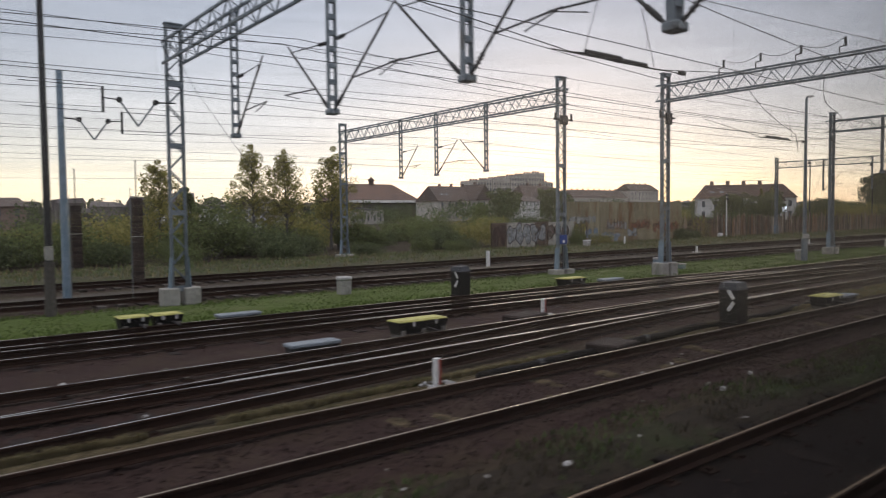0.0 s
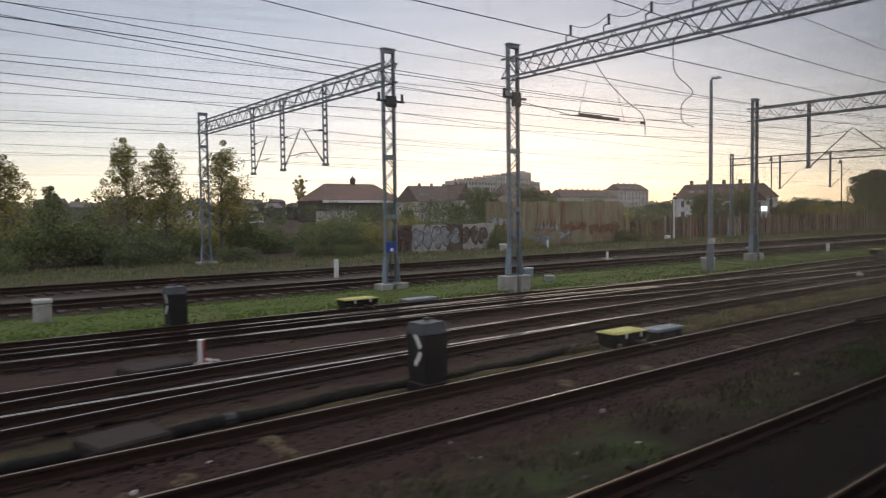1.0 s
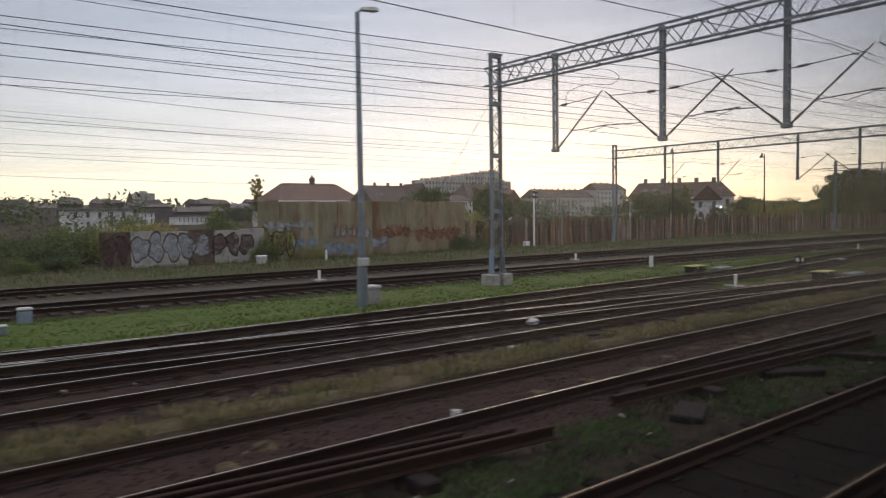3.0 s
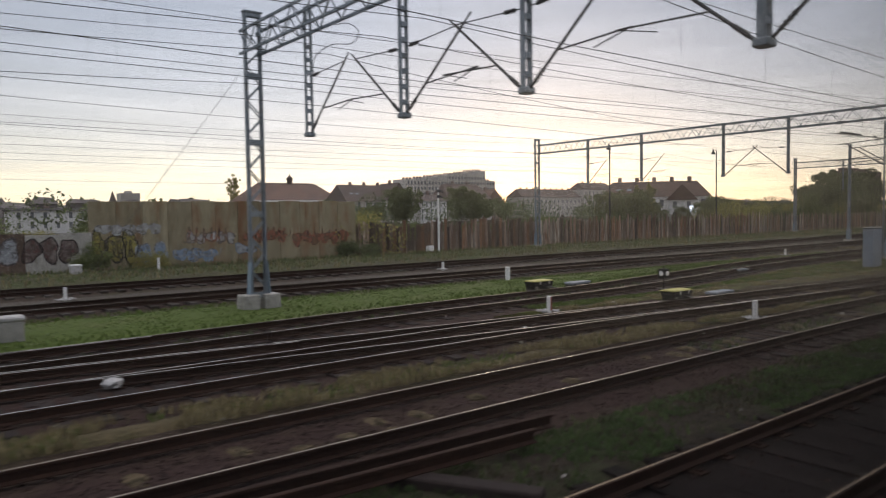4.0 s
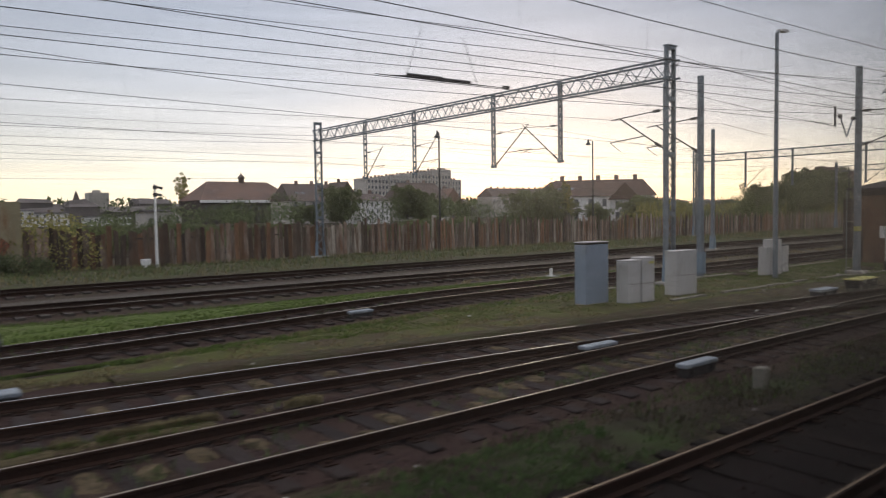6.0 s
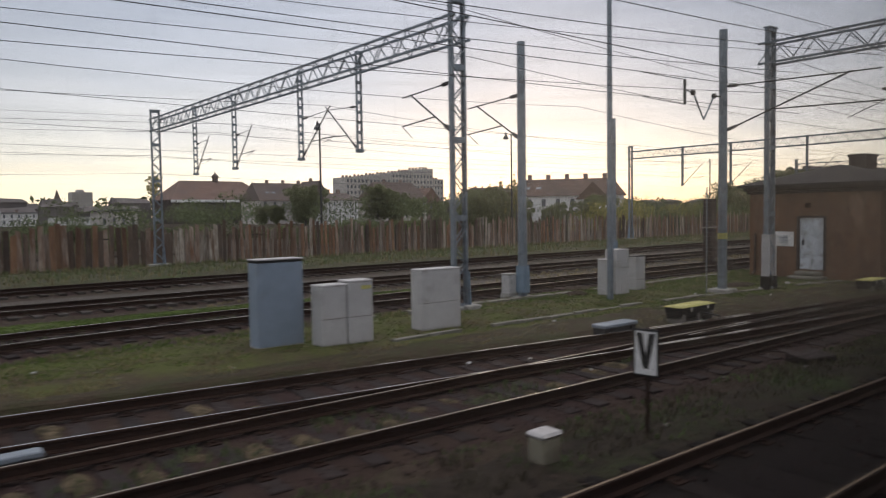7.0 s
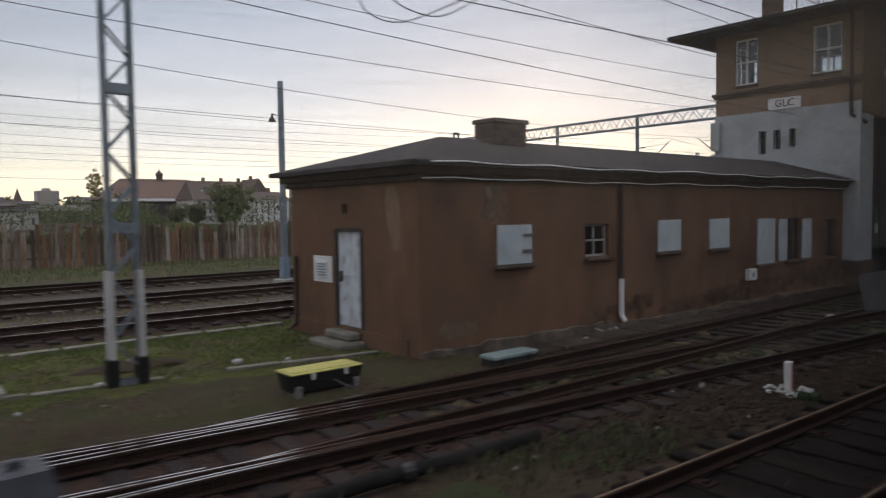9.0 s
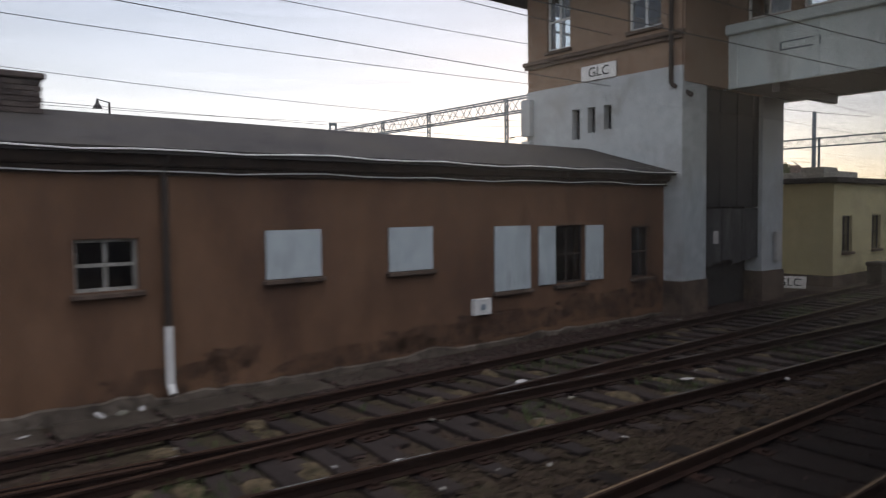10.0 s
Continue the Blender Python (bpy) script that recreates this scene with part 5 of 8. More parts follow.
ch = Mesh().soft(CX0 + 0.02, CX1 - 0.02, CY0 + 0.02, CY1 - 0.02, 4.0, CZ - 0.1, 0.02).soft(CX0 - 0.05, CX1 + 0.05, CY0 - 0.05, CY1 + 0.05, CZ - 0.1, CZ, 0.02).put("chimney", M_SOOTBRICK, bld, "squat dark brick chimney")
for r in range(9):
    z = 4.05 + r * 0.085
    off = 0.14 * (r % 2)
    for k in range(5):
        xa, xb = max(CX0, CX0 - off + k * 0.27), min(CX1, CX0 - off + k * 0.27 + 0.255)
        if xb - xa > 0.05:
            Mesh().box(xa, xb, CY0, CY0 + 0.03, z, z + 0.072).put("brick", M_SOOTBRICK, ch)
    for k in range(3):
        ya, yb = CY0 + 0.035 + k * 0.23, min(CY1, CY0 + 0.035 + k * 0.23 + 0.215)
        Mesh().box(CX0, CX0 + 0.03, ya, yb, z, z + 0.072).put("brick", M_SOOTBRICK, ch)
for z, y, r in ((3.345, S0 - 0.13, 0.012), (3.63, S0 - 0.40, 0.014)):
    g = Mesh()
    n = 24
    g.line([(B0 + (B1 - B0) * i / n, y, z + 0.02 * math.sin(i * 1.9) + 0.012 * math.sin(i * 0.7)) for i in range(n + 1)], r, 5)
    g.put("wall_cable", M_WHITE, bld, "pale cable tacked along the eaves")
Mesh().tube((101.2, S0 - 0.09, 3.4), (101.2, S0 - 0.09, 1.08), 0.055, 9).tube((101.2, S0 - 0.09, 3.4), (101.2, S0 - 0.3, 3.6), 0.055, 9).put("downpipe", M_WOODDARK, bld, "dark rainwater pipe")
Mesh().tube((101.2, S0 - 0.09, 1.1), (101.2, S0 - 0.09, 0.24), 0.066, 9).tube((101.2, S0 - 0.09, 0.24), (101.2, S0 - 0.2, 0.1), 0.06, 9).put("downpipe_foot", M_WHITE, bld, "pale plastic foot of the rainwater pipe")


Mesh().tube((B0 - 0.07, S1 - 0.25, 1.75), (B0 - 0.07, S1 - 0.25, 0.2), 0.05, 9).tube((B0 - 0.07, S1 - 0.25, 0.2), (B0 - 0.3, S1 - 0.25, 0.06), 0.05, 9).put("downpipe", M_PLINTH, bld, "rusty stub of a rainwater pipe")


def shutter(x0, x1, z0, z1, y=None, split=True):
    y = S0 - 0.045 if y is None else y
    g = Mesh()
    n = 2 if split else 1
    w = (x1 - x0) / n
    for i in range(n):
        g.soft(x0 + i * w + 0.0015, x0 + (i + 1) * w - 0.0015, y, y + 0.04, z0, z1, 0.003)
    return g.put("shutter", M_SHUTTER, bld, "white sheet-metal shutter")


def sill(x0, x1, z):
    return Mesh().soft(x0 - 0.06, x1 + 0.06, S0 - 0.12, S0 + 0.1, z - 0.09, z - 0.01, 0.015).put("window_sill", M_PLINTH, bld)


for x0, x1, z0, z1 in OPEN_S:
    sill(x0, x1, z0)
for i in (0, 2, 3, 4):
    x0, x1, z0, z1 = OPEN_S[i]
    shutter(x0, x1, z0, z1, split=i in (0, 4))
Mesh().box(97.9, 98.24, S0 - 0.075, S0 - 0.055, 1.86, 1.93).box(97.92, 98.24, S0 - 0.075, S0 - 0.055, 2.2, 2.25).put("hinge", M_HINGE, bld, "rusty strap hinges")
panes(bld, "x", S0 + 0.1, *OPEN_S[1], 2, 2, M_CONC, M_GLASS)
panes(bld, "x", S0 + 0.1, *OPEN_S[5], 2, 2, M_WOODDARK, M_GLASS)
panes(bld, "x", S0 + 0.1, *OPEN_S[6], 1, 2, M_WOODDARK, M_GLASS)
shutter(109.21, 109.75, 1.08, 2.37, split=False)
shutter(110.81, 111.45, 1.08, 2.36, split=False)
Mesh().soft(107.22, 107.7, S0 - 0.12, S0, 0.62, 0.95, 0.012).box(107.4, 107.52, S0 - 0.124, S0 - 0.12, 0.72, 0.84, 1).put("junction_box", [M_WHITE, M_CABBLUE], bld, "small white junction box on the wall")
Mesh().soft(B0 - 0.012, B0, 13.62, 14.4, 1.22, 1.8, 0.004).put("vent_patch", M_WHITE, bld, "white-painted patch round a vent")
vent = Mesh().soft(B0 - 0.05, B0 - 0.012, 13.8, 14.2, 1.33, 1.68, 0.006)
for k in range(5):
    vent.box(B0 - 0.065, B0 - 0.045, 13.83, 14.17, 1.37 + k * 0.06, 1.395 + k * 0.06, 1)
vent.put("vent_grille", [M_WHITE, M_CABBLUE], bld, "louvred metal vent")
door = Mesh().soft(B0 + 0.03, B0 + 0.08, 12.5, 13.4, 0.34, 2.34, 0.008)
for z0, z1 in ((0.5, 1.25), (1.4, 2.2)):
    door.soft(B0 + 0.018, B0 + 0.03, 12.62, 13.28, z0, z1, 0.006)
M_DOORPAINT = material("peeling_white_paint", (0.45, 0.49, 0.52), (0.64, 0.67, 0.69), 5, 0.6, grime=(0.22, 0.20, 0.17), grime_scale=4.5, grime_at=0.56)
dd = door.put("door", M_DOORPAINT, bld, "peeling white steel door")
Mesh().soft(B0 - 0.02, B0 + 0.02, 13.22, 13.3, 1.28, 1.5, 0.006).tube((B0 - 0.03, 13.26, 1.42), (B0 - 0.03, 13.15, 1.42), 0.012, 6).put("door_handle", M_DARKSTEEL, dd)
Mesh().box(B0 - 0.02, B0 + 0.1, 12.4, 12.5, 0.32, 2.4).box(B0 - 0.02, B0 + 0.1, 13.4, 13.5, 0.32, 2.4).box(B0 - 0.02, B0 + 0.1, 12.5, 13.4, 2.34, 2.42).put("door_frame", M_WOODDARK, bld)
Mesh().soft(B0 - 0.65, B0 - 0.045, 12.3, 13.6, -0.1, 0.12, 0.04).soft(B0 - 0.35, B0 - 0.045, 12.45, 13.45, 0.12, 0.29, 0.04).put("door_step", M_KERB, bld, "worn concrete steps")


def blotch(parent, name, centre, ru, rv, mat, axis, seed, label):
    """A thin uneven patch on a wall."""
    r = random.Random(seed)
    pts = []
    for k in range(40):
        a = 2 * math.pi * k / 40
        s = 0.86 + 0.22 * math.sin(3 * a + seed) * math.sin(5 * a + 2 * seed) + 0.16 * r.random()
        u, w = math.cos(a), math.sin(a)
        p = 2 / 3.5
        pts.append((ru * s * math.copysign(abs(u) ** p, u), rv * s * math.copysign(abs(w) ** p, w)))
    cx, cy, cz = centre
    d = 0.004
    back = [(cx + u, cy, cz + w) if axis == "x" else (cx, cy + u, cz + w) for u, w in pts]
    front = [(x, y - d, z) if axis == "x" else (x - d, y, z) for x, y, z in back]
    n = len(pts)
    F = [tuple(range(n, 2 * n))[::1 if axis == "x" else -1]] + [(i, (i + 1) % n, n + (i + 1) % n, n + i) for i in range(n)]
    return Mesh().add(back + front, F).put(name, mat, parent, label)


blotch(bld, "bare_patch", (97.15, S0, 2.95), 0.36, 0.45, M_CHALK, "x", 4, "pale bare patch in the plaster under the eaves")
blotch(bld, "bare_patch", (B0, 11.35, 2.75), 0.22, 0.5, M_PATCH, "y", 5, "bare patch in the plaster")
blotch(bld, "bare_patch", (B0 - 0.005, 11.25, 2.2), 0.14, 0.25, M_PATCH, "y", 6, "bare patch in the plaster")
for k, (x, z, ru, rv) in enumerate(((108.4, 0.32, 1.7, 0.28), (111.4, 0.40, 1.6, 0.34), (113.3, 0.6, 0.7, 0.4), (101.3, 0.20, 1.2, 0.26), (104.6, 0.16, 1.6, 0.20), (102.2, 0.42, 0.45, 0.22), (106.3, 0.24, 1.2, 0.26))):
    blotch(bld, "damp_stain", (x, S0 - 0.001 * (k % 2), z + 0.05), ru, rv, M_DAMP, "x", 20 + k, "dark damp stain rising from the plinth")
blotch(bld, "bare_patch", (96.2, S0, 0.45), 0.5, 0.2, M_CHALK, "x", 7, "bare patch in the plaster")
for x in np.arange(95.5, 113.5, 1.35):
    Mesh().soft(x, x + 1.25, S0 - 0.95, S0 - 0.25, -0.16, -0.035 + 0.03 * math.sin(x * 5), 0.02).put("path_slab", M_SLAB, bld)
inv = bld.matrix_basis.inverted()
for o in bld.children:
    o.matrix_parent_inverse = inv

# signal tower that bridges the tracks
tw = thing("signal_tower", (117.0, 12.7, 0), "tall ochre and white signal tower with a cabin bridging the tracks", "tower")
TX, TY0, TY1, TE = 114.05, 10.05, 15.35, 120.2
WW = [(13.67, 14.58, 7.45, 9.2), (10.66, 11.67, 7.47, 9.18)]
SL = [(13.3, 13.6, 4.75, 5.62), (12.75, 13.03, 4.9, 5.62), (12.2, 12.46, 4.95, 5.62)]
wall("upper_wall", "y", TX, 0.35, TY0, TY1, 6.35, 9.45, WW, M_TOWERBRICK, tw, "ochre-brown rendered wall")
wall("lower_wall", "y", TX - 0.03, 0.38, TY0 - 0.03, TY1 + 0.03, 0.85, 6.35, SL, M_TOWERWHITE, tw, "grey-white rendered wall")
wall("plinth", "y", TX - 0.06, 0.41, TY0 - 0.06, TY1 + 0.06, -0.1, 0.85, [], M_PLINTH, tw, "grey concrete plinth")
Mesh().soft(TX - 0.14, TX, TY0 - 0.1, TY1 + 0.12, 7.12, 7.24, 0.02).soft(TX - 0.08, TX, TY0 - 0.05, TY1 + 0.08, 7.02, 7.12, 0.01).put("cornice", M_PLINTH, tw, "brown string course")
Mesh().box(TX - 0.22, TX - 0.03, TY1 - 0.25, TY1 + 0.1, 5.0, 6.1).box(TX - 0.22, TX - 0.03, TY1 - 0.25, TY1 + 0.1, 4.4, 4.85).put("wall_block", M_TOWERWHITE, tw)
# pier, recessed boarded gateway with its shade in near-black boards, second pier
wall("pier", "x", TY0 - 0.02, 0.9, TX + 0.35, 115.2, 0.85, 5.95, [], M_TOWERWHITE, tw, "grey-white rendered pier")
wall("pier", "x", TY0 - 0.02, 1.2, 118.3, 119.6, 0.85, 5.95, [], M_TOWERWHITE, tw, "grey-white rendered pier")
wall("pier_foot", "x", TY0 - 0.06, 0.95, TX + 0.35, 115.24, -0.1, 0.85, [], M_PLINTH, tw, "stained concrete pier foot")
wall("pier_foot", "x", TY0 - 0.06, 1.3, 118.26, 119.64, -0.1, 0.85, [], M_PLINTH, tw, "stained concrete pier foot")
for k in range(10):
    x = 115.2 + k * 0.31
    Mesh().soft(x + 0.008, x + 0.302, TY0 + 0.10 + 0.01 * (k % 3), TY0 + 0.16, 2.75, 5.95, 0.008).put("board", M_GATE, tw, "near-black board filling the shaded gateway opening")
for k, w in enumerate((0.55, 0.45, 0.6, 0.5, 0.48, 0.5)):
    x = 115.22 + sum((0.55, 0.45, 0.6, 0.5, 0.48, 0.5)[:k])
    Mesh().soft(x + 0.012, x + w - 0.012, TY0 + 0.085 + 0.012 * (k % 2), TY0 + 0.16, 1.15 + 0.06 * (k % 3), 2.7, 0.01).put("panel", M_GATEGREY, tw, "weathered grey gate panel")
# Near-black sheet: the shade inside the gateway is put into its colour.
Mesh().box(115.2, 118.3, TY0 + 0.5, TY0 + 0.7, -0.1, 5.95).put("inner_wall", M_GATE, tw, "near-black sheet standing in for the gateway's shade")
Mesh().soft(115.75, 116.0, TY0 + 0.065, TY0 + 0.085, 1.75, 2.1, 0.005).put("notice", M_CABWHITE, tw, "small pale notice on the gate")
Mesh().soft(119.0, 119.35, TY0 - 0.14, TY0 - 0.02, 1.1, 2.0, 0.02).put("switch_box", M_CABWHITE, tw, "pale switch box on the pier")
BKW = [(TX + 0.9 + 1.5 * k, TX + 2.0 + 1.5 * k, 7.45, 9.2) for k in range(3)]
wall("back_wall", "x", TY1 - 0.35, 0.35, TX + 0.35, TE, -0.1, 9.45, BKW, M_TOWERBRICK, tw)
for o in BKW:
    panes(tw, "x", TY1 - 0.25, *o, 2, 2, M_WHITE, M_GLASS, 0.07)
EAW = [(TY0 + 1.2 + 1.5 * k, TY0 + 2.3 + 1.5 * k, 7.45, 9.2) for k in range(2)]
wall("east_wall", "y", TE - 0.35, 0.35, TY0 + 0.9, TY1 - 0.35, -0.1, 9.45, EAW, M_TOWERBRICK, tw)
for o in EAW:
    panes(tw, "y", TE - 0.25, *o, 2, 2, M_WHITE, M_GLASS, 0.07)
# bridge over the tracks
BX0, BY = 116.25, -9.0
wall("bridge_side", "y", BX0, 0.12, BY, TY0 + 0.3, 5.95, 7.36, [], M_BRIDGE, tw, "grey-painted riveted bridge panel")
for k in range(9):
    y = TY0 - 0.25 - k * 2.1
    Mesh().soft(BX0 - 0.05, BX0, y - 0.07, y + 0.07, 5.97, 7.34, 0.01).put("panel_rib", M_BRIDGE, tw)
Mesh().soft(BX0 - 0.2, BX0 + 0.3, BY, TY0 - 0.05, 7.36, 7.62, 0.02).put("ledge", M_BRIDGE, tw, "projecting grey window ledge")
Mesh().box(BX0 - 0.03, BX0, 7.6, 8.6, 6.72, 6.95).box(BX0 - 0.045, BX0 - 0.03, 7.66, 8.54, 6.76, 6.91, 1).put("maker_plate", [M_GALV, M_BRIDGE], tw, "blank maker's plate")
bw = []
y = TY0 - 0.55
while y > BY + 2:
    bw.append((y - 1.15, y, 7.7, 9.15))
    y -= 1.45
wall("bridge_upper_wall", "y", BX0 + 0.05, 0.25, BY, TY0, 7.62, 9.45, bw, M_TOWERBRICK, tw, "ochre cabin wall between the windows")
for o in bw:
    panes(tw, "y", BX0 + 0.12, *o, 2, 2, M_WHITE, M_GLASS, 0.06)
for o in WW:
    panes(tw, "y", TX + 0.1, *o, 2, 2, M_WHITE, M_GLASS, 0.07)
    Mesh().soft(TX - 0.08, TX + 0.1, o[0] - 0.06, o[1] + 0.06, o[2] - 0.1, o[2], 0.015).put("window_sill", M_PLINTH, tw)
for o in SL:
    Mesh().box(TX + 0.2, TX + 0.22, o[0], o[1], o[2], o[3]).put("pane", M_PANEDARK, tw)
Mesh().box(BX0 + 0.12, TE - 0.1, BY, TY0, 5.97, 6.1).put("bridge_floor", M_DARKSTEEL, tw, "dark underside of the bridge")
for k in range(7):
    y = TY0 - 1.3 - k * 2.6
    Mesh().box(BX0 + 0.12, TE - 0.2, y - 0.1, y + 0.1, 5.72, 5.97).put("floor_beam", M_DARKSTEEL, tw)
wall("bridge_far_side", "y", TE - 0.12, 0.12, BY, TY0 + 0.85, 5.95, 9.45, [(TY0 - 1.7 - 1.45 * k, TY0 - 0.55 - 1.45 * k, 7.7, 9.15) for k in range(9)], M_BRIDGE, tw)
Mesh().tube((TX - 0.1, TY0 + 0.25, 9.4), (TX - 0.1, TY0 + 0.25, 5.9), 0.06, 8).tube((TX - 0.1, TY0 + 0.25, 5.9), (TX + 0.3, TY0 - 0.12, 5.6), 0.06, 8).put("downpipe", M_WOODDARK, tw, "dark rainwater pipe")
Mesh().soft(TX + 0.05, BX0 + 0.1, TY0 - 0.05, TY0 + 0.3, 5.95, 9.45, 0.01).put("corner_wall", M_TOWERBRICK, tw, "dark ochre corner wall")
# roof with deep eaves
ov = 1.35
Mesh().add([(TX - ov, BY, 9.55), (TE + ov, BY, 9.55), (TE + ov, TY1 + ov, 9.55), (TX - ov, TY1 + ov, 9.55), (TX + 1.6, BY, 10.35), (TE - 1.6, BY, 10.35), (TE - 1.6, TY1 - 1.6, 10.35), (TX + 1.6, TY1 - 1.6, 10.35),
            (TX - ov, BY, 9.42), (TE + ov, BY, 9.42), (TE + ov, TY1 + ov, 9.42), (TX - ov, TY1 + ov, 9.42)],
           [(0, 4, 7, 3), (3, 7, 6, 2), (2, 6, 5, 1), (4, 5, 6, 7), (8, 11, 10, 9), (0, 3, 11, 8), (3, 2, 10, 11), (2, 1, 9, 10), (0, 8, 9, 1), (0, 1, 5, 4)]).put("roof", M_ROOF, tw, "dark tarred roof with deep eaves")
Mesh().soft(115.2, 115.8, 13.5, 14.1, 9.9, 10.95, 0.02).soft(115.1, 115.9, 13.4, 14.2, 10.95, 11.05, 0.02).put("chimney", M_PLINTH, tw, "squat dark chimney")
rl = Mesh()
for z in (11.0, 11.45):
    for p, q in (((116.2, 11.2), (118.2, 11.2)), ((118.2, 11.2), (118.2, 13.2)), ((118.2, 13.2), (116.2, 13.2)), ((116.2, 13.2), (116.2, 11.2))):
        rl.tube((*p, z), (*q, z), 0.025, 5)
for p in ((116.2, 11.2), (118.2, 11.2), (118.2, 13.2), (116.2, 13.2), (117.2, 11.2), (116.2, 12.2)):
    rl.tube((*p, 10.3), (*p, 11.47), 0.025, 5)
rl.put("roof_railing", M_DARKSTEEL, tw, "thin steel roof railing")


def lettering(parent, text, size, m, mat, name="lettering"):
    cu = bpy.data.curves.new(name, "FONT")
    cu.body, cu.size, cu.extrude, cu.align_x, cu.align_y = text, size, 0.004, "CENTER", "CENTER"
    tmp = bpy.data.objects.new(name, cu)
    scene.collection.objects.link(tmp)
    me = bpy.data.meshes.new_from_object(tmp.evaluated_get(bpy.context.evaluated_depsgraph_get()))
    bpy.data.objects.remove(tmp)
    me.name = name
    me.materials.clear()
    me.materials.append(mat)
    ob = new(name, me)
    ob.matrix_basis = m
    ob.parent = parent
    return ob


Mesh().soft(TX - 0.07, TX - 0.031, 12.02, 13.22, 6.36, 6.78, 0.008).put("sign_board", M_WHITE, tw, "white station code board")
lettering(tw, "GLC", 0.38, Matrix(((0, 0, -1, TX - 0.072), (-1, 0, 0, 12.60), (0, 1, 0, 6.57), (0, 0, 0, 1))), M_BLACK)
inv = tw.matrix_basis.inverted()
for o in tw.children:
    o.matrix_parent_inverse = inv

# pale yellow flat-roofed building beyond the tower
yh = thing("yellow_building", (128, 12.5, 0), "small pale yellow flat-roofed railway building with weeds on its roof", "building")
YO = [(124.75 + 2.75 * k, 125.65 + 2.75 * k, 1.1, 2.4) for k in range(5)]
wall("front_wall", "x", 10.3, 0.35, 124.0, 138.0, 0.3, 3.55, YO, M_YELLOWHOUSE, yh)
wall("end_wall", "y", 124.0, 0.35, 10.65, 16.0, 0.3, 3.55, [], M_YELLOWHOUSE, yh)
wall("plinth", "x", 10.26, 0.39, 123.96, 138.0, -0.1, 0.3, [], M_PLINTH, yh)
wall("plinth", "y", 123.96, 0.39, 10.65, 16.0, -0.1, 0.3, [], M_PLINTH, yh)
Mesh().soft(123.8, 138.2, 10.1, 16.2, 3.55, 3.75, 0.03).put("roof", M_ROOF, yh, "flat tarred roof")
Mesh().soft(124.4, 125.6, 10.8, 11.6, 3.75, 4.15, 0.02).soft(125.9, 128.0, 11.0, 13.0, 3.75, 4.05, 0.02).put("roof_hatch", M_CONC, yh, "low concrete upstands on the roof")
# Another added dark sheet for the darkness behind these windows.
Mesh().box(124.4, 137.9, 12.0, 12.05, 0.2, 3.5).put("inner_wall", M_WOODDARK, yh)
for o in YO:
    panes(yh, "x", 10.4, *o, 2, 2, M_WOODDARK, M_GLASS)
    Mesh().soft(o[0] - 0.06, o[1] + 0.06, 10.2, 10.4, 1.0, 1.1, 0.015).put("window_sill", M_PLINTH, yh)
inv = yh.matrix_basis.inverted()
for o in yh.children:
    o.matrix_parent_inverse = inv


# ---- things of the yard ----


def settle(t):
    """Parts were built in world metres: hang them under their thing without moving them."""
    inv = t.matrix_basis.inverted()
    for o in t.children:
        o.matrix_parent_inverse = inv
    return t


M_FOOT = material("stained_concrete_foot", (0.10, 0.092, 0.082), (0.20, 0.185, 0.165), 8, 0.9, bump=0.004)


def point_machine(x, y, z=-0.02, length=1.15, lids=1, turn=0.0):
    """A black point machine on concrete feet with a yellow lid."""
    t = thing("point_machine", (x, y, z), "black point machine with a yellow lid on concrete feet", "point machine", "point machines", turn=turn)
    h = length / 2
    Mesh().add([(-h + 0.05, -0.2, 0.06), (h - 0.05, -0.2, 0.06), (h - 0.05, 0.2, 0.06), (-h + 0.05, 0.2, 0.06), (-h, -0.24, 0.33), (h, -0.24, 0.33), (h, 0.24, 0.33), (-h, 0.24, 0.33)],
               [(3, 2, 1, 0), (4, 5, 6, 7), (0, 1, 5, 4), (1, 2, 6, 5), (2, 3, 7, 6), (3, 0, 4, 7)]).put("body", M_BLACK, t, "black cast body")
    for i in range(lids):
        w = length / lids
        a = -h + i * w
        Mesh().soft(a - 0.015, a + w - 0.012, -0.265, 0.265, 0.33, 0.362, 0.014).soft(a + 0.04, a + w - 0.06, -0.2, 0.2, 0.362, 0.374, 0.006).put("lid", M_YELLOW, t, "yellow-painted lid")
        for u in ((0.5,) if lids > 1 else (0.28, 0.74)):
            Mesh().soft(a + u * w - 0.03, a + u * w + 0.03, -0.285, -0.262, 0.24, 0.34, 0.006).put("clasp", M_CABWHITE, t, "pale lid clasp")
    for u in np.linspace(-h + 0.12, h - 0.12, 3 if length > 1.3 else 2):
        Mesh().soft(u - 0.055, u + 0.055, -0.26, 0.22, -0.1, 0.16, 0.015).put("foot", M_FOOT, t, "worn concrete foot")
    Mesh().tube((0.1, -0.2, 0.18), (0.1, -0.75, 0.13), 0.022, 6).put("throw_rod", M_DARKSTEEL, t)
    return t


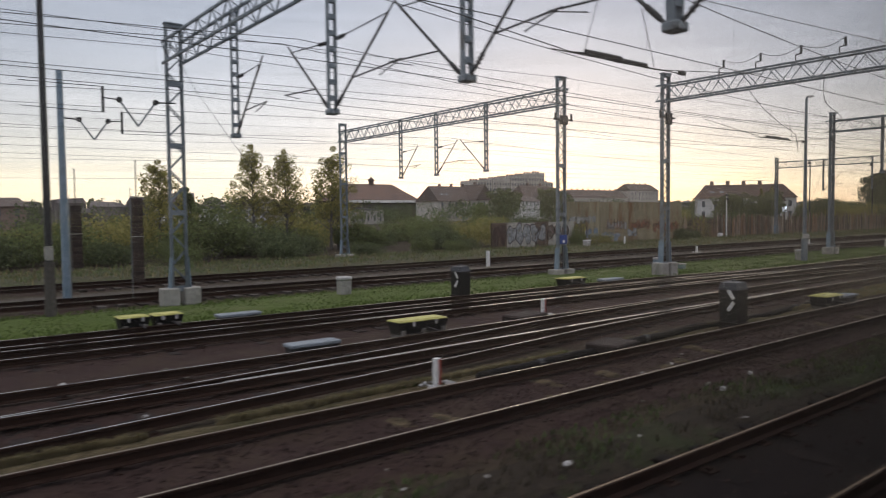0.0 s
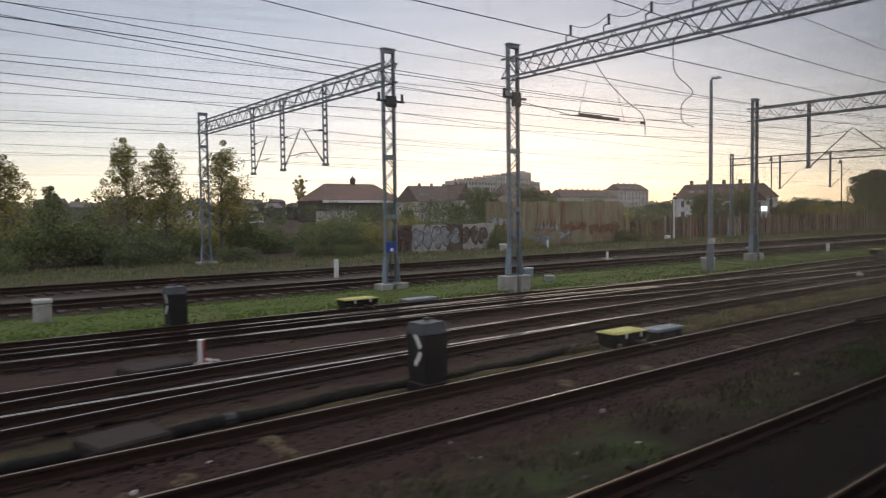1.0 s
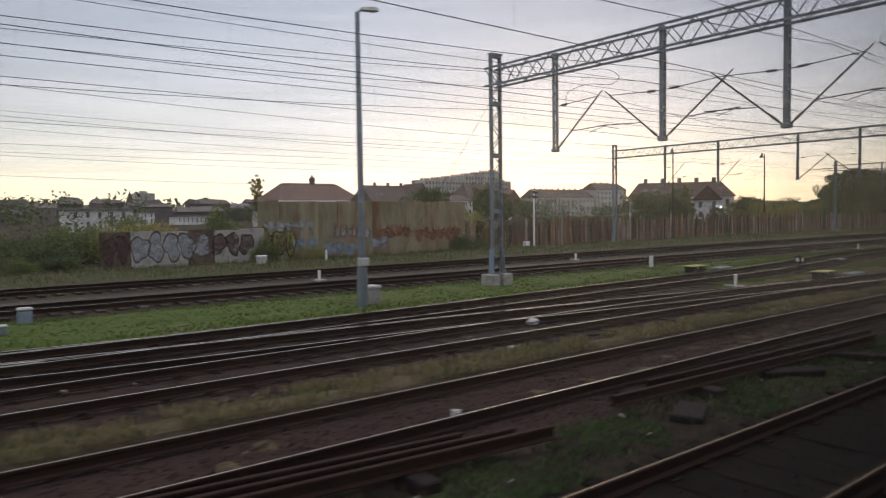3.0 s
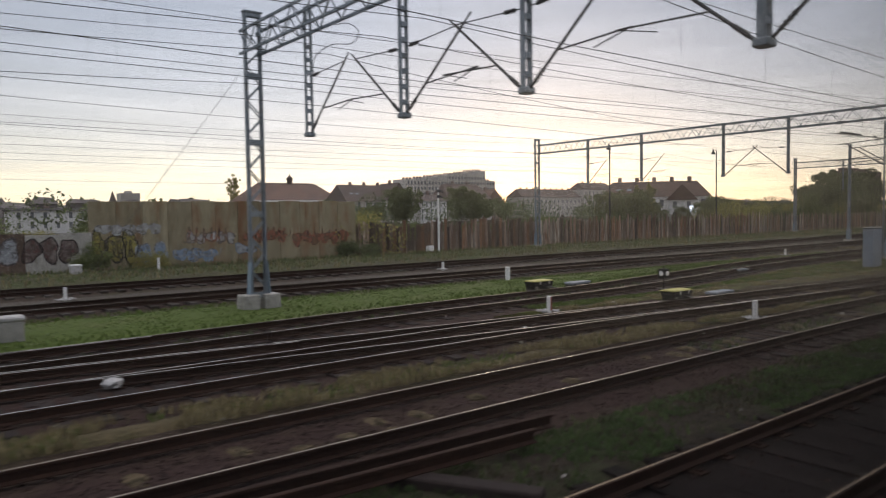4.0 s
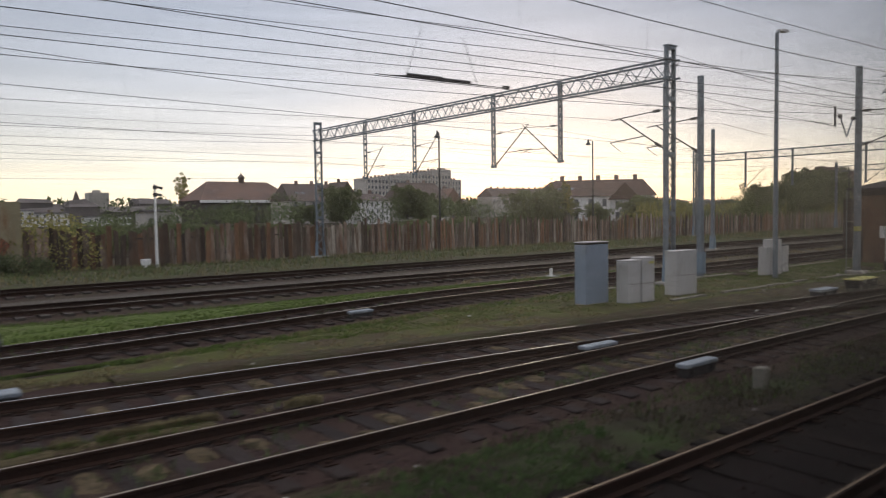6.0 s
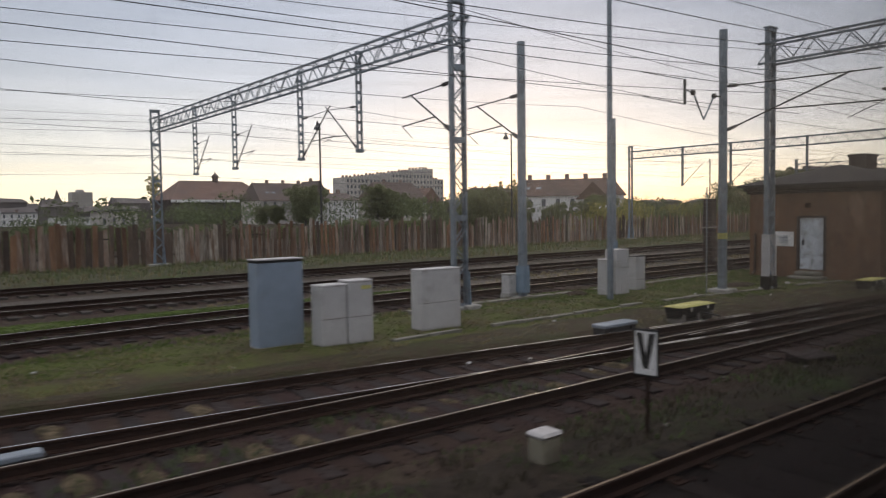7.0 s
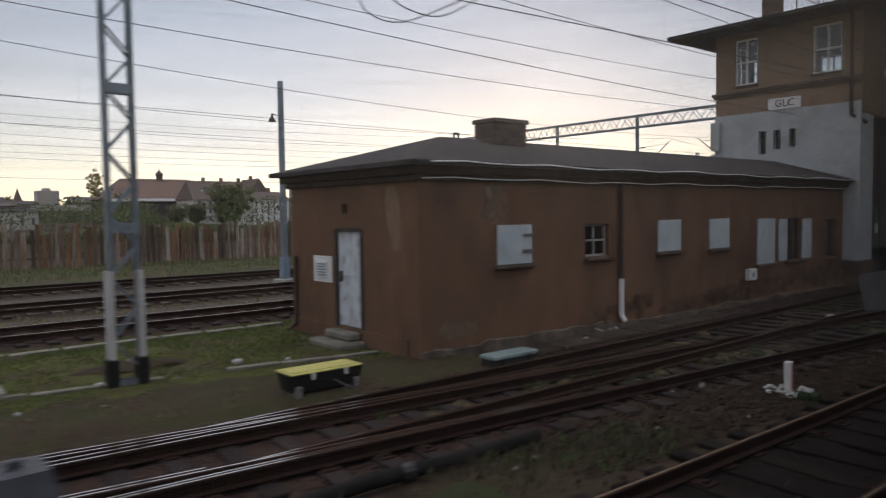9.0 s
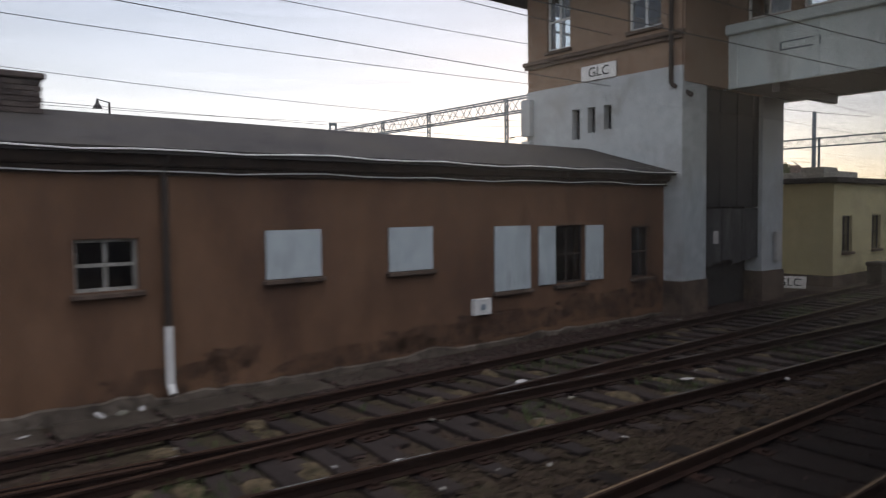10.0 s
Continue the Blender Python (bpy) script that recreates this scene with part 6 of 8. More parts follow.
def lid_box(x, y, z=-0.02, length=1.15, lid=None, turn=0.0, deep=1.0, label="low dark box with a pale blue-grey lid beside the rail"):
    t = thing("point_lock_box", (x, y, z), label, "trackside box", "lidded boxes by the rails", turn=turn)
    h = length / 2
    Mesh().soft(-h + 0.03, h - 0.03, -0.17 * deep, 0.17 * deep, -0.15, 0.185, 0.015).put("body", M_DARKSTEEL, t)
    Mesh().soft(-h, h, -0.2 * deep, 0.2 * deep, 0.185, 0.26, 0.015).put("lid", lid or M_LIDBLUE, t, "pale overhanging lid")
    t.location.z -= 0.05
    for u in (-0.3, 0.3):
        Mesh().box(u * length - 0.03, u * length + 0.03, -0.2 * deep - 0.013, -0.17 * deep, 0.10, 0.21).put("clasp", M_DARKSTEEL, t)
    return t


point_machine(4.5, 18.3, length=0.7)
point_machine(5.28, 18.26, length=0.7)
point_machine(9.45, 13.35, length=1.35)
point_machine(19.7, 18.05, length=1.1)
point_machine(20.72, 9.42, length=0.98)
point_machine(55.6, 18.3, length=0.95)
point_machine(56.25, 13.2, length=0.95)
point_machine(83.0, 10.55, length=1.5, lids=2)
point_machine(92.8, 9.95, length=1.25, lids=1)
lid_box(7.1, 18.2)
lid_box(6.6, 13.0, length=1.1)
lid_box(21.8, 17.95)
lid_box(22.5, 9.72, length=1.0)
lid_box(57.4, 18.1, length=1.05)
lid_box(58.05, 12.85, length=1.05)
lid_box(79.7, 10.35, 0.05, length=1.15)
lid_box(67.3, 17.3, -0.09, 0.75, lid=M_LIDBLUE, label="low black box with a pale grey lid between the rails")
lid_box(67.85, 9.5, -0.05, 0.95, M_LIDBLUE, deep=0.55, label="low black box with a pale grey lid between the rails")
lid_box(67.75, 7.32, -0.04, 0.95, M_LIDBLUE, deep=0.55, label="low black box with a pale grey lid beside the rail")
lid_box(96.3, 9.3, -0.02, 1.1, M_LIDGREEN, label="low box with a pale green lid beside the building")


def dwarf_signal(x, y, h=1.05, turn=0.0):
    t = thing("dwarf_signal", (x, y, 0), "black box-shaped dwarf signal with two slanted white lenses", "signal", "dwarf signals", turn=turn)
    Mesh().add([(-0.19, -0.23, 0.05), (0.22, -0.23, 0.05), (0.22, 0.23, 0.05), (-0.19, 0.23, 0.05), (-0.23, -0.23, h - 0.2), (0.23, -0.23, h - 0.2), (0.23, 0.23, h - 0.2), (-0.23, 0.23, h - 0.2)],
               [(3, 2, 1, 0), (4, 5, 6, 7), (0, 1, 5, 4), (1, 2, 6, 5), (2, 3, 7, 6), (3, 0, 4, 7)]).put("body", M_BLACK, t, "matt black casing")
    Mesh().add([(-0.25, -0.24, h - 0.2), (0.24, -0.24, h - 0.2), (0.24, 0.24, h - 0.2), (-0.25, 0.24, h - 0.2), (-0.22, -0.19, h - 0.03), (0.19, -0.19, h - 0.02), (0.19, 0.19, h - 0.02), (-0.22, 0.19, h - 0.03)],
               [(3, 2, 1, 0), (4, 5, 6, 7), (0, 1, 5, 4), (1, 2, 6, 5), (2, 3, 7, 6), (3, 0, 4, 7)]).soft(-0.05, 0.05, -0.04, 0.04, h - 0.01, h + 0.04, 0.01).put("hood", material("hood_grey", (0.03, 0.033, 0.04), (0.07, 0.074, 0.084), 6, 0.6), t, "dark grey hipped hood")
    for a, z, s in ((-35, h - 0.30, 1), (35, h - 0.58, -1)):
        Mesh().soft(-0.012, 0.0, -0.045, 0.045, -0.13, 0.13, 0.005).put("lens", M_WHITE, t, "slanted white lens", at=pose(-0.232, -0.08, z, a, 0, 0))
    Mesh().soft(-0.25, 0.25, -0.25, 0.25, -0.12, 0.1, 0.02).put("base", M_SLEEPER, t, "dark concrete base")
    return t


dwarf_signal(15.75, 9.3, 1.06)
dwarf_signal(14.6, 18.2, 1.05)
dwarf_signal(88.0, 5.7, 1.05)


def fouling_marker(x, y, h=0.5, red=True, seed=1):
    t = thing("fouling_marker", (x, y, 0), "short white and red marker post in a heap of whitewashed stones" if red else "short white marker post in a heap of whitewashed stones", "marker post", "fouling point markers")
    Mesh().soft(-0.05, 0.05, -0.05, 0.05, -0.1, h, 0.008).put("post", M_WHITE, t)
    if red:
        Mesh().box(0.002, 0.05, -0.054, -0.051, 0.03, h - 0.012).box(0.051, 0.054, -0.045, 0.045, 0.03, h - 0.012).put("red_face", M_RED, t, "red-painted face")
    r = random.Random(seed)
    for k in range(26):
        a, d, s = r.uniform(0, 6.28), 0.05 + 0.27 * math.sqrt(r.random()), r.uniform(0.025, 0.055)
        g = Mesh().lathe((0, 0, 0), [(s * 0.6, -s * 0.6), (s * r.uniform(0.9, 1.1), -s * 0.1), (s * 0.7, s * 0.45), (s * 0.2, s * 0.6)], 6)
        g.put("stone", M_RAG, t, at=pose(d * math.cos(a), d * math.sin(a), 0.02, r.uniform(-25, 25), r.uniform(-25, 25), r.uniform(0, 180)))
    return t


for k, (x, y, h, red) in enumerate(((6.72, 9.0, 0.45, True), (13.6, 13.45, 0.45, True), (51.8, 14.25, 0.42, True), (54.5, 9.8, 0.45, False), (97.8, 5.0, 0.45, True),
                                    (59.2, 28.3, 0.36, False), (42.3, 27.6, 0.42, False), (79.3, 21.2, 0.36, False))):
    fouling_marker(x, y, h, red, k)


def marker_post(x, y, h, w, label, mat=None, cap=None, category="marker post"):
    t = thing("marker_post", (x, y, 0), label, category)
    Mesh().soft(-w / 2, w / 2, -w / 2, w / 2, -0.1, h - (0.06 if cap else 0), 0.02).put("post", mat or M_WHITE, t)
    if cap:
        Mesh().soft(-w * 0.62, w * 0.62, -w * 0.62, w * 0.62, h - 0.06, h, 0.015).put("cap", cap, t)
    return t


marker_post(25.0, 28.8, 0.75, 0.17, "stout white kilometre post between the tracks")
marker_post(57.6, 22.0, 0.52, 0.16, "white marker stone with a dark notch")
marker_post(53.4, 5.85, 0.5, 0.14, "short dark stake with a pale cap", M_WOODDARK, M_KERB)
marker_post(67.45, 6.05, 0.3, 0.19, "rough concrete stub beside the track", M_KERB)
marker_post(48.7, 38.6, 0.7, 0.12, "white stake in the grass bank")


M_STAINBOX = material("stained_beige", (0.17, 0.155, 0.11), (0.30, 0.275, 0.20), 7, 0.8, grime=(0.12, 0.10, 0.07), grime_scale=4, grime_at=0.5)


def small_box(x, y, w, d, h, body, lid, label):
    t = thing("cable_box", (x, y, 0), label, "cable box")
    Mesh().soft(-w / 2, w / 2, -d / 2, d / 2, -0.1, h * 0.8, 0.03).put("body", body, t)
    Mesh().soft(-w * 0.56, w * 0.56, -d * 0.56, d * 0.56, h * 0.8, h, 0.03).put("lid", lid, t)
    return t


small_box(12.2, 21.6, 0.4, 0.36, 0.62, M_CONC, M_CABWHITE, "pale concrete cable box with a domed lid in the grass")
small_box(72.6, 5.9, 0.3, 0.26, 0.31, M_STAINBOX, M_CABWHITE, "yellowish stained cable box with a white lid")
small_box(30.7, 22.3, 0.32, 0.3, 0.4, M_CABBLUE, M_CABWHITE, "small grey cable box with a white lid in the grass")
small_box(29.9, 20.3, 0.3, 0.3, 0.24, M_LIDGREEN, M_CABWHITE, "low green cable box with a pale cap in the grass")
small_box(39.65, 19.4, 0.5, 0.45, 0.55, M_CONC, M_CABWHITE, "pale concrete box at the foot of the lamp post")
small_box(45.0, 39.5, 0.5, 0.4, 0.5, M_CABWHITE, M_WHITE, "small white box at the foot of the wall")

# point indicator with white discs
pi_ = thing("point_indicator", (58.5, 15.2, 0), "black point indicator lantern with white discs on a short stand", "signal")
Mesh().tube((0, 0, -0.1), (0, 0, 0.42), 0.035, 8).soft(-0.1, 0.1, -0.1, 0.1, -0.1, 0.05, 0.01).put("stand", M_BLACK, pi_)
hd = Mesh().soft(-0.14, 0.14, -0.14, 0.14, 0.42, 0.74, 0.02).tube((0, 0, 0.74), (0, 0, 0.84), 0.03, 7).put("lantern", M_BLACK, pi_)
for m in (pose(-0.145, 0, 0.58, 0, -90, 0), pose(0, -0.145, 0.58, 90, 0, 0), pose(0.145, 0, 0.58, 0, 90, 0)):
    Mesh().lathe((0, 0, 0), [(0.085, 0), (0.085, 0.006), (0.07, 0.012)], 16).put("disc", M_WHITE, hd, "white disc", at=m)

# plate with a V on a thin post
vs = thing("track_sign", (74.1, 5.62, 0), "white track sign with a black V on a thin rusty post", "sign", turn=8)
Mesh().tube((0.02, 0, -0.1), (0.02, 0, 1.32), 0.022, 7).put("post", M_RAILSIDE, vs, "thin rusty post")
pl = Mesh().soft(-0.03, -0.005, -0.165, 0.165, 0.72, 1.30, 0.006).put("plate", M_BLACK, vs, "black-edged plate")
Mesh().box(-0.034, -0.03, -0.14, 0.14, 0.75, 1.27).put("white_face", M_WHITE, pl)
Mesh().add([(-0.038, 0.125, 1.25), (-0.038, 0.045, 1.25), (-0.038, -0.03, 0.82), (-0.038, 0.03, 0.82), (-0.038, -0.045, 1.25), (-0.038, -0.125, 1.25), (-0.038, 0.0, 0.98)],
           [(0, 3, 6, 1), (4, 6, 2, 5), (3, 2, 6)]).put("letter", M_BLACK, pl)

# grey back of a sign plate on a leaning post
sb = thing("sign_plate", (97.5, 3.2, 0), "grey sheet-metal stop sign seen from behind on a leaning steel post", "sign")
tilt = Matrix(((0.10, -0.98, -0.06, -0.25), (-0.96, -0.08, 0.16, 0.20), (0.23, 0.0, 0.97, 1.70), (0, 0, 0, 1)))
Mesh().soft(-0.42, 0.42, 0.03, 0.045, -0.24, 0.24, 0.005, m=tilt).put("plate", M_SIGNBACK, sb, "plain grey plate")
Mesh().box(0.24, 0.32, 0.045, 0.05, -0.12, -0.04, m=tilt).put("sticker", M_WHITE, sb, "white sticker")
g = Mesh().tube((0, 0, -0.1), (-0.30, 0.19, 1.86), 0.03, 7)
for z in (-0.14, 0.14):
    g.box(-0.07, 0.07, 0.045, 0.07, z - 0.02, z + 0.02, m=tilt)
g.put("post", M_DARKSTEEL, sb, "leaning steel post with clamps")


def cabinet(x0, x1, y, d, h, mat, lid, label, seam=None, legs=0.12, overhang=0.02, turn=0.0, extra=None, plain=False):
    t = thing("equipment_cabinet", ((x0 + x1) / 2, y, 0), label, "cabinet", "trackside cabinets", turn=turn)
    w = (x1 - x0) / 2
    Mesh().soft(-w - (0.0 if plain else 0.03), w + (0.0 if plain else 0.03), -d / 2 - 0.01, d / 2 + 0.01, -0.1, legs, 0.005).put("plinth", M_CONC, t, "concrete plinth")
    b = Mesh().soft(-w, w, -d / 2, d / 2, legs, h - 0.05, 0.012)
    b.put("body", mat, t)
    Mesh().soft(-w - overhang, w + overhang, -d / 2 - overhang, d / 2 + overhang, h - 0.05, h, 0.012).put("lid", lid, t, "overhanging lid")
    n = 2 if (x1 - x0) > 0.8 else 1
    for i in range(0 if plain else n):
        a = -w + 0.03 + i * (2 * w - 0.06) / n
        dr = Mesh().soft(a + 0.006, a + (2 * w - 0.06) / n - 0.006, -d / 2 - 0.012, -d / 2, (seam or legs) + 0.03, h - 0.08, 0.005).put("door", mat, t)
        Mesh().soft(a + 0.05, a + 0.08, -d / 2 - 0.032, -d / 2 - 0.012, h * 0.55, h * 0.55 + 0.12, 0.005).put("handle", M_DARKSTEEL, dr)
    if seam:
        Mesh().box(-w + 0.02, w - 0.02, -d / 2 - 0.004, -d / 2, seam, seam + 0.012).put("seam", M_PLINTH, t, "dark horizontal joint")
    if extra:
        Mesh().box(w - 0.3, w - 0.05, -d / 2 - 0.016, -d / 2 - 0.012, h - 0.2, h - 0.12).put("sticker", M_YELLOW, t, "yellow warning sticker")
    return t


blue_cab = cabinet(73.05, 74.08, 14.34, 0.42, 1.80, M_CABBLUE, M_BLACK, "tall blue-grey steel equipment cabinet with a dark rim and pale top", legs=0.02, overhang=0.01, plain=True)
Mesh().soft(-0.53, 0.53, -0.23, 0.23, 1.80, 1.83, 0.008).put("top_sheet", M_CABWHITE, blue_cab, "pale top sheet")
cabinet(74.12, 74.73, 13.66, 0.42, 1.27, M_CABWHITE, M_CABWHITE, "low light-grey cabinet in a pair, with a crack across", 0.55, legs=0.02, overhang=0.005, plain=True)
cabinet(74.75, 75.36, 13.62, 0.42, 1.33, M_CABWHITE, M_CABWHITE, "low light-grey cabinet in a pair, with a yellow sticker", 0.55, legs=0.02, overhang=0.005, extra=True, plain=True)
cabinet(76.87, 78.05, 13.86, 0.42, 1.42, M_CABWHITE, M_CABWHITE, "broad light-grey concrete cabinet with a crack across", 0.62, legs=0.02, overhang=0.005, plain=True)
cabinet(85.40, 85.72, 15.2, 0.36, 1.16, M_CABWHITE, M_CABWHITE, "narrow white cabinet beside a taller one", 0.30, legs=0.02, overhang=0.01, plain=True)
cabinet(85.78, 86.46, 15.15, 0.45, 1.46, M_CABWHITE, M_CABWHITE, "stained pale concrete cabinet in two blocks", 0.85, legs=0.02, overhang=0.0, plain=True)
cabinet(87.35, 87.88, 15.5, 0.4, 1.18, M_CABWHITE, M_DARKSTEEL, "pale greenish cabinet with a dark lid", 0.34, legs=0.02, overhang=0.01, plain=True)
cabinet(82.9, 83.25, 18.0 - 0.9, 0.35, 0.75, M_CABWHITE, M_CONC, "small white cabinet near the far rails")


def pole(x, y, h, r0, r1, mat, label, base=True, name="catenary_pole", band=None, flare=True, block=0.14):
    t = thing(name, (x, y, 0), label, "pole", "poles of the overhead line")
    Mesh().tube((0, 0, -0.1), (0, 0, h), r0, 10, r1).put("shaft", mat, t)
    if base:
        Mesh().soft(-0.34, 0.34, -0.34, 0.34, -0.2, block, 0.03).put("footing", M_CONC, t, "concrete footing")
        if flare:
          Mesh().add([(-0.16, -0.16, 0.14), (0.16, -0.16, 0.14), (0.16, 0.16, 0.14), (-0.16, 0.16, 0.14), (-r0, -r0, 1.0), (r0, -r0, 1.0), (r0, r0, 1.0), (-r0, r0, 1.0)],
                   [(0, 1, 5, 4), (1, 2, 6, 5), (2, 3, 7, 6), (3, 0, 4, 7), (4, 5, 6, 7)]).put("foot", M_PAINTBLUE, t, "blue-painted flared foot")
    if band:
        Mesh().tube((0, 0, band), (0, 0, band + 0.2), r0 + 0.006, 10).put("band", M_YELLOW, t, "yellow band")
    return t


def bracket_on(t, z, reach, along="y"):
    """A cantilever bracket with insulators on a pole, in the pole's own metres."""
    s = 1 if reach > 0 else -1

    def P(u, w):
        return Vector((0, u, w)) if along == "y" else Vector((u, 0, w))
    g = Mesh().tube(P(0, z), P(reach * 0.92, z + 1.35), 0.028, 5).tube(P(0, z + 1.45), P(reach * 1.1, z + 1.3), 0.022, 5)
    g.tube(P(reach * 0.38, z + 0.55), P(reach * 1.12, z + 0.42), 0.022, 5).tube(P(reach * 1.12, z + 0.42), P(reach * 0.9, z + 0.05), 0.014, 4)
    g.put("bracket", M_DARKSTEEL, t, "tubular cantilever bracket")
    for a, b in ((P(0, z), P(reach * 0.92, z + 1.35)), (P(0, z + 1.45), P(reach * 1.1, z + 1.3))):
        d = (b - a).normalized()
        g = Mesh()
        for k in range(4):
            c = a + d * (0.2 + 0.075 * k)
            g.tube(c, c + d * 0.03, 0.065, 7)
            g.tube(c + d * 0.03, c + d * 0.075, 0.03, 5)
        g.put("insulator", M_INSUL, t, "ribbed brown insulator")


def tension_gear(x, y, z, w, drop, label="V-shaped tensioning rods between two pulleys on the wires", turn=0.0):
    t = thing("tension_gear", (x, y, z), label, "wire tensioner", "wire tensioners", turn=turn)
    for a in (-w, w):
        Mesh().tube((a, 0, 0), (0, 0, -drop), 0.028, 6).put("rod", M_GALV, t)
        Mesh().tube((a, -0.04, 0), (a, 0.04, 0), 0.085, 12).tube((a, -0.07, 0), (a, 0.07, 0), 0.05, 8).put("pulley", M_DARKSTEEL, t)
    Mesh().tube((w, 0, 0), (w + 0.6, 0, 0.03), 0.025, 5).tube((-w, 0, 0), (-w - 0.45, 0, 0.03), 0.02, 5).put("link", M_DARKSTEEL, t)
    Mesh().tube((-w - 0.45, 0, 0.35), (-w - 0.45, 0, -0.4), 0.045, 6).tube((-w - 0.45, 0, -0.4), (-w - 2.6, 0, -0.36), 0.012, 4).tube((-w - 0.45, 0, 0.35), (-w - 2.6, 0, 0.33), 0.012, 4).put("yoke", M_DARKSTEEL, t)


def weights(x, y, z0, z1, w=0.32):
    t = thing("tension_weights", (x, y, z0), "stack of dark cast tension weights hanging beside a pole", "weights", "tension weights")
    n = int((z1 - z0) / 0.12)
    for k in range(n):
        Mesh().soft(-w / 2, w / 2, -w / 2, w / 2, k * 0.12 + 0.004, k * 0.12 + 0.116, 0.01).put("weight", M_CASTIRON, t)
    Mesh().tube((0, 0, -0.05), (0, 0, z1 - z0 + 1.2), 0.02, 6).put("rod", M_DARKSTEEL, t)
    Mesh().box(-w / 2 - 0.04, -w / 2 - 0.02, -0.015, 0.015, -z0 - 0.1, z1 - z0 + 0.3).put("guide_rail", M_GALV, t)
    Mesh().soft(-w / 2 - 0.02, w / 2 + 0.02, -w / 2 - 0.02, w / 2 + 0.02, (z1 - z0) * 0.53, (z1 - z0) * 0.53 + 0.03, 0.005).put("strap", M_CONC, t, "pale strap round the stack")


M_FOOTDARK = material("sooty_concrete", (0.055, 0.05, 0.045), (0.13, 0.115, 0.10), 8, 0.9, bump=0.004)
M_CASTIRON = material("rusty_cast_iron", (0.028, 0.019, 0.015), (0.075, 0.05, 0.038), 9, 0.8, vary=0.3)
pole(4.5, 26.6, 7.6, 0.13, 0.10, M_PAINTBLUE, "round blue-grey catenary pole beyond the grass", False)
lp = pole(3.4, 22.6, 10.5, 0.11, 0.07, M_DARKSTEEL, "tall dark tapering lamp post in the grass", False, "lamp_post")
Mesh().soft(-0.10, 0.10, -0.12, 0.12, 1.55, 1.95, 0.02).put("junction_box", M_CONC, lp, "small pale junction box")
Mesh().tube((0, 0, -0.1), (0, 0, 1.5), 0.15, 10, 0.13).put("foot", M_FOOTDARK, lp, "thicker dark concrete foot")
p7 = pole(83.35, 16.75, 8.1, 0.15, 0.13, M_GALV, "galvanised catenary pole with a bracket arm", True, block=0.03)
bracket_on(p7, 5.0, 2.3)
p8 = pole(88.6, 12.85, 8.45, 0.15, 0.13, M_GALV, "galvanised catenary pole with a yellow band and bracket arms", True, band=1.75, flare=False)
bracket_on(p8, 5.2, -4.2)
pole(140.0, 17.7, 8.1, 0.13, 0.11, M_GALV, "galvanised catenary pole behind the tower", True)
pole(100.7, 26.4, 8.0, 0.14, 0.12, M_GALV, "galvanised catenary pole among the far tracks", True)
bracket_on(pole(80.12, 16.28, 7.4, 0.045, 0.045, M_GALV, "slim steel bracket mast on the gantry column", False), 5.0, 2.2)
tension_gear(87.45, 12.85, 6.3, 0.6, 0.78)
tension_gear(5.97, 22.9, 6.22, 0.52, 0.75)
tension_gear(5.5, 26.6, 6.02, 0.45, 0.65, turn=180)
weights(88.0, 12.95, 1.02, 3.12, 0.3)
weights(6.35, 24.9, 0.6, 3.4)
weights(4.95, 27.2, 1.0, 3.2)


def street_lamp(x, y, h, r0, r1, arm, label, bell=False, base=True):
    t = thing("lamp_post", (x, y, 0), label, "lamp post", "yard lamps")
    Mesh().tube((0, 0, -0.1), (0, 0, h - 0.1), r0, 9, r1).put("shaft", M_DARKSTEEL if bell else M_GALV, t, "tapering steel shaft")
    if base:
        Mesh().tube((0, 0, -0.1), (0, 0, 1.15), r0 * 1.55, 9, r0 * 1.45).put("foot", M_GALV, t, "thicker steel foot")
        Mesh().soft(-0.14, 0.14, -0.2, 0.05, 1.2, 1.45, 0.02).put("junction_box", M_CABWHITE, t)
    if bell:
        Mesh().tube((0, 0, h - 0.12), (arm, 0, h), 0.03, 6).put("arm", M_DARKSTEEL, t)
        Mesh().lathe((arm * 1.05, 0, h - 0.5), [(0.26, 0), (0.2, 0.16), (0.09, 0.3), (0.07, 0.5), (0.02, 0.58)], 12).put("shade", M_DARKSTEEL, t, "bell-shaped lamp shade")
    else:
        Mesh().tube((0, 0, h - 0.12), (arm * 0.4, 0, h), 0.04, 7).put("arm", M_GALV, t)
        Mesh().add([(0.1, -0.1, h - 0.03), (arm + 0.35, -0.14, h + 0.02), (arm + 0.35, 0.14, h + 0.02), (0.1, 0.1, h - 0.03), (0.15, -0.05, h + 0.07), (arm + 0.25, -0.08, h + 0.14), (arm + 0.25, 0.08, h + 0.14), (0.15, 0.05, h + 0.07)],
                   [(3, 2, 1, 0), (4, 5, 6, 7), (0, 1, 5, 4), (1, 2, 6, 5), (2, 3, 7, 6), (3, 0, 4, 7)]).put("lamp_head", M_CABWHITE, t, "flat pale lamp head")


street_lamp(39.1, 18.95, 8.8, 0.11, 0.07, 0.35, "tall grey lamp post with a flat lamp head in the grass")
street_lamp(84.65, 14.3, 9.6, 0.10, 0.07, 0.4, "tall weathered lamp post with a flat lamp head", base=False)
street_lamp(91.4, 43.7, 9.0, 0.08, 0.06, -0.15, "slim dark lamp post with a bell shade behind the fence", True, False)
street_lamp(109.6, 43.7, 9.3, 0.08, 0.06, -0.6, "slim dark lamp post with a bell shade on an arm", True, False)
sp = pole(69.6, 41.9, 4.6, 0.08, 0.06, M_WHITE, "slim white pole with dark lamp units in front of the fence", False, "loudspeaker_pole")
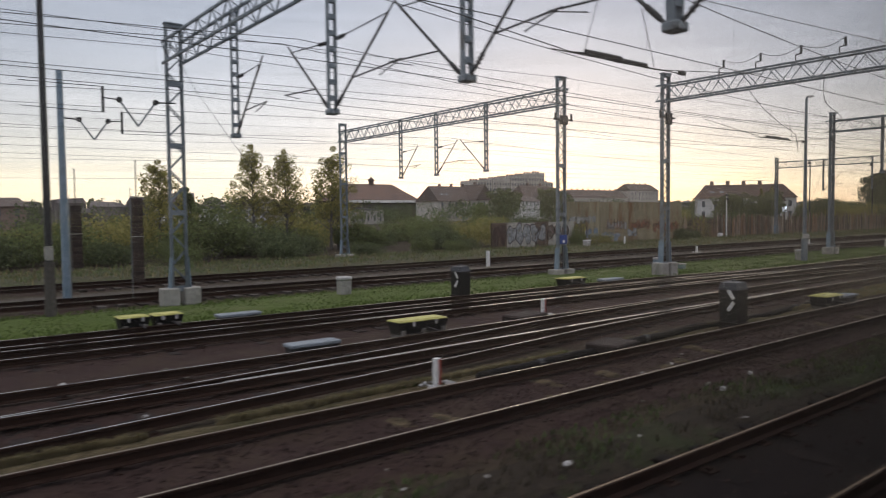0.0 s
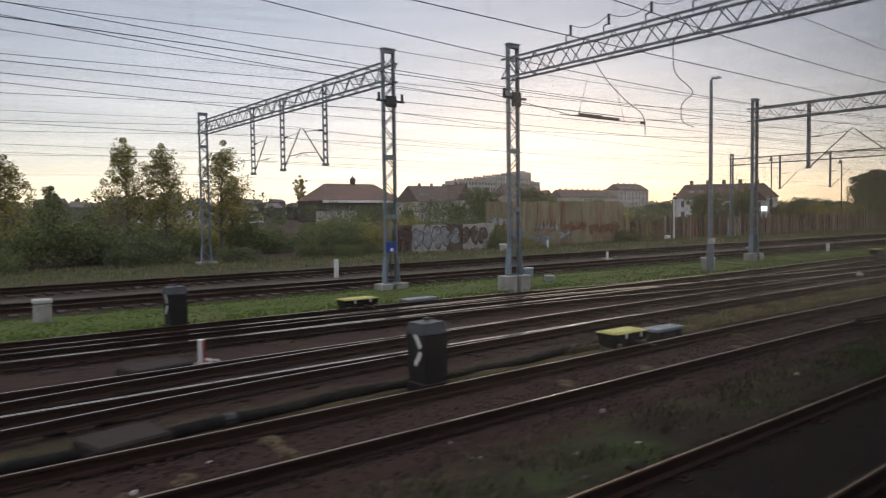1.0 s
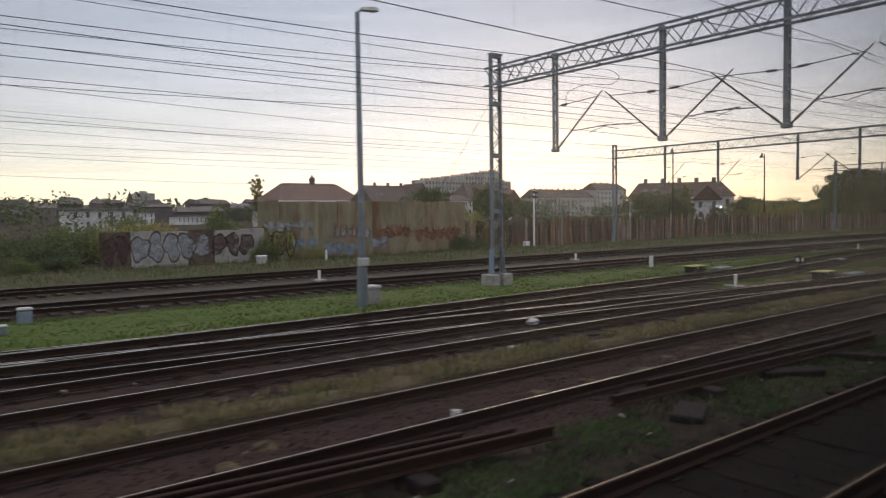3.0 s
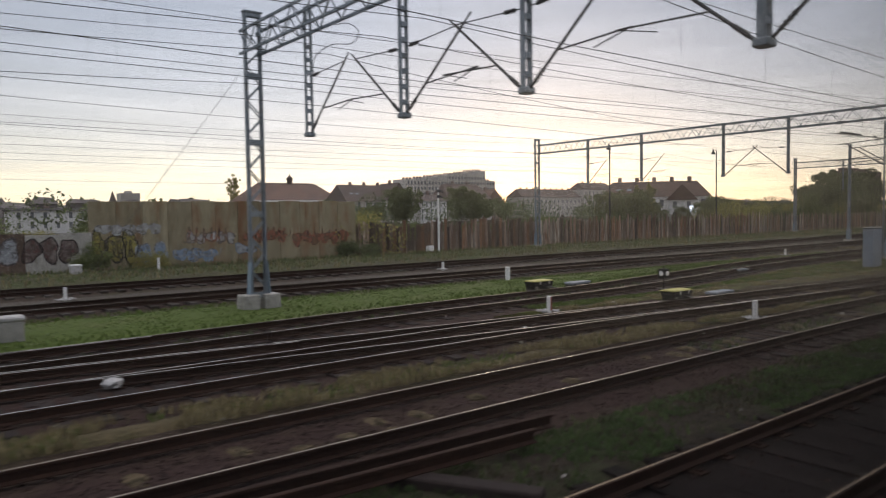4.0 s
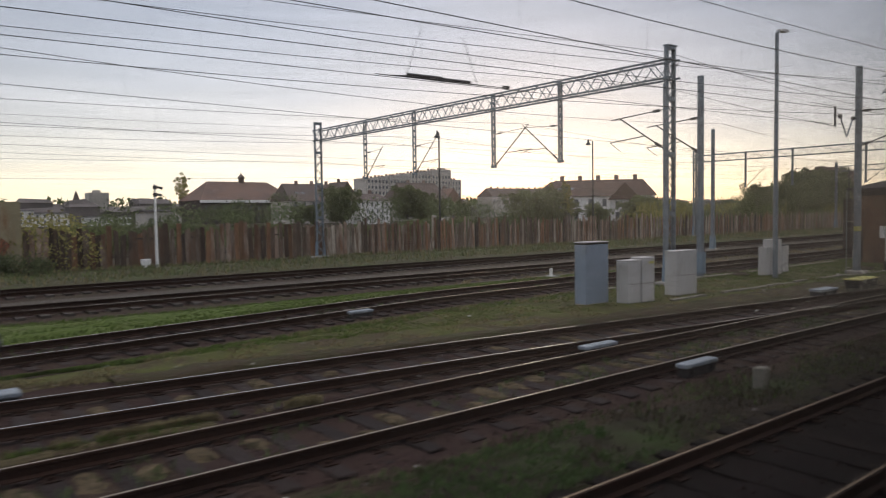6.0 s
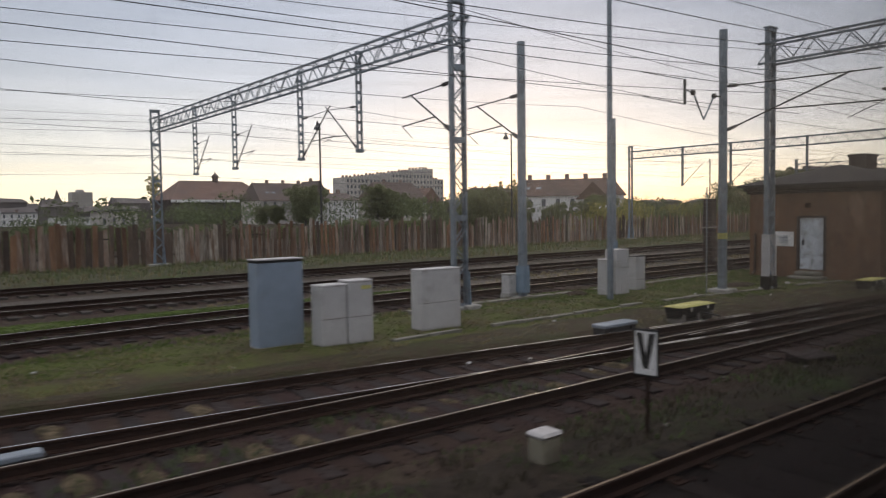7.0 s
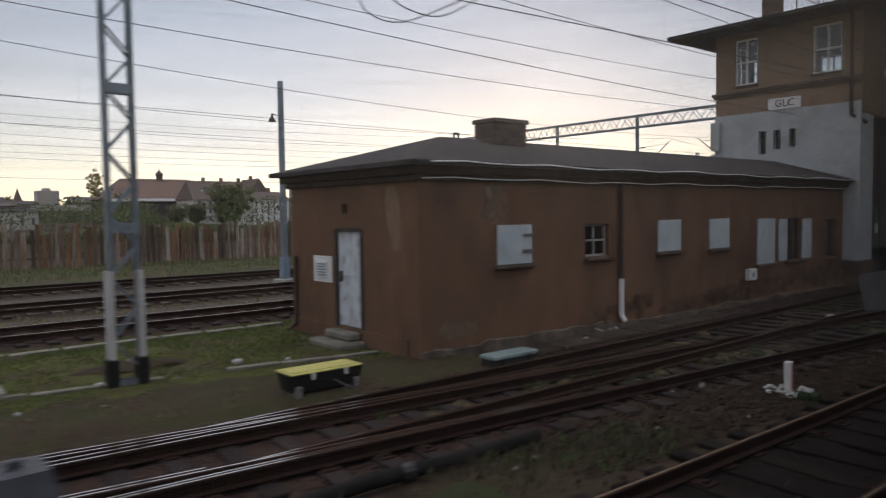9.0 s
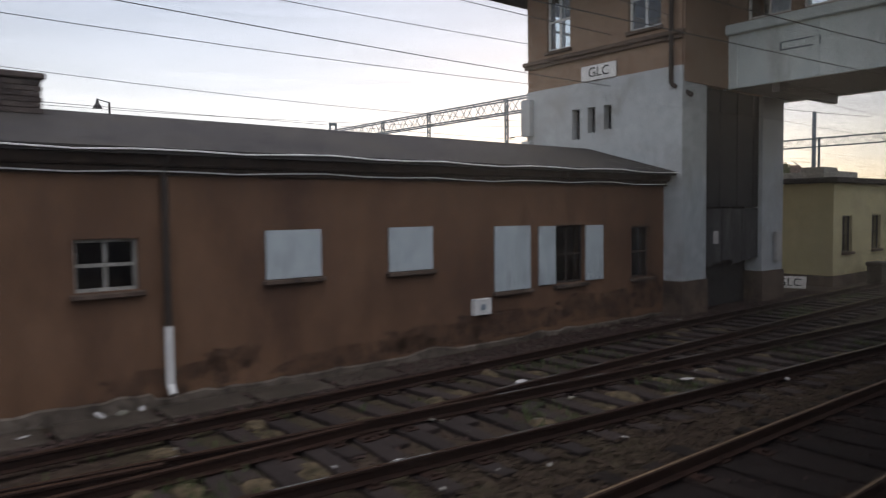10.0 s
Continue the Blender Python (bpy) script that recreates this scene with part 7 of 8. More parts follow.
# Two dark lamp units near the pole top, both facing along the line.
for z, w in ((4.32, 0.42), (3.92, 0.36)):
    Mesh().soft(-0.08, 0.12, -0.09, 0.09, z - 0.02, z + 0.2, 0.02).tube((0.1, 0, z + 0.12), (w, 0, z + 0.05), 0.05, 8, 0.09).put("horn_speaker", M_DARKSTEEL, sp, "dark lamp unit on the pole top")
Mesh().soft(-0.24, 0.24, -0.18, 0.18, -0.05, 0.42, 0.02).put("foot_box", M_WHITE, thing("cable_box", (69.1, 42.3, 0), "small white box in the grass at the fence", "cable box"))
bs = thing("blue_sign", (23.45, 21.95, 0), "small blue sign plate on the gantry column", "sign")
Mesh().soft(-0.22, 0.22, -0.03, 0.0, 1.35, 1.75, 0.01).box(-0.05, 0.08, -0.034, -0.03, 1.4, 1.52, 1).put("plate", [M_BLUESIGN, M_WHITE], bs)
Mesh().tube((0, 0.03, -0.1), (0, 0.03, 1.7), 0.025, 6).put("post", M_DARKSTEEL, bs)

# spare rails stacked on timbers, pipe in the ballast, slabs, kerbs and litter
def spare_rail(x0, y0, x1, y1, z, label="dark rusty spare rail lying beside the track"):
    """A loose length of rail with its foot, web and head."""
    a = math.atan2(y1 - y0, x1 - x0)
    n = (-math.sin(a), math.cos(a))
    k = len(RAIL_PROFILE)
    V = [(x + n[0] * u, y + n[1] * u, z + w) for x, y in ((x0, y0), (x1, y1)) for u, w in RAIL_PROFILE]
    F = [(j, (j + 1) % k, k + (j + 1) % k, k + j) for j in range(k)] + [tuple(range(k))[::-1], tuple(range(k, 2 * k))]
    g = Mesh()
    g.add(V, F)
    g.put("spare_rail", M_RAILSIDE, None, label, "rail", "stack of spare rails")


for x0, y0, x1, y1 in ((25.9, 7.02, 33.9, 6.32), (26.3, 7.25, 33.5, 6.55), (26.6, 7.46, 32.9, 6.80), (35.5, 6.72, 43.2, 6.42), (36.6, 6.98, 43.8, 6.72)):
    spare_rail(x0, y0, x1, y1, 0.075)
for x, y, a, w in ((27.35, 5.8, -69, 0.6), (28.0, 7.0, 84, 0.6), (32.0, 6.65, 86, 0.55), (37.5, 6.75, 82, 0.5), (41.8, 6.0, -60, 0.8)):
    Mesh().soft(-w, w, -0.12, 0.12, -0.1, 0.078, 0.02).put("old_sleeper", M_SLEEPER, None, "old dark timber sleeper lying in the weeds", "sleeper", "old sleepers", at=pose(x, y, 0, 0, 0, a))
for x, y, w, d, a in ((36.2, 6.0, 0.35, 0.2, 25), (39.6, 6.3, 0.5, 0.16, -40), (80.15, 6.35, 0.34, 0.26, -22), (83.5, 5.5, 0.3, 0.12, 30), (83.9, 5.3, 0.22, 0.1, -35)):
    Mesh().soft(-w, w, -d, d, -0.1, 0.07, 0.02).put("timber_offcut", M_SLEEPER, None, "blackened timber offcut in the weeds", "timber", "timber offcuts", at=pose(x, y, 0, 3, -2, a))
for pts in ([(7.5, 8.9), (12, 9.4), (15.4, 9.6), (19.6, 9.75), (21.9, 10.3)], [(83, 5.6), (87.7, 6.0), (92, 6.1), (94, 6.0)]):
    c = curve_y(pts)
    duct = thing("cable_duct", (pts[0][0], pts[0][1], 0), "dark rubber cable hose with couplings lying half-buried along the ballast", "cable", "cable hoses")
    run = [(x, float(c(x)), 0.02 + 0.02 * math.sin(x) + 0.012 * math.sin(2.7 * x)) for x in np.arange(pts[0][0], pts[-1][0], 0.5)]
    Mesh().line(run, 0.08, 9).put("hose", M_RUBBER, duct, smooth=True)
    for p, q in zip(run[3::7], run[4::7]):
        d = Vector(q) - Vector(p)
        Mesh().tube(p, Vector(p) + d * 0.3, 0.095, 10).put("coupling", M_DARKSTEEL, duct, "steel hose coupling")
    settle(duct)
for x, y, w in ((12.7, 13.2, 1.1), (11.2, 9.2, 0.9), (86.55, 5.35, 0.6)):
    Mesh().soft(-w / 2, w / 2, -0.35, 0.35, -0.1, 0.16, 0.03).put("cable_pit", M_SLEEPER, None, "dark timber cable pit cover beside the track", "pit cover", "pit covers", at=pose(x, y, 0, 0, 0, 12))
kerb_line = curve_y([(72, 12.9), (80, 13.0), (84, 12.95), (88, 12.65), (93, 12.0), (95, 11.7)])
r = random.Random(5)
for k, x in enumerate(np.arange(76, 94.8, 0.98)):
    s = math.degrees(float(kerb_line(x + 0.5) - kerb_line(x - 0.5)))
    if r.random() < 0.85:
        Mesh().soft(-0.47, 0.47, -0.07, 0.07, -0.12, 0.05 + r.uniform(-0.02, 0.02), 0.012).put("kerb_stone", M_KERB, None, "worn pale concrete kerb stone in the grass", "kerb", "kerb stones", "structure", at=pose(x, float(kerb_line(x)), 0, r.uniform(-3, 3), 0, s + r.uniform(-2, 2)))
for x in np.arange(74, 96, 1.0):
    if r.random() < 0.7:
        Mesh().soft(-0.46, 0.46, -0.13, 0.13, -0.1, 0.03, 0.012).put("duct_slab", M_KERB, None, "worn concrete cable duct slab in the grass", "duct slab", "duct slabs", "structure", at=pose(x, 16.5 + 0.02 * x * 0 + r.uniform(-0.05, 0.05), 0, 0, 0, r.uniform(-3, 3)))
litter = []
for k in range(150):
    x = r.uniform(2, 112)
    band = r.choice(["near", "near", "second", "third", "cab"])
    y = {"near": lambda: float(NR(x)) + r.uniform(1.3, 2.8), "second": lambda: float(SE(x)) + r.uniform(-1.6, 1.8), "third": lambda: float(TH(x)) + r.uniform(-1.5, 1.5), "cab": lambda: float(F5(x)) - r.uniform(2.2, 6)}[band]()
    if x > 95 and y > 9.6:
        continue
    s = r.choice([0.02, 0.025, 0.03, 0.045]) * r.uniform(0.8, 1.3)
    g = Mesh().lathe((0, 0, 0), [(s * 0.7, -0.01), (s * r.uniform(0.9, 1.3), s * 0.2), (s * 0.6, s * r.uniform(0.4, 0.8)), (s * 0.1, s * 0.7)], 6)
    g.put("litter", r.choice([M_RAG, M_CONC, M_KERB, M_KERB]), None, "scrap of pale litter among the ballast", "litter", "litter", at=pose(x, y, 0.01, r.uniform(-30, 30), r.uniform(-30, 30), r.uniform(0, 360)))
for x, y, s in ((29.2, 7.6, 0.09), (29.7, 7.65, 0.06), (33.8, 8.0, 0.08), (9.9, 6.0, 0.05), (11.2, 6.3, 0.045), (105.5, 7.5, 0.12), (40.25, 12.95, 0.16), (37.6, 10.9, 0.07), (84.3, 11.3, 0.05), (84.1, 10.8, 0.04), (85.6, 11.9, 0.05), (87.4, 13.1, 0.06), (90.2, 12.4, 0.07), (92.6, 12.6, 0.09), (93.4, 12.2, 0.05), (88.9, 11.4, 0.04), (80.0, 12.4, 0.05), (91.2, 14.2, 0.05)):
    g = Mesh()
    rr = np.random.default_rng(int(x * 10))
    n = 9
    g.lathe((0, 0, 0), [(s * 0.8, -0.02), (s, s * 0.3), (s * 0.75, s * 0.65), (s * 0.25, s * 0.8)], n)
    g.v = [(a + rr.uniform(-1, 1) * s * 0.22, b + rr.uniform(-1, 1) * s * 0.22, c + rr.uniform(-1, 1) * s * 0.12) for a, b, c in g.v]
    g.put("plastic_bag", M_RAG, None, "crumpled white plastic bag beside the rail", "litter", "litter", at=pose(x, y, 0.02))
gb = thing("station_code_board", (121.72, 10.76, 0.03), "white station code board leaning on the ground", "sign", turn=-71)
Mesh().soft(-0.5, 0.5, -0.02, 0.02, 0.0, 0.42, 0.01, m=pose(0, 0, 0, -25, 0, 0)).put("board", M_WHITE, gb)
lettering(gb, "GLC", 0.38, pose(0, -0.022, 0.0, -25, 0, 0) @ pose(0, -0.003, 0.2, 90, 0, 0), M_BLACK)
small_box(126.5, 9.7, 0.9, 0.5, 0.7, M_WOODDARK, M_WOODDARK, "dark wooden crate by the yellow building")

for k, (x, y, s) in enumerate(((100.44, 10.2, 0.07), (100.72, 10.25, 0.05), (100.18, 10.28, 0.06), (111.6, 9.7, 0.07), (113.2, 9.6, 0.06), (107.79, 6.08, 0.08), (105.57, 6.58, 0.05), (99.2, 9.9, 0.04), (102.07, 6.08, 0.05), (103.4, 7.1, 0.04), (109.4, 9.2, 0.05), (96.8, 6.9, 0.04))):
    g = Mesh().lathe((0, 0, 0), [(s * 0.8, -0.01), (s * 1.2, s * 0.1), (s * 0.7, s * 0.22), (s * 0.15, s * 0.26)], 6)
    g.v = [(a * (1 + 0.5 * (k % 3)), b * (1 - 0.2 * (k % 2)) + 0.3 * a * (k % 2), c) for a, b, c in g.v]
    g.put("litter", M_RAG if k % 3 else M_KERB, None, "scrap of pale rubbish at the foot of the building", "litter", "litter", at=pose(x, y, 0.01, 12, -9, 47 * k))
def section_insulator(x, y, z, turn, wire):
    """Twin runners round a rod insulator, spliced into a contact wire at height wire."""
    t = thing("section_insulator", (x, y, z), "dark section insulator with twin runners in a contact wire", "insulator", "insulators in the wires", turn=turn)
    for u, a, b in ((-0.045, -1.0, 0.05), (0.045, -0.1, 0.85)):
        Mesh().line([(a - 0.25, 0, 0.0), (a, u, 0.01), (b, u, 0.01), (b + 0.25, 0, 0.0)], 0.014, 5).put("runner", M_DARKSTEEL, t)
        Mesh().tube((a + 0.1, u, 0.05), (b - 0.1, u, 0.05), 0.030, 8).tube((a + 0.1, u, -0.01), (a + 0.1, u, 0.07), 0.018, 5).tube((b - 0.1, u, -0.01), (b - 0.1, u, 0.07), 0.018, 5).put("insulator", M_INSUL, t, "dark rod insulator")
    Mesh().tube((-1.6, 0, 0), (1.7, 0, 0), 0.010, 5).soft(1.62, 1.8, -0.03, 0.03, -0.02, 0.05, 0.01).put("splice_rod", M_WIRE, t)
    for e in (-1, 1):
        Mesh().tube((e * 0.9, 0, 0.02), (e * 0.54, 0, 0.95), 0.006, 4).put("hanger_wire", M_WIRE, t)
        if wire - z > 0.1:
            Mesh().tube((e * 1.1, 0, 0), (e * 4.5, 0, wire - z), 0.008, 4).put("splice_wire", M_WIRE, t)


section_insulator(66.4, 12.38, 5.48, -4.6, 5.45)
section_insulator(23.5, 12.27, 5.08, 1.0, 5.43)
section_insulator(9.35, 7.5, 5.12, 1.2, 5.43)


def soil_heap(x, y, w, d, h, seed):
    """A low uneven heap of dark earth."""
    r = random.Random(seed)
    g, n = Mesh(), 18
    V, F = [(0, 0, h)], []
    for k, (f, z) in enumerate(((0.35, 0.85), (0.7, 0.45), (1.0, -0.1 / h))):
        for i in range(n):
            a = 2 * math.pi * i / n
            q = f * r.uniform(0.82, 1.15)
            V.append((w * q * math.cos(a), d * q * math.sin(a), h * z * r.uniform(0.75, 1.2)))
    F += [(0, 1 + i, 1 + (i + 1) % n) for i in range(n)]
    for k in range(2):
        F += [(1 + k * n + i, 1 + (k + 1) * n + i, 1 + (k + 1) * n + (i + 1) % n, 1 + k * n + (i + 1) % n) for i in range(n)]
    g.add(V, F)
    g.put("soil_heap", M_DIRT, None, "low heap of dark earth on the worn grass", "soil", "", "structure", at=pose(x, y, -0.01))


for k, (x, y, w, d, h) in enumerate(((86.2, 16.9, 0.7, 0.4, 0.13), (91.0, 13.6, 1.3, 0.6, 0.12), (85.0, 15.9, 0.5, 0.5, 0.14), (88.3, 15.7, 0.5, 0.3, 0.07))):
    soil_heap(x, y, w, d, h, 40 + k)
# ---- fence, wall, trees and town ----
rf = random.Random(11)
FENCE_MATS = [M_RUST, M_RUST,
              material("fence_pale", (0.17, 0.142, 0.108), (0.42, 0.37, 0.30), 5, 0.85, stretch=(1.8, 1, 0.3), grime=(0.11, 0.066, 0.038), grime_scale=2.0, grime_at=0.50, vary=0.35),
              material("fence_dark", (0.04, 0.029, 0.022), (0.125, 0.09, 0.064), 4, 0.85, stretch=(1.4, 1, 0.3), grime=(0.09, 0.048, 0.026), grime_scale=1.5, grime_at=0.54, vary=0.45),
              material("fence_rust", (0.125, 0.066, 0.034), (0.24, 0.135, 0.072), 4, 0.85, stretch=(1.4, 1, 0.3), grime=(0.10, 0.05, 0.028), grime_scale=1.5, grime_at=0.52, vary=0.35)]
fence = thing("fence", (63.3, 43.2, 0), "tall fence of uneven rusty and weathered planks", "fence", kind="structure")
plank_shapes = []
for k in range(7):
    w, h = 0.13 + 0.012 * (k % 3), 2.15 + 0.2 * math.sin(k * 2.1)
    cut = 0.06 * ((k % 3) - 1)
    g = Mesh().add([(-w, -0.015, -0.1), (w, -0.015, -0.1), (w, 0.015, -0.1), (-w, 0.015, -0.1), (-w * 0.98, -0.012, h - cut), (w * 0.98, -0.012, h + cut), (w * 0.98, 0.012, h + cut), (-w * 0.98, 0.012, h - cut)],
                   [(3, 2, 1, 0), (4, 5, 6, 7), (0, 1, 5, 4), (1, 2, 6, 5), (2, 3, 7, 6), (3, 0, 4, 7)])
    me = bpy.data.meshes.new("plank")
    me.from_pydata([tuple(p) for p in g.v], [], g.f)
    plank_shapes.append(me)
plank_meshes = {}
state, x = 0, 63.4
joined = {i: Mesh() for i in range(len(FENCE_MATS))}
count = 0
while x < 230:
    if rf.random() < 0.3:
        state = rf.randrange(len(FENCE_MATS))
    mi = state if rf.random() < 0.45 else rf.randrange(len(FENCE_MATS))
    if mi == 2 and x < 80 and rf.random() < 0.7:
        mi = 3
    k = rf.randrange(7)
    m = pose(x, 43.2 + rf.uniform(-0.03, 0.03), rf.uniform(-0.22, 0.14), rf.uniform(-1.5, 1.5), rf.uniform(-1.6, 1.6), rf.uniform(-3, 3))
    if count < 300:
        if (k, mi) not in plank_meshes:
            me = plank_shapes[k].copy()
            me.materials.append(FENCE_MATS[mi])
            plank_meshes[k, mi] = me
        o = new("plank", plank_meshes[k, mi])
        o.parent = fence
        o.matrix_parent_inverse = fence.matrix_basis.inverted()
        o.matrix_basis = m @ Matrix.Diagonal((0.74 if x > 84 else 1.0, 1.0, 1.0 + (rf.uniform(-0.05, 0.06) if x > 84 else 0.0), 1.0))
    else:
        joined[mi].box(-0.1, 0.1, -0.015, 0.015, -0.1, 2.15, 0, m)
    count += 1
    x += 0.28 + rf.uniform(-0.015, 0.03) + (0.12 if rf.random() < 0.04 else 0)
for mi, g in joined.items():
    if g.v:
        g.put("far_planks", FENCE_MATS[mi], fence, "far stretch of planks", kind="stuff").matrix_parent_inverse = fence.matrix_basis.inverted()
for z in (0.5, 1.5):
    Mesh().box(63.3, 230, 43.24, 43.3, z, z + 0.08).put("fence_rail", M_WOODDARK, fence).matrix_parent_inverse = fence.matrix_basis.inverted()
for x in np.arange(63.5, 230, 2.6):
    Mesh().box(x, x + 0.1, 43.3, 43.4, -0.2, 1.9).put("fence_post", M_WOODDARK, fence).matrix_parent_inverse = fence.matrix_basis.inverted()

tall_wall = thing("concrete_wall", (54.8, 43.0, 0), "tall stained ochre concrete panel wall with graffiti", "wall", kind="structure")
for k in range(12):
    x0 = 46.4 + k * 1.4
    Mesh().soft(x0 + 0.008, x0 + 1.392, 42.95 + 0.012 * (k % 2), 43.15, -0.2, 3.68 + 0.03 * math.sin(k * 3.3), 0.012).put("panel", M_WALLPANEL, tall_wall)
low_wall = thing("graffiti_wall", (41.6, 42.2, 0), "low grey wall covered in silver and black graffiti", "wall", kind="structure")
for k in range(6):
    x0 = 37.0 + k * 1.56
    Mesh().soft(x0 + 0.006, x0 + 1.554, 42.1, 42.3, -0.2, 1.98 + 0.04 * math.sin(k * 2.7), 0.012).put("panel", M_CONC if k % 3 else M_PLINTH, low_wall)


def scrawl(parent, x0, x1, z0, z1, y, mat, seed, n=5, width=0.09, name="spray_mark"):
    """A sprayed squiggle: a flat ribbon of loops, 4 mm proud of the wall."""
    r = random.Random(seed)
    cx, pts = x0, []
    a = r.uniform(0, 6)
    steps = n * 9
    for i in range(steps + 1):
        t = i / steps
        a += 6.28 / 9
        pts.append((x0 + (x1 - x0) * t + 0.16 * math.cos(a) * r.uniform(0.6, 1.2), (z0 + z1) / 2 + (z1 - z0) / 2 * math.sin(a * r.uniform(0.96, 1.04)) * r.uniform(0.75, 1.0)))
    g = Mesh()
    for (xa, za), (xb, zb) in zip(pts[:-1], pts[1:]):
        dx, dz = xb - xa, zb - za
        L = math.hypot(dx, dz) or 1
        nx, nz = -dz / L * width / 2, dx / L * width / 2
        g.add([(xa + nx, y, za + nz), (xb + nx, y, zb + nz), (xb - nx, y, zb - nz), (xa - nx, y, za - nz)], [(0, 1, 2, 3)])
    return g.put(name, mat, parent, "sprayed graffiti squiggle")


def bubble_letters(parent, x0, x1, z0, z1, y, n, fill, line, seed):
    """A row of plump sprayed shapes with outlines, no readable letters."""
    r = random.Random(seed)
    w = (x1 - x0) / n
    fills, rims = Mesh(), Mesh()
    for k in range(n):
        cx, cz = x0 + (k + 0.5) * w, (z0 + z1) / 2 + r.uniform(-0.08, 0.08)
        ph = [r.uniform(0, 6.28) for _ in range(3)]
        ring = []
        for i in range(22):
            a = 6.2832 * i / 22
            q = 1 + 0.16 * math.sin(2 * a + ph[0]) + 0.14 * math.sin(3 * a + ph[1]) + 0.08 * math.sin(5 * a + ph[2])
            ring.append((cx + math.cos(a) * w * 0.55 * q, cz + math.sin(a) * (z1 - z0) * 0.5 * q))
        yy = y - 0.0015 * (k % 2)
        fills.add([(cx, yy, cz)] + [(p, yy, q) for p, q in ring], [(0, i + 1, (i + 1) % 22 + 1) for i in range(22)])
        inner = [(cx + (p - cx) * 0.86, cz + (q - cz) * 0.86) for p, q in ring]
        rims.add([(p, yy - 0.003, q) for p, q in ring] + [(p, yy - 0.003, q) for p, q in inner], [(i, (i + 1) % 22, 22 + (i + 1) % 22, 22 + i) for i in range(22)])
    fills.put("spray_fill", fill, parent, "sprayed colour fill")
    rims.put("spray_outline", line, parent, "sprayed outline")


SILVER, REDS, BLUES, BLACKS, OLIVE, WHITES, MAROON = M_PAINT
for k, (x0, x1, z0, z1, n, a, b) in enumerate(((37.1, 38.5, 0.3, 1.7, 2, MAROON, BLACKS), (38.6, 42.9, 0.25, 1.85, 5, SILVER, MAROON), (43.1, 45.6, 0.5, 1.75, 3, MAROON, BLACKS))):
    bubble_letters(low_wall, x0, x1, z0, z1, 42.094, n, a, b, 40 + k)
for k, (x0, x1, z0, z1, n, a, b) in enumerate(((46.5, 48.9, 0.2, 2.0, 3, OLIVE, BLACKS), (48.8, 50.6, 0.2, 1.3, 2, BLUES, SILVER), (50.9, 53.4, 0.15, 0.9, 3, BLUES, BLUES), (46.8, 50.2, 1.9, 2.45, 5, WHITES, SILVER),
                                               (51.6, 54.6, 1.2, 1.9, 5, WHITES, REDS), (55.2, 58.0, 1.1, 1.8, 4, REDS, REDS), (54.6, 56.0, 0.5, 1.2, 2, SILVER, BLUES), (58.4, 62.6, 0.9, 1.7, 6, REDS, REDS))):
    bubble_letters(tall_wall, x0, x1, z0, z1, 42.944 - 0.001 * k, n, a, b, 60 + k)
for k, (x0, x1, z0, z1, c, w) in enumerate(((47.0, 48.8, 0.4, 1.7, 3, 0.06), (51.5, 54.2, 1.2, 2.2, 1, 0.07), (56.0, 58.2, 1.3, 2.1, 1, 0.07), (59.2, 62.4, 1.3, 1.9, 1, 0.06), (50.4, 53.6, 0.4, 0.9, 5, 0.06))):
    scrawl(tall_wall, x0, x1, z0, z1, 42.930 - 0.001 * k, M_PAINT[c], 160 + k, 6, w)
settle(tall_wall)
settle(low_wall)


def leaves(r, centres, radii, count, size, squash=0.9):
    """Small leaf quads scattered through soft balls round the given centres."""
    n = len(centres)
    i = r.integers(0, n, count)
    d = r.normal(size=(count, 3))
    d /= np.linalg.norm(d, axis=1)[:, None]
    p = centres[i] + d * (radii[i] * r.uniform(0.35, 1.0, count) ** 0.6)[:, None] * np.array([1, 1, squash])
    a, b = r.normal(size=(count, 3)), r.normal(size=(count, 3))
    a /= np.linalg.norm(a, axis=1)[:, None]
    b -= a * (a * b).sum(1)[:, None]
    b /= np.linalg.norm(b, axis=1)[:, None]
    s = (size * r.uniform(0.6, 1.4, count))[:, None]
    v = np.stack([p - a * s, p + b * s * 0.6, p + a * s, p - b * s * 0.6], 1).reshape(-1, 3)
    return v, np.arange(count * 4).reshape(-1, 4)


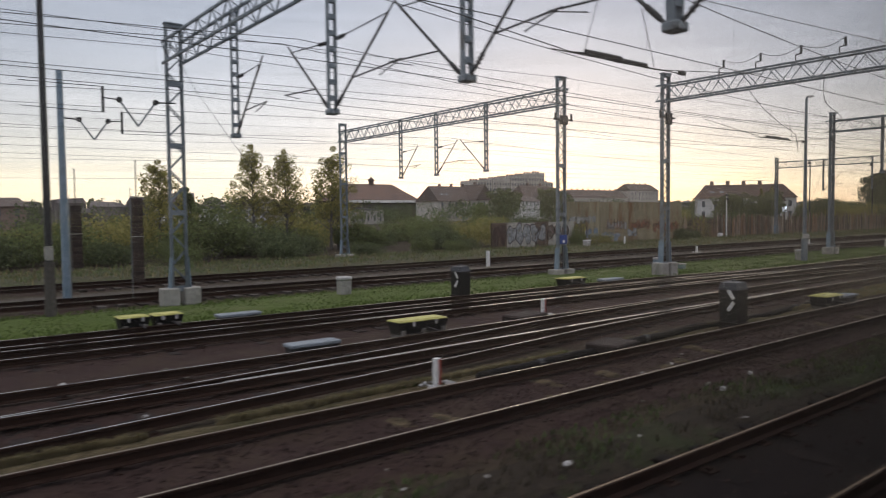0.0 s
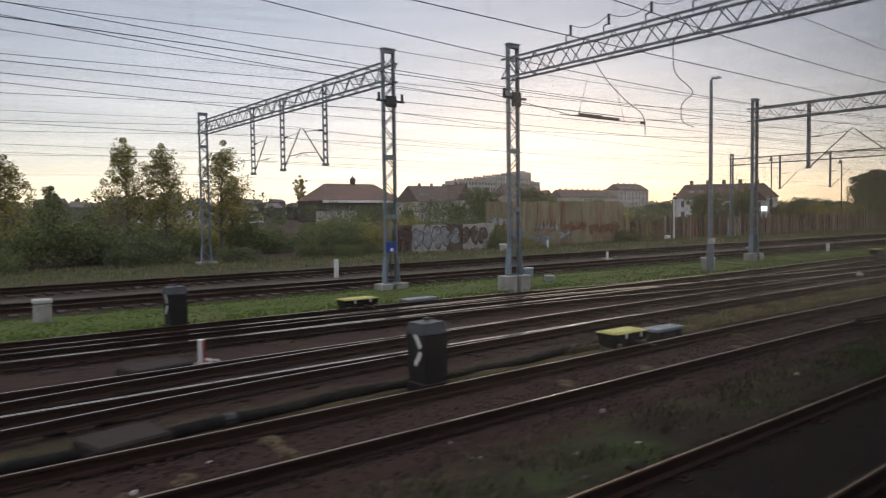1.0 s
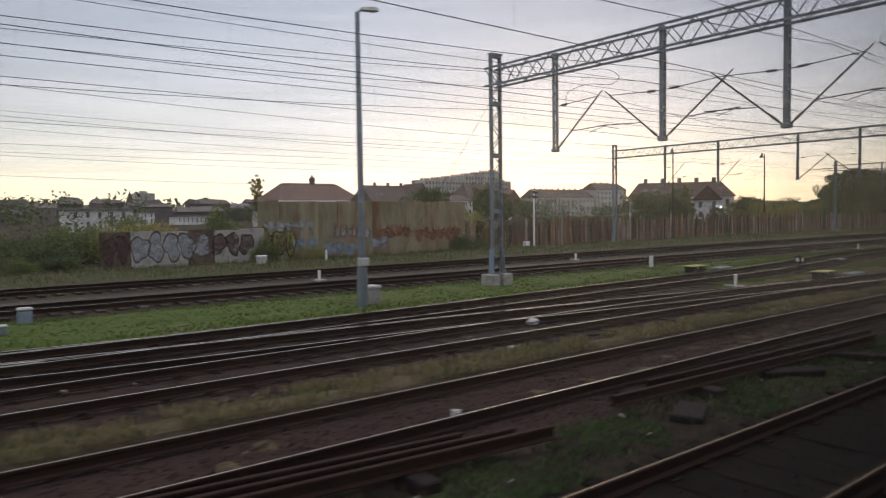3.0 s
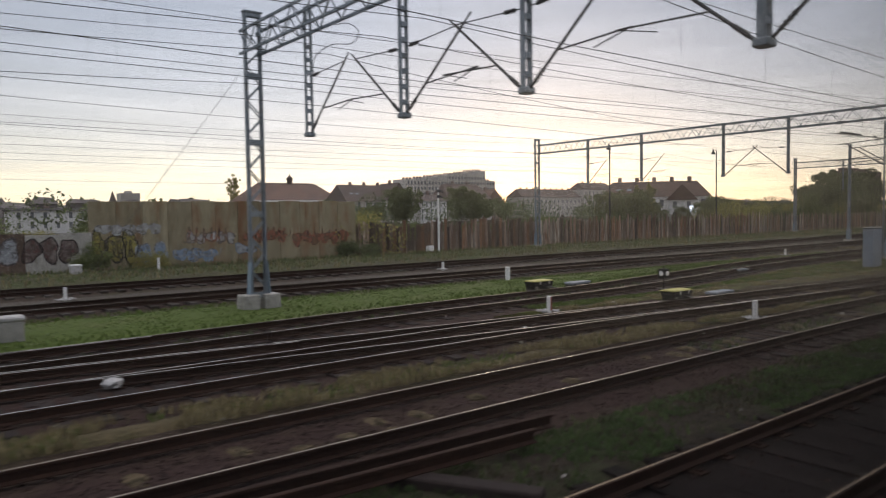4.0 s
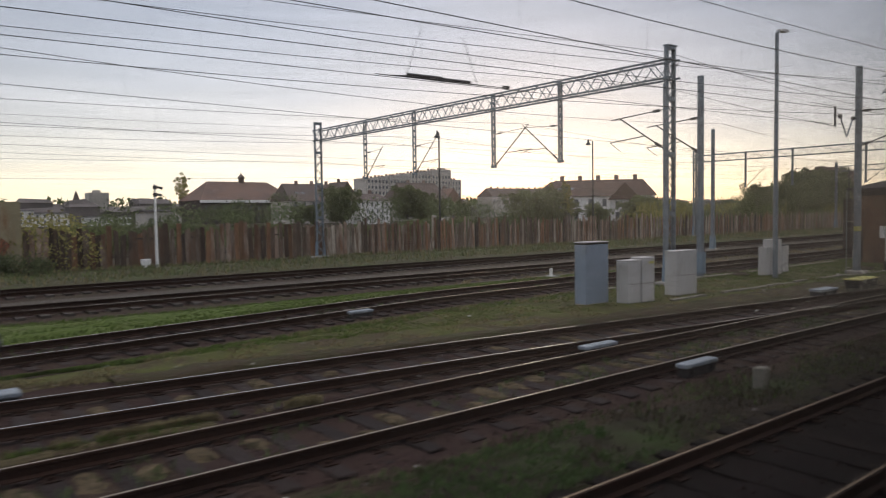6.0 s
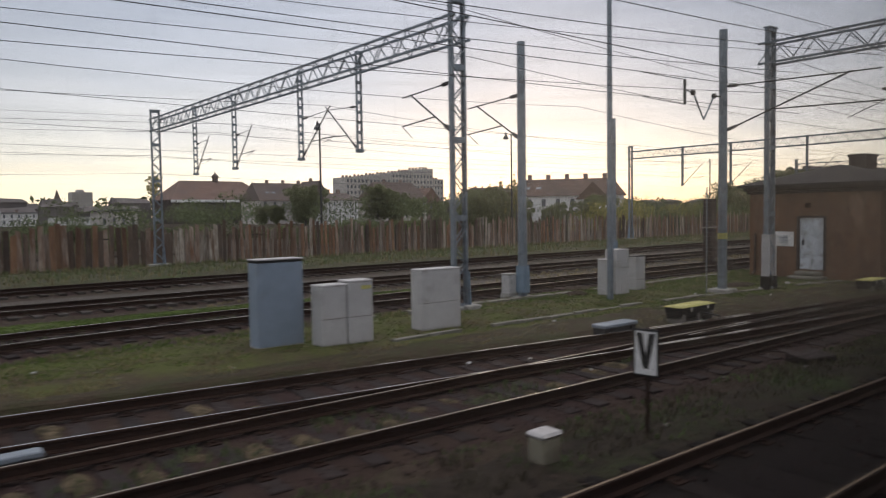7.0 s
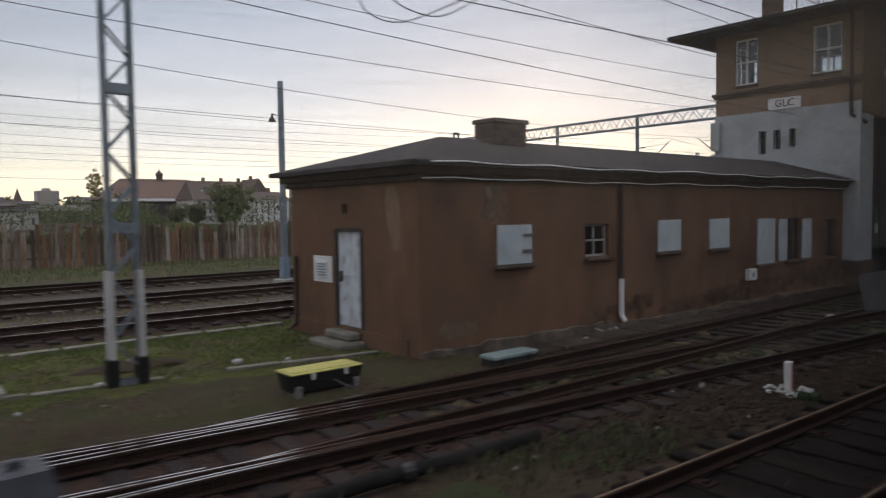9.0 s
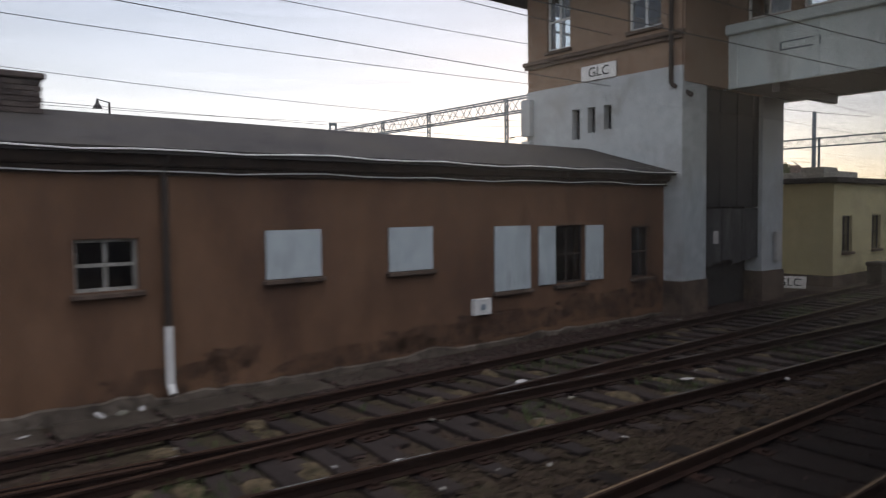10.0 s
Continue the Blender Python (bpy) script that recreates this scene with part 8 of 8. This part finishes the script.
def tree(name, at, h, spread, mat, label, seed, count=2600, leaf=0.11, slim=False, category="tree", bare=0.25):
    r = np.random.default_rng(seed)
    t = thing(name, at, label, category)
    g = Mesh()
    top = h * 0.86
    sway = r.uniform(-0.04, 0.04, 2) * h
    trunk = [(sway[0] * u * u, sway[1] * u * u, -0.2 + (top + 0.2) * u) for u in np.linspace(0, 1, 7)]
    for (p, q, u) in zip(trunk[:-1], trunk[1:], np.linspace(0, 1, 6)):
        g.tube(p, q, h * 0.014 * (1.15 - u), 6, h * 0.014 * (1.15 - u - 1 / 6))
    cs, rs = [], []
    n = 36 if slim else 30
    for k in range(n):
        u = bare + (0.98 - bare) * (k + r.random()) / n
        z = top * u
        reach = spread * (math.sin(math.pi * min(1, (1.02 - u) / (1 - bare) * 0.62 + 0.2)) if not slim else (1.02 - u) * 0.95 + 0.10) * (r.uniform(0.6, 1.1) if slim else r.uniform(0.45, 1.3))
        a = k * 2.4 + r.uniform(-0.4, 0.4)
        base = np.array([sway[0] * u * u, sway[1] * u * u, z])
        tip = base + np.array([math.cos(a) * reach, math.sin(a) * reach, reach * (0.75 if slim else 0.45)])
        g.tube(tuple(base), tuple(tip), h * 0.005, 4, h * 0.0015)
        for f in (0.55, 1.0):
            cs.append(base * (1 - f) + tip * f + r.normal(size=3) * 0.06 * spread)
            rs.append(spread * (0.20 if slim else 0.25) * r.uniform(0.5, 1.3))
    cs.append(np.array([sway[0], sway[1], h * 0.93]))
    rs.append(spread * (0.10 if slim else 0.3))
    g.put("trunk", M_BARK, t, "trunk and limbs")
    v, f = leaves(r, np.array(cs), np.array(rs), count, leaf)
    many("crown", v, f, mat, t, "loose leafy crown", "", "stuff")
    return t


def shrub(name, at, h, w, mat, label, seed, count=1500, leaf=0.12):
    r = np.random.default_rng(seed)
    t = thing(name, at, label, "shrub", "wild shrubs along the line")
    g = Mesh()
    cs, rs = [], []
    for k in range(11):
        a, d = r.uniform(0, 6.28), w * 0.5 * math.sqrt(r.random())
        hh = h * r.uniform(0.35, 0.85) * (1.1 - 0.5 * d / (w * 0.5))
        tip = np.array([math.cos(a) * d, math.sin(a) * d, hh])
        g.tube((tip[0] * 0.2, tip[1] * 0.2, -0.2), tuple(tip), 0.03, 4, 0.01)
        cs += [tip, tip * np.array([0.9, 0.9, 0.55])]
        rs += [w * r.uniform(0.16, 0.27), w * r.uniform(0.2, 0.3)]
    g.put("stem", M_BARK, t, "thin stems")
    v, f = leaves(r, np.array(cs), np.array(rs), count, leaf, 0.8)
    v[:, 2] = np.maximum(v[:, 2], 0.02)
    many("foliage", v, f, mat, t, "ragged foliage", "", "stuff")
    return t


BIRCH = "slender young birch with thin yellowing leaves"
tree("birch_tree", (14.8, 52.0, 0), 7.1, 2.4, M_LEAFLIGHT, BIRCH, 1, 8000, 0.065, True, bare=0.15)
tree("birch_tree", (22.3, 53.5, 0), 8.7, 2.7, M_LEAFLIGHT, BIRCH, 2, 9500, 0.065, True, bare=0.15)
tree("birch_tree", (24.6, 52.4, 0), 8.3, 2.7, M_LEAFLIGHT, BIRCH, 3, 9500, 0.065, True, bare=0.15)
tree("birch_tree", (28.6, 52.6, 0), 8.8, 2.7, M_LEAFLIGHT, BIRCH, 4, 9500, 0.065, True, bare=0.15)
tree("birch_tree", (30.0, 54.0, 0), 6.2, 2.2, M_LEAFLIGHT, BIRCH, 5, 5600, 0.06, True, bare=0.15)
tree("birch_tree", (18.0, 56.0, 0), 5.2, 1.6, M_LEAF, BIRCH, 6, 2600, 0.11, True, bare=0.15)
tree("round_tree", (166, 316, 0), 23.4, 3.0, M_LEAFLIGHT, "tall oval-crowned yellowing tree beside the hall", 7, 5200, 0.24, bare=0.42)
for k, (x, y, h) in enumerate(((141.6, 75.0, 8.8), (143.4, 76.0, 8.2), (140.2, 76.5, 8.4))):
    tree("autumn_tree", (x, y, 0), h, 1.1, M_LEAFLIGHT, "slender half-bare tree with yellow autumn leaves", 8 + 40 * k, 1300, 0.10, True, bare=0.3)

shrub_kinds = [shrub("shrub", (3.0 + 4.4 * k, 46.5 + (k % 3) * 2.2, 0), 2.2 + 0.7 * (k % 4), 4.6 + (k % 3), (M_LEAFDARK, M_LEAF, M_LEAFLIGHT, M_LEAF, M_LEAFDARK)[k], "ragged dark green shrub among rough grass", 100 + k, 5200, 0.095) for k in range(5)]
rs_ = random.Random(17)
spots = [(x, 45.5 + rs_.uniform(0, 12), 0.4 + rs_.random() * 0.45) for x in np.arange(1.0, 46, 2.3)]
spots += [(x, 58 + rs_.uniform(0, 14), 0.55 + rs_.random() * 0.45) for x in np.arange(6, 62, 3.4)]
spots += [(49.5, 41.8, 0.32), (46.2, 41.6, 0.38), (62.9, 42.5, 0.5), (35.0, 42.6, 0.4), (33.0, 41.8, 0.35), (63.6, 44.6, 0.9), (30.5, 42.4, 0.4), (26, 43.0, 0.45), (20, 43.5, 0.5), (13, 43.0, 0.5)]
behind = [(x, 58 + rs_.uniform(0, 40), 0.55 + rs_.random() * 0.45) for x in np.arange(64, 150, 2.6)]
behind = [(x, y, s * (0.55 if x < 82 else 1.0)) for x, y, s in behind]
spots += [(x, 47 + rs_.uniform(0, 30), 0.9 + rs_.random() * 0.7) for x in np.arange(150, 250, 3.6)]
for k, (x, y, s) in enumerate(spots):
    o = copy_thing(shrub_kinds[k % 5], pose(x, y, 0, 0, 0, rs_.uniform(0, 360)))
    o.scale = (s, s, s * rs_.uniform(0.85, 1.15))
hedge_kinds = [shrub("shrub", (66.0 + 5 * k, 60 + 3 * k, 0), 2.3 + 0.5 * k, 5.2 + k, (M_LEAFDARK, M_LEAF, M_LEAFDARK)[k], "dense dark green shrub behind the fence", 120 + k, 6500, 0.095) for k in range(3)]
for k, (x, y, s) in enumerate(behind):
    o = copy_thing(hedge_kinds[k % 3], pose(x, y, 0, 0, 0, rs_.uniform(0, 360)))
    o.scale = (s, s, s * rs_.uniform(0.85, 1.15))
for k, (x, y, s_) in enumerate(((126.5, 18.5, 1.25), (131.0, 19.5, 1.4), (136.0, 18.8, 1.3), (142.0, 20.0, 1.5))):
    o = copy_thing(shrub_kinds[(1, 3, 0, 4)[k]], pose(x, y, 0, 0, 0, 80 * k))
    o.scale = (s_, s_ * 0.7, s_ * 1.25)
garden = [tree("garden_tree", ((165, 182, 0), (193, 187, 0), (134, 72, 0))[k], (10.4, 11.6, 6.3)[k], (5.2, 5.6, 2.8)[k], M_LEAFPALE, "bushy green tree with a ragged crown behind the fence", 200 + k, (12000, 12000, 8000)[k], (0.22, 0.23, 0.125)[k], bare=0.1) for k in range(3)]
for k, (g0, x, y, s) in enumerate(((0, 163, 178, 0.75), (1, 201, 190, 0.8), (0, 207, 196, 0.75), (1, 186, 196, 0.7), (0, 157, 184, 0.5), (1, 150, 178, 0.42), (0, 225, 210, 0.8), (0, 240, 215, 0.7),
                                   (2, 128, 68, 0.78), (2, 141, 84, 1.0), (2, 147, 80, 0.8), (2, 153, 90, 0.95), (2, 160, 96, 0.9), (2, 183.5, 104.0, 0.72), (2, 185.5, 102.5, 0.5), (2, 181.0, 112.0, 0.55), (2, 214, 82, 1.25), (2, 222, 80, 1.4), (2, 232, 84, 1.45), (2, 244, 86, 1.5),
                                   (2, 206, 78, 1.0), (2, 258, 92, 1.75), (2, 272, 96, 1.9), (2, 186, 60, 0.8), (2, 200, 64, 0.95), (2, 286, 100, 2.1), (2, 300, 104, 2.2), (0, 372, 146, 1.3), (1, 386, 150, 1.55), (0, 400, 148, 1.85), (1, 414, 152, 1.7), (0, 430, 156, 1.8), (1, 360, 138, 1.1), (2, 151.5, 70, 0.72), (2, 157, 71.5, 0.85), (2, 143.5, 70, 0.58))):
    o = copy_thing(garden[g0], pose(x, y, 0, 0, 0, k * 77))
    o.scale = (s * (0.9 + 0.05 * (k % 5)), s, s * (1.06 - 0.04 * (k % 4)))


def house(x0, x1, y, depth, eave, ridge, wall_mat, roof_mat, label, storeys=2, bays=6, hip=0.0, name="town_house", chimneys=2, band=None, skylights=0, gable_x=False):
    """A town house facing the railway: walls, windows cut as recesses with panes, roof, chimneys."""
    t = thing(name, ((x0 + x1) / 2, y + depth / 2, 0), label, "house", "houses of the town")
    w = (x1 - x0) / bays
    ops = []
    for s in range(storeys):
        z0 = 1.0 + (eave - 0.6) * s / storeys
        zh = min(1.7, (eave - 0.6) / storeys * 0.6)
        ops += [(x0 + (b + 0.36) * w, x0 + (b + 0.64) * w, z0, z0 + zh) for b in range(bays)]
    wall("front_wall", "x", y, 0.4, x0, x1, -0.2, eave, ops, wall_mat, t)
    wall("side_wall", "y", x0, 0.4, y + 0.4, y + depth, -0.2, eave, [], wall_mat, t)
    wall("side_wall", "y", x1 - 0.4, 0.4, y + 0.4, y + depth, -0.2, eave, [], wall_mat, t)
    for o in ops:
        Mesh().box(o[0], o[1], y + 0.2, y + 0.25, o[2], o[3]).put("window", M_TOWNPANE, t)
    e = 0.5
    if gable_x:
        xm = (x0 + x1) / 2
        V = [(x0 - e, y - e, eave - 0.2), (x1 + e, y - e, eave - 0.2), (x1 + e, y + depth + e, eave - 0.2), (x0 - e, y + depth + e, eave - 0.2), (xm, y - e, ridge), (xm, y + depth + e, ridge)]
        Fc = [(0, 4, 5, 3), (1, 2, 5, 4), (0, 1, 4), (2, 3, 5), (3, 2, 1, 0)]
    else:
        ym = y + depth / 2
        V = [(x0 - e, y - e, eave - 0.05), (x1 + e, y - e, eave - 0.05), (x1 + e, y + depth + e, eave - 0.05), (x0 - e, y + depth + e, eave - 0.05), (x0 - e + hip, ym, ridge), (x1 + e - hip, ym, ridge)]
        Fc = [(0, 1, 5, 4), (2, 3, 4, 5), (3, 0, 4), (1, 2, 5), (3, 2, 1, 0)]
    rf_ = Mesh().add(V, Fc).put("roof", roof_mat, t)
    for k in range(chimneys):
        x = x0 + (x1 - x0) * (k + 1) / (chimneys + 1)
        Mesh().soft(x - 0.5, x + 0.5, y + depth / 2 - 0.4, y + depth / 2 + 0.4, ridge - 0.8, ridge + 1.1, 0.05).put("chimney", M_TOWNBRICK, rf_)
    for k in range(skylights):
        x = x0 + (x1 - x0) * (0.16 + 0.1 * k)
        f = 0.45
        yy, zz = y - e + (depth / 2 + e) * f, eave + (ridge - eave) * f
        s = math.atan2(ridge - eave, depth / 2 + e)
        Mesh().soft(-0.6, 0.6, -0.45, 0.45, 0, 0.08, 0.02).put("skylight", M_LIDBLUE, rf_, "pale skylight", at=pose(x, yy, zz, math.degrees(s), 0, 0))
    if band:
        Mesh().soft(x0 - 0.6, x1 + 0.6, y - 0.9, y, eave - 1.2, eave - 0.1, 0.05).put("eaves_band", band, t, "white eaves board")
    return settle(t)


hall = house(164.5, 207, 290, 26, 9.8, 18.0, M_DARKBRICK, M_TILE, "large dark brick hall with a red hipped roof and a cupola", 2, 11, 8.0, "town_hall", 0, M_WHITE)
g = Mesh().lathe((187.4, 303, 17.4), [(1.3, 0), (1.3, 2.0), (1.7, 2.1), (1.5, 2.9), (0.6, 3.6), (0.2, 4.2), (0.05, 5.2)], 8)
g.put("cupola", M_TILEDARK, hall, "small dark roof cupola").matrix_parent_inverse = hall.matrix_basis.inverted()
house(205, 212, 300, 14, 9.0, 13.5, M_TOWNBRICK, M_TILEDARK, "dark annexe with a small turret roof", 2, 2, 1.5, chimneys=1)
house(174, 199, 230, 16, 8.0, 14.4, M_TOWNWALL, M_TILEDARK, "grey town house with a steep brown roof", 3, 7, 1.0, chimneys=3, skylights=2)
house(190, 199, 226, 12, 8.5, 15.0, M_TOWNWALL, M_TILEDARK, "grey gabled house with a brown roof", 3, 3, gable_x=True, chimneys=1)
house(172.0, 182.6, 182, 11, 7.0, 9.2, M_TOWNWHITE, M_TILEDARK, "white three-storey house with dark windows", 3, 6, 1.0, chimneys=2)
house(222, 246, 230, 14, 8.5, 15.5, M_TOWNWALL, M_TILEDARK, "tall grey house with a dark mansard roof", 3, 6, 3.0, chimneys=2)
house(248, 258, 236, 12, 8.0, 13.5, M_TOWNBRICK, M_TILE, "brick house with a red roof", 2, 3, gable_x=True, chimneys=1)
house(363, 420, 330, 14, 13.0, 18.5, M_TOWNWALL, M_TILEDARK, "long grey terrace with many chimneys", 3, 14, 2.0, chimneys=9)
house(423, 456, 330, 14, 18.5, 23.5, M_TOWNWALL, M_TILEDARK, "tall grey tenement block", 5, 8, 2.0, chimneys=4)
HOUSE_TURN = -53.0   # the white house stands askew to the line
hb = house(183.5, 209.5, 107, 12, 6.4, 10.4, M_TOWNWHITE, M_TILEBROWN, "white house with a long brown tiled roof and skylights", 2, 8, 3.0, chimneys=5, skylights=2)
wing = house(199.5, 206.0, 104.2, 6, 5.6, 9.3, M_TOWNWHITE, M_TILEBROWN, "white gabled porch wing of the long-roofed house", 2, 2, gable_x=True, chimneys=0)
for o in (hb, wing):
    o.matrix_basis = pose(196.5, 113, 0, 0, 0, HOUSE_TURN) @ pose(-196.5, -113, 0) @ o.matrix_basis
house(95, 111, 330, 12, 6.3, 6.8, M_TOWNWHITE, M_ROOF, "white flat-roofed block with a few dark windows", 2, 5, 0.2, chimneys=1)
house(111, 124, 331, 12, 5.2, 5.7, M_TOWNWHITE, M_ROOF, "lower white flat-roofed block with dark windows", 2, 5, 0.2, chimneys=1)
house(59, 73.2, 167, 11, 4.7, 5.2, M_TOWNWHITE, M_ROOF, "low white flat-roofed block among the shrubs", 2, 6, 0.2, chimneys=1)
house(124, 140, 300, 11, 3.4, 3.8, M_TOWNWHITE, M_ROOF, "long low white shed with a row of windows", 1, 9, 0.2, chimneys=0)
house(113, 122, 190, 9, 4.4, 4.9, M_TOWNWALL, M_ROOF, "low grey workshop with a flat roof", 1, 4, 0.2, chimneys=0)
house(2, 20.5, 160, 12, 5.2, 7.0, M_TOWNBRICK, M_TILEDARK, "dark brick house with a low roof", 2, 6, 1.0, chimneys=2)

# stepped apartment block
apt = thing("apartment_block", (281, 308, 0), "long stepped grey apartment block above the roofs", "apartment block", "houses of the town")
heights = [21.0, 21.6, 22.4, 23.2, 24.0, 24.8, 25.8, 26.4, 21.0]
for k, h in enumerate(heights):
    xa, xb = 251 + k * 6.8, 251 + (k + 1) * 6.8
    ops = [(xa + 0.8 + 2.1 * b, xa + 2.0 + 2.1 * b, z, z + 1.5) for b in range(3) for z in np.arange(4.0, h - 2.2, 2.9)]
    wall("facade", "x", 300 + 0.5 * (k % 2), 0.5, xa, xb, -0.2, h, ops, M_TOWNWALL, apt)
    Mesh().box(xa, xb, 300.9 + 0.5 * (k % 2), 312, -0.2, h - 0.02).put("block", M_TOWNWALL, apt)
    for o in ops:
        Mesh().box(o[0], o[1], 300.3 + 0.5 * (k % 2), 300.35 + 0.5 * (k % 2), o[2], o[3]).put("window", M_TOWNPANE, apt)
    for u in (1.2, 3.4, 5.4):
        Mesh().box(xa + u - 0.4, xa + u + 0.4, 304, 305, h - 0.1, h + 1.1).put("roof_vent", M_TOWNBRICK, apt)
settle(apt)
tb = thing("tower_block", (224, 706, 0), "distant grey tower block", "tower block", "houses of the town")
ops = [(216.0 + 2.6 * b, 217.3 + 2.6 * b, z, z + 1.5) for b in range(6) for z in np.arange(12, 25, 3.0)]
wall("facade", "x", 700, 0.5, 215.3, 232.2, -0.2, 26.3, ops, M_TOWNWALL, tb)
Mesh().box(215.3, 232.2, 700.8, 715, -0.2, 26.2).put("block", M_TOWNWALL, tb)
Mesh().box(220, 226, 703, 708, 26.2, 28.6).put("lift_house", M_TOWNWALL, tb)
settle(tb)
fb = thing("apartment_block", (528, 196, 0), "dark flat-roofed apartment block behind tall trees", "apartment block", "houses of the town")
ops = [(506.5 + 3.6 * b, 508.4 + 3.6 * b, z, z + 1.5) for b in range(12) for z in np.arange(4, 24, 2.9)]
wall("facade", "x", 190, 0.5, 505, 551, -0.2, 26.0, ops, M_TOWNBRICK, fb)
Mesh().box(505, 551, 190.6, 201, -0.2, 25.9).put("block", M_TOWNBRICK, fb)
for o in ops:
    Mesh().box(o[0], o[1], 190.3, 190.35, o[2], o[3]).put("window", M_TOWNPANE, fb)
for x in (511, 524, 540):
    Mesh().soft(x - 2.2, x + 2.2, 194, 199, 25.8, 28.0, 0.05).put("lift_house", M_TOWNBRICK, fb)
settle(fb)
ch_ = thing("church", (184.5, 604, 0), "distant church with a pointed spire", "church", "houses of the town")
Mesh().box(181.8, 187.2, 600, 606, -0.2, 14).put("tower", M_TOWNBRICK, ch_)
Mesh().add([(181.6, 599.8, 14), (187.4, 599.8, 14), (187.4, 606.2, 14), (181.6, 606.2, 14), (184.5, 603, 25)], [(0, 1, 4), (1, 2, 4), (2, 3, 4), (3, 0, 4), (3, 2, 1, 0)]).put("spire", M_TILEDARK, ch_)
settle(ch_)
scr = thing("lit_screen", (190.6, 98.0, 0), "small glowing advertising screen beside the white house", "screen", turn=-40)
Mesh().soft(-0.9, 0.9, -0.05, 0.2, 2.4, 4.0, 0.03).put("casing", M_BLACK, scr)
Mesh().box(-0.8, 0.8, -0.06, -0.05, 2.5, 3.9).put("panel", M_SCREEN, scr, "glowing pale panel")

# far roofs and woods along the skyline
rr = random.Random(31)
M_FARROOF = material("far_roof_grey", (0.09, 0.08, 0.075), (0.17, 0.15, 0.14), 0.05, 0.9, vary=0.4, island=True)
g = Mesh()
for k in range(150):
    y = rr.uniform(380, 640)
    x = y * rr.uniform(-0.05, 2.6) + 40
    w, h = rr.uniform(8, 22), rr.uniform(6, 13) * y / 480
    g.box(x, x + w, y, y + 10, -0.2, h)
    g.add([(x - 0.5, y - 0.5, h), (x + w + 0.5, y - 0.5, h), (x + w + 0.5, y + 10.5, h), (x - 0.5, y + 10.5, h), (x + 1, y + 5, h + rr.uniform(1, 4)), (x + w - 1, y + 5, h + rr.uniform(1, 4))], [(0, 1, 5, 4), (2, 3, 4, 5), (3, 0, 4), (1, 2, 5)])
g.put("far_roofs", M_FARROOF, None, "hazy crowd of distant town roofs", "far town", "", "stuff")
rng2 = np.random.default_rng(33)
cs = np.stack([rng2.uniform(-60, 2300, 420), rng2.uniform(650, 900, 420), rng2.uniform(4, 16, 420)], 1)
v, f = leaves(rng2, cs, rng2.uniform(9, 17, 420), 16000, 2.6, 0.6)
many("far_woods", v, f, M_LEAFDARK, None, "dark distant woods on the skyline", "far woods")
cs = np.stack([rng2.uniform(-20, 420, 260), rng2.uniform(110, 280, 260), rng2.uniform(1.0, 5.0, 260)], 1)
sight = (cs[:, 0] - 65) / cs[:, 1]
cs = cs[(sight < -0.03) | (sight > 0.2)]   # a clearing before the white blocks
v, f = leaves(rng2, cs, rng2.uniform(3, 5.5, len(cs)), 56000, 0.27, 0.7)
many("town_gardens", v, f, M_LEAFDARK, None, "dark garden trees between the houses", "far trees")
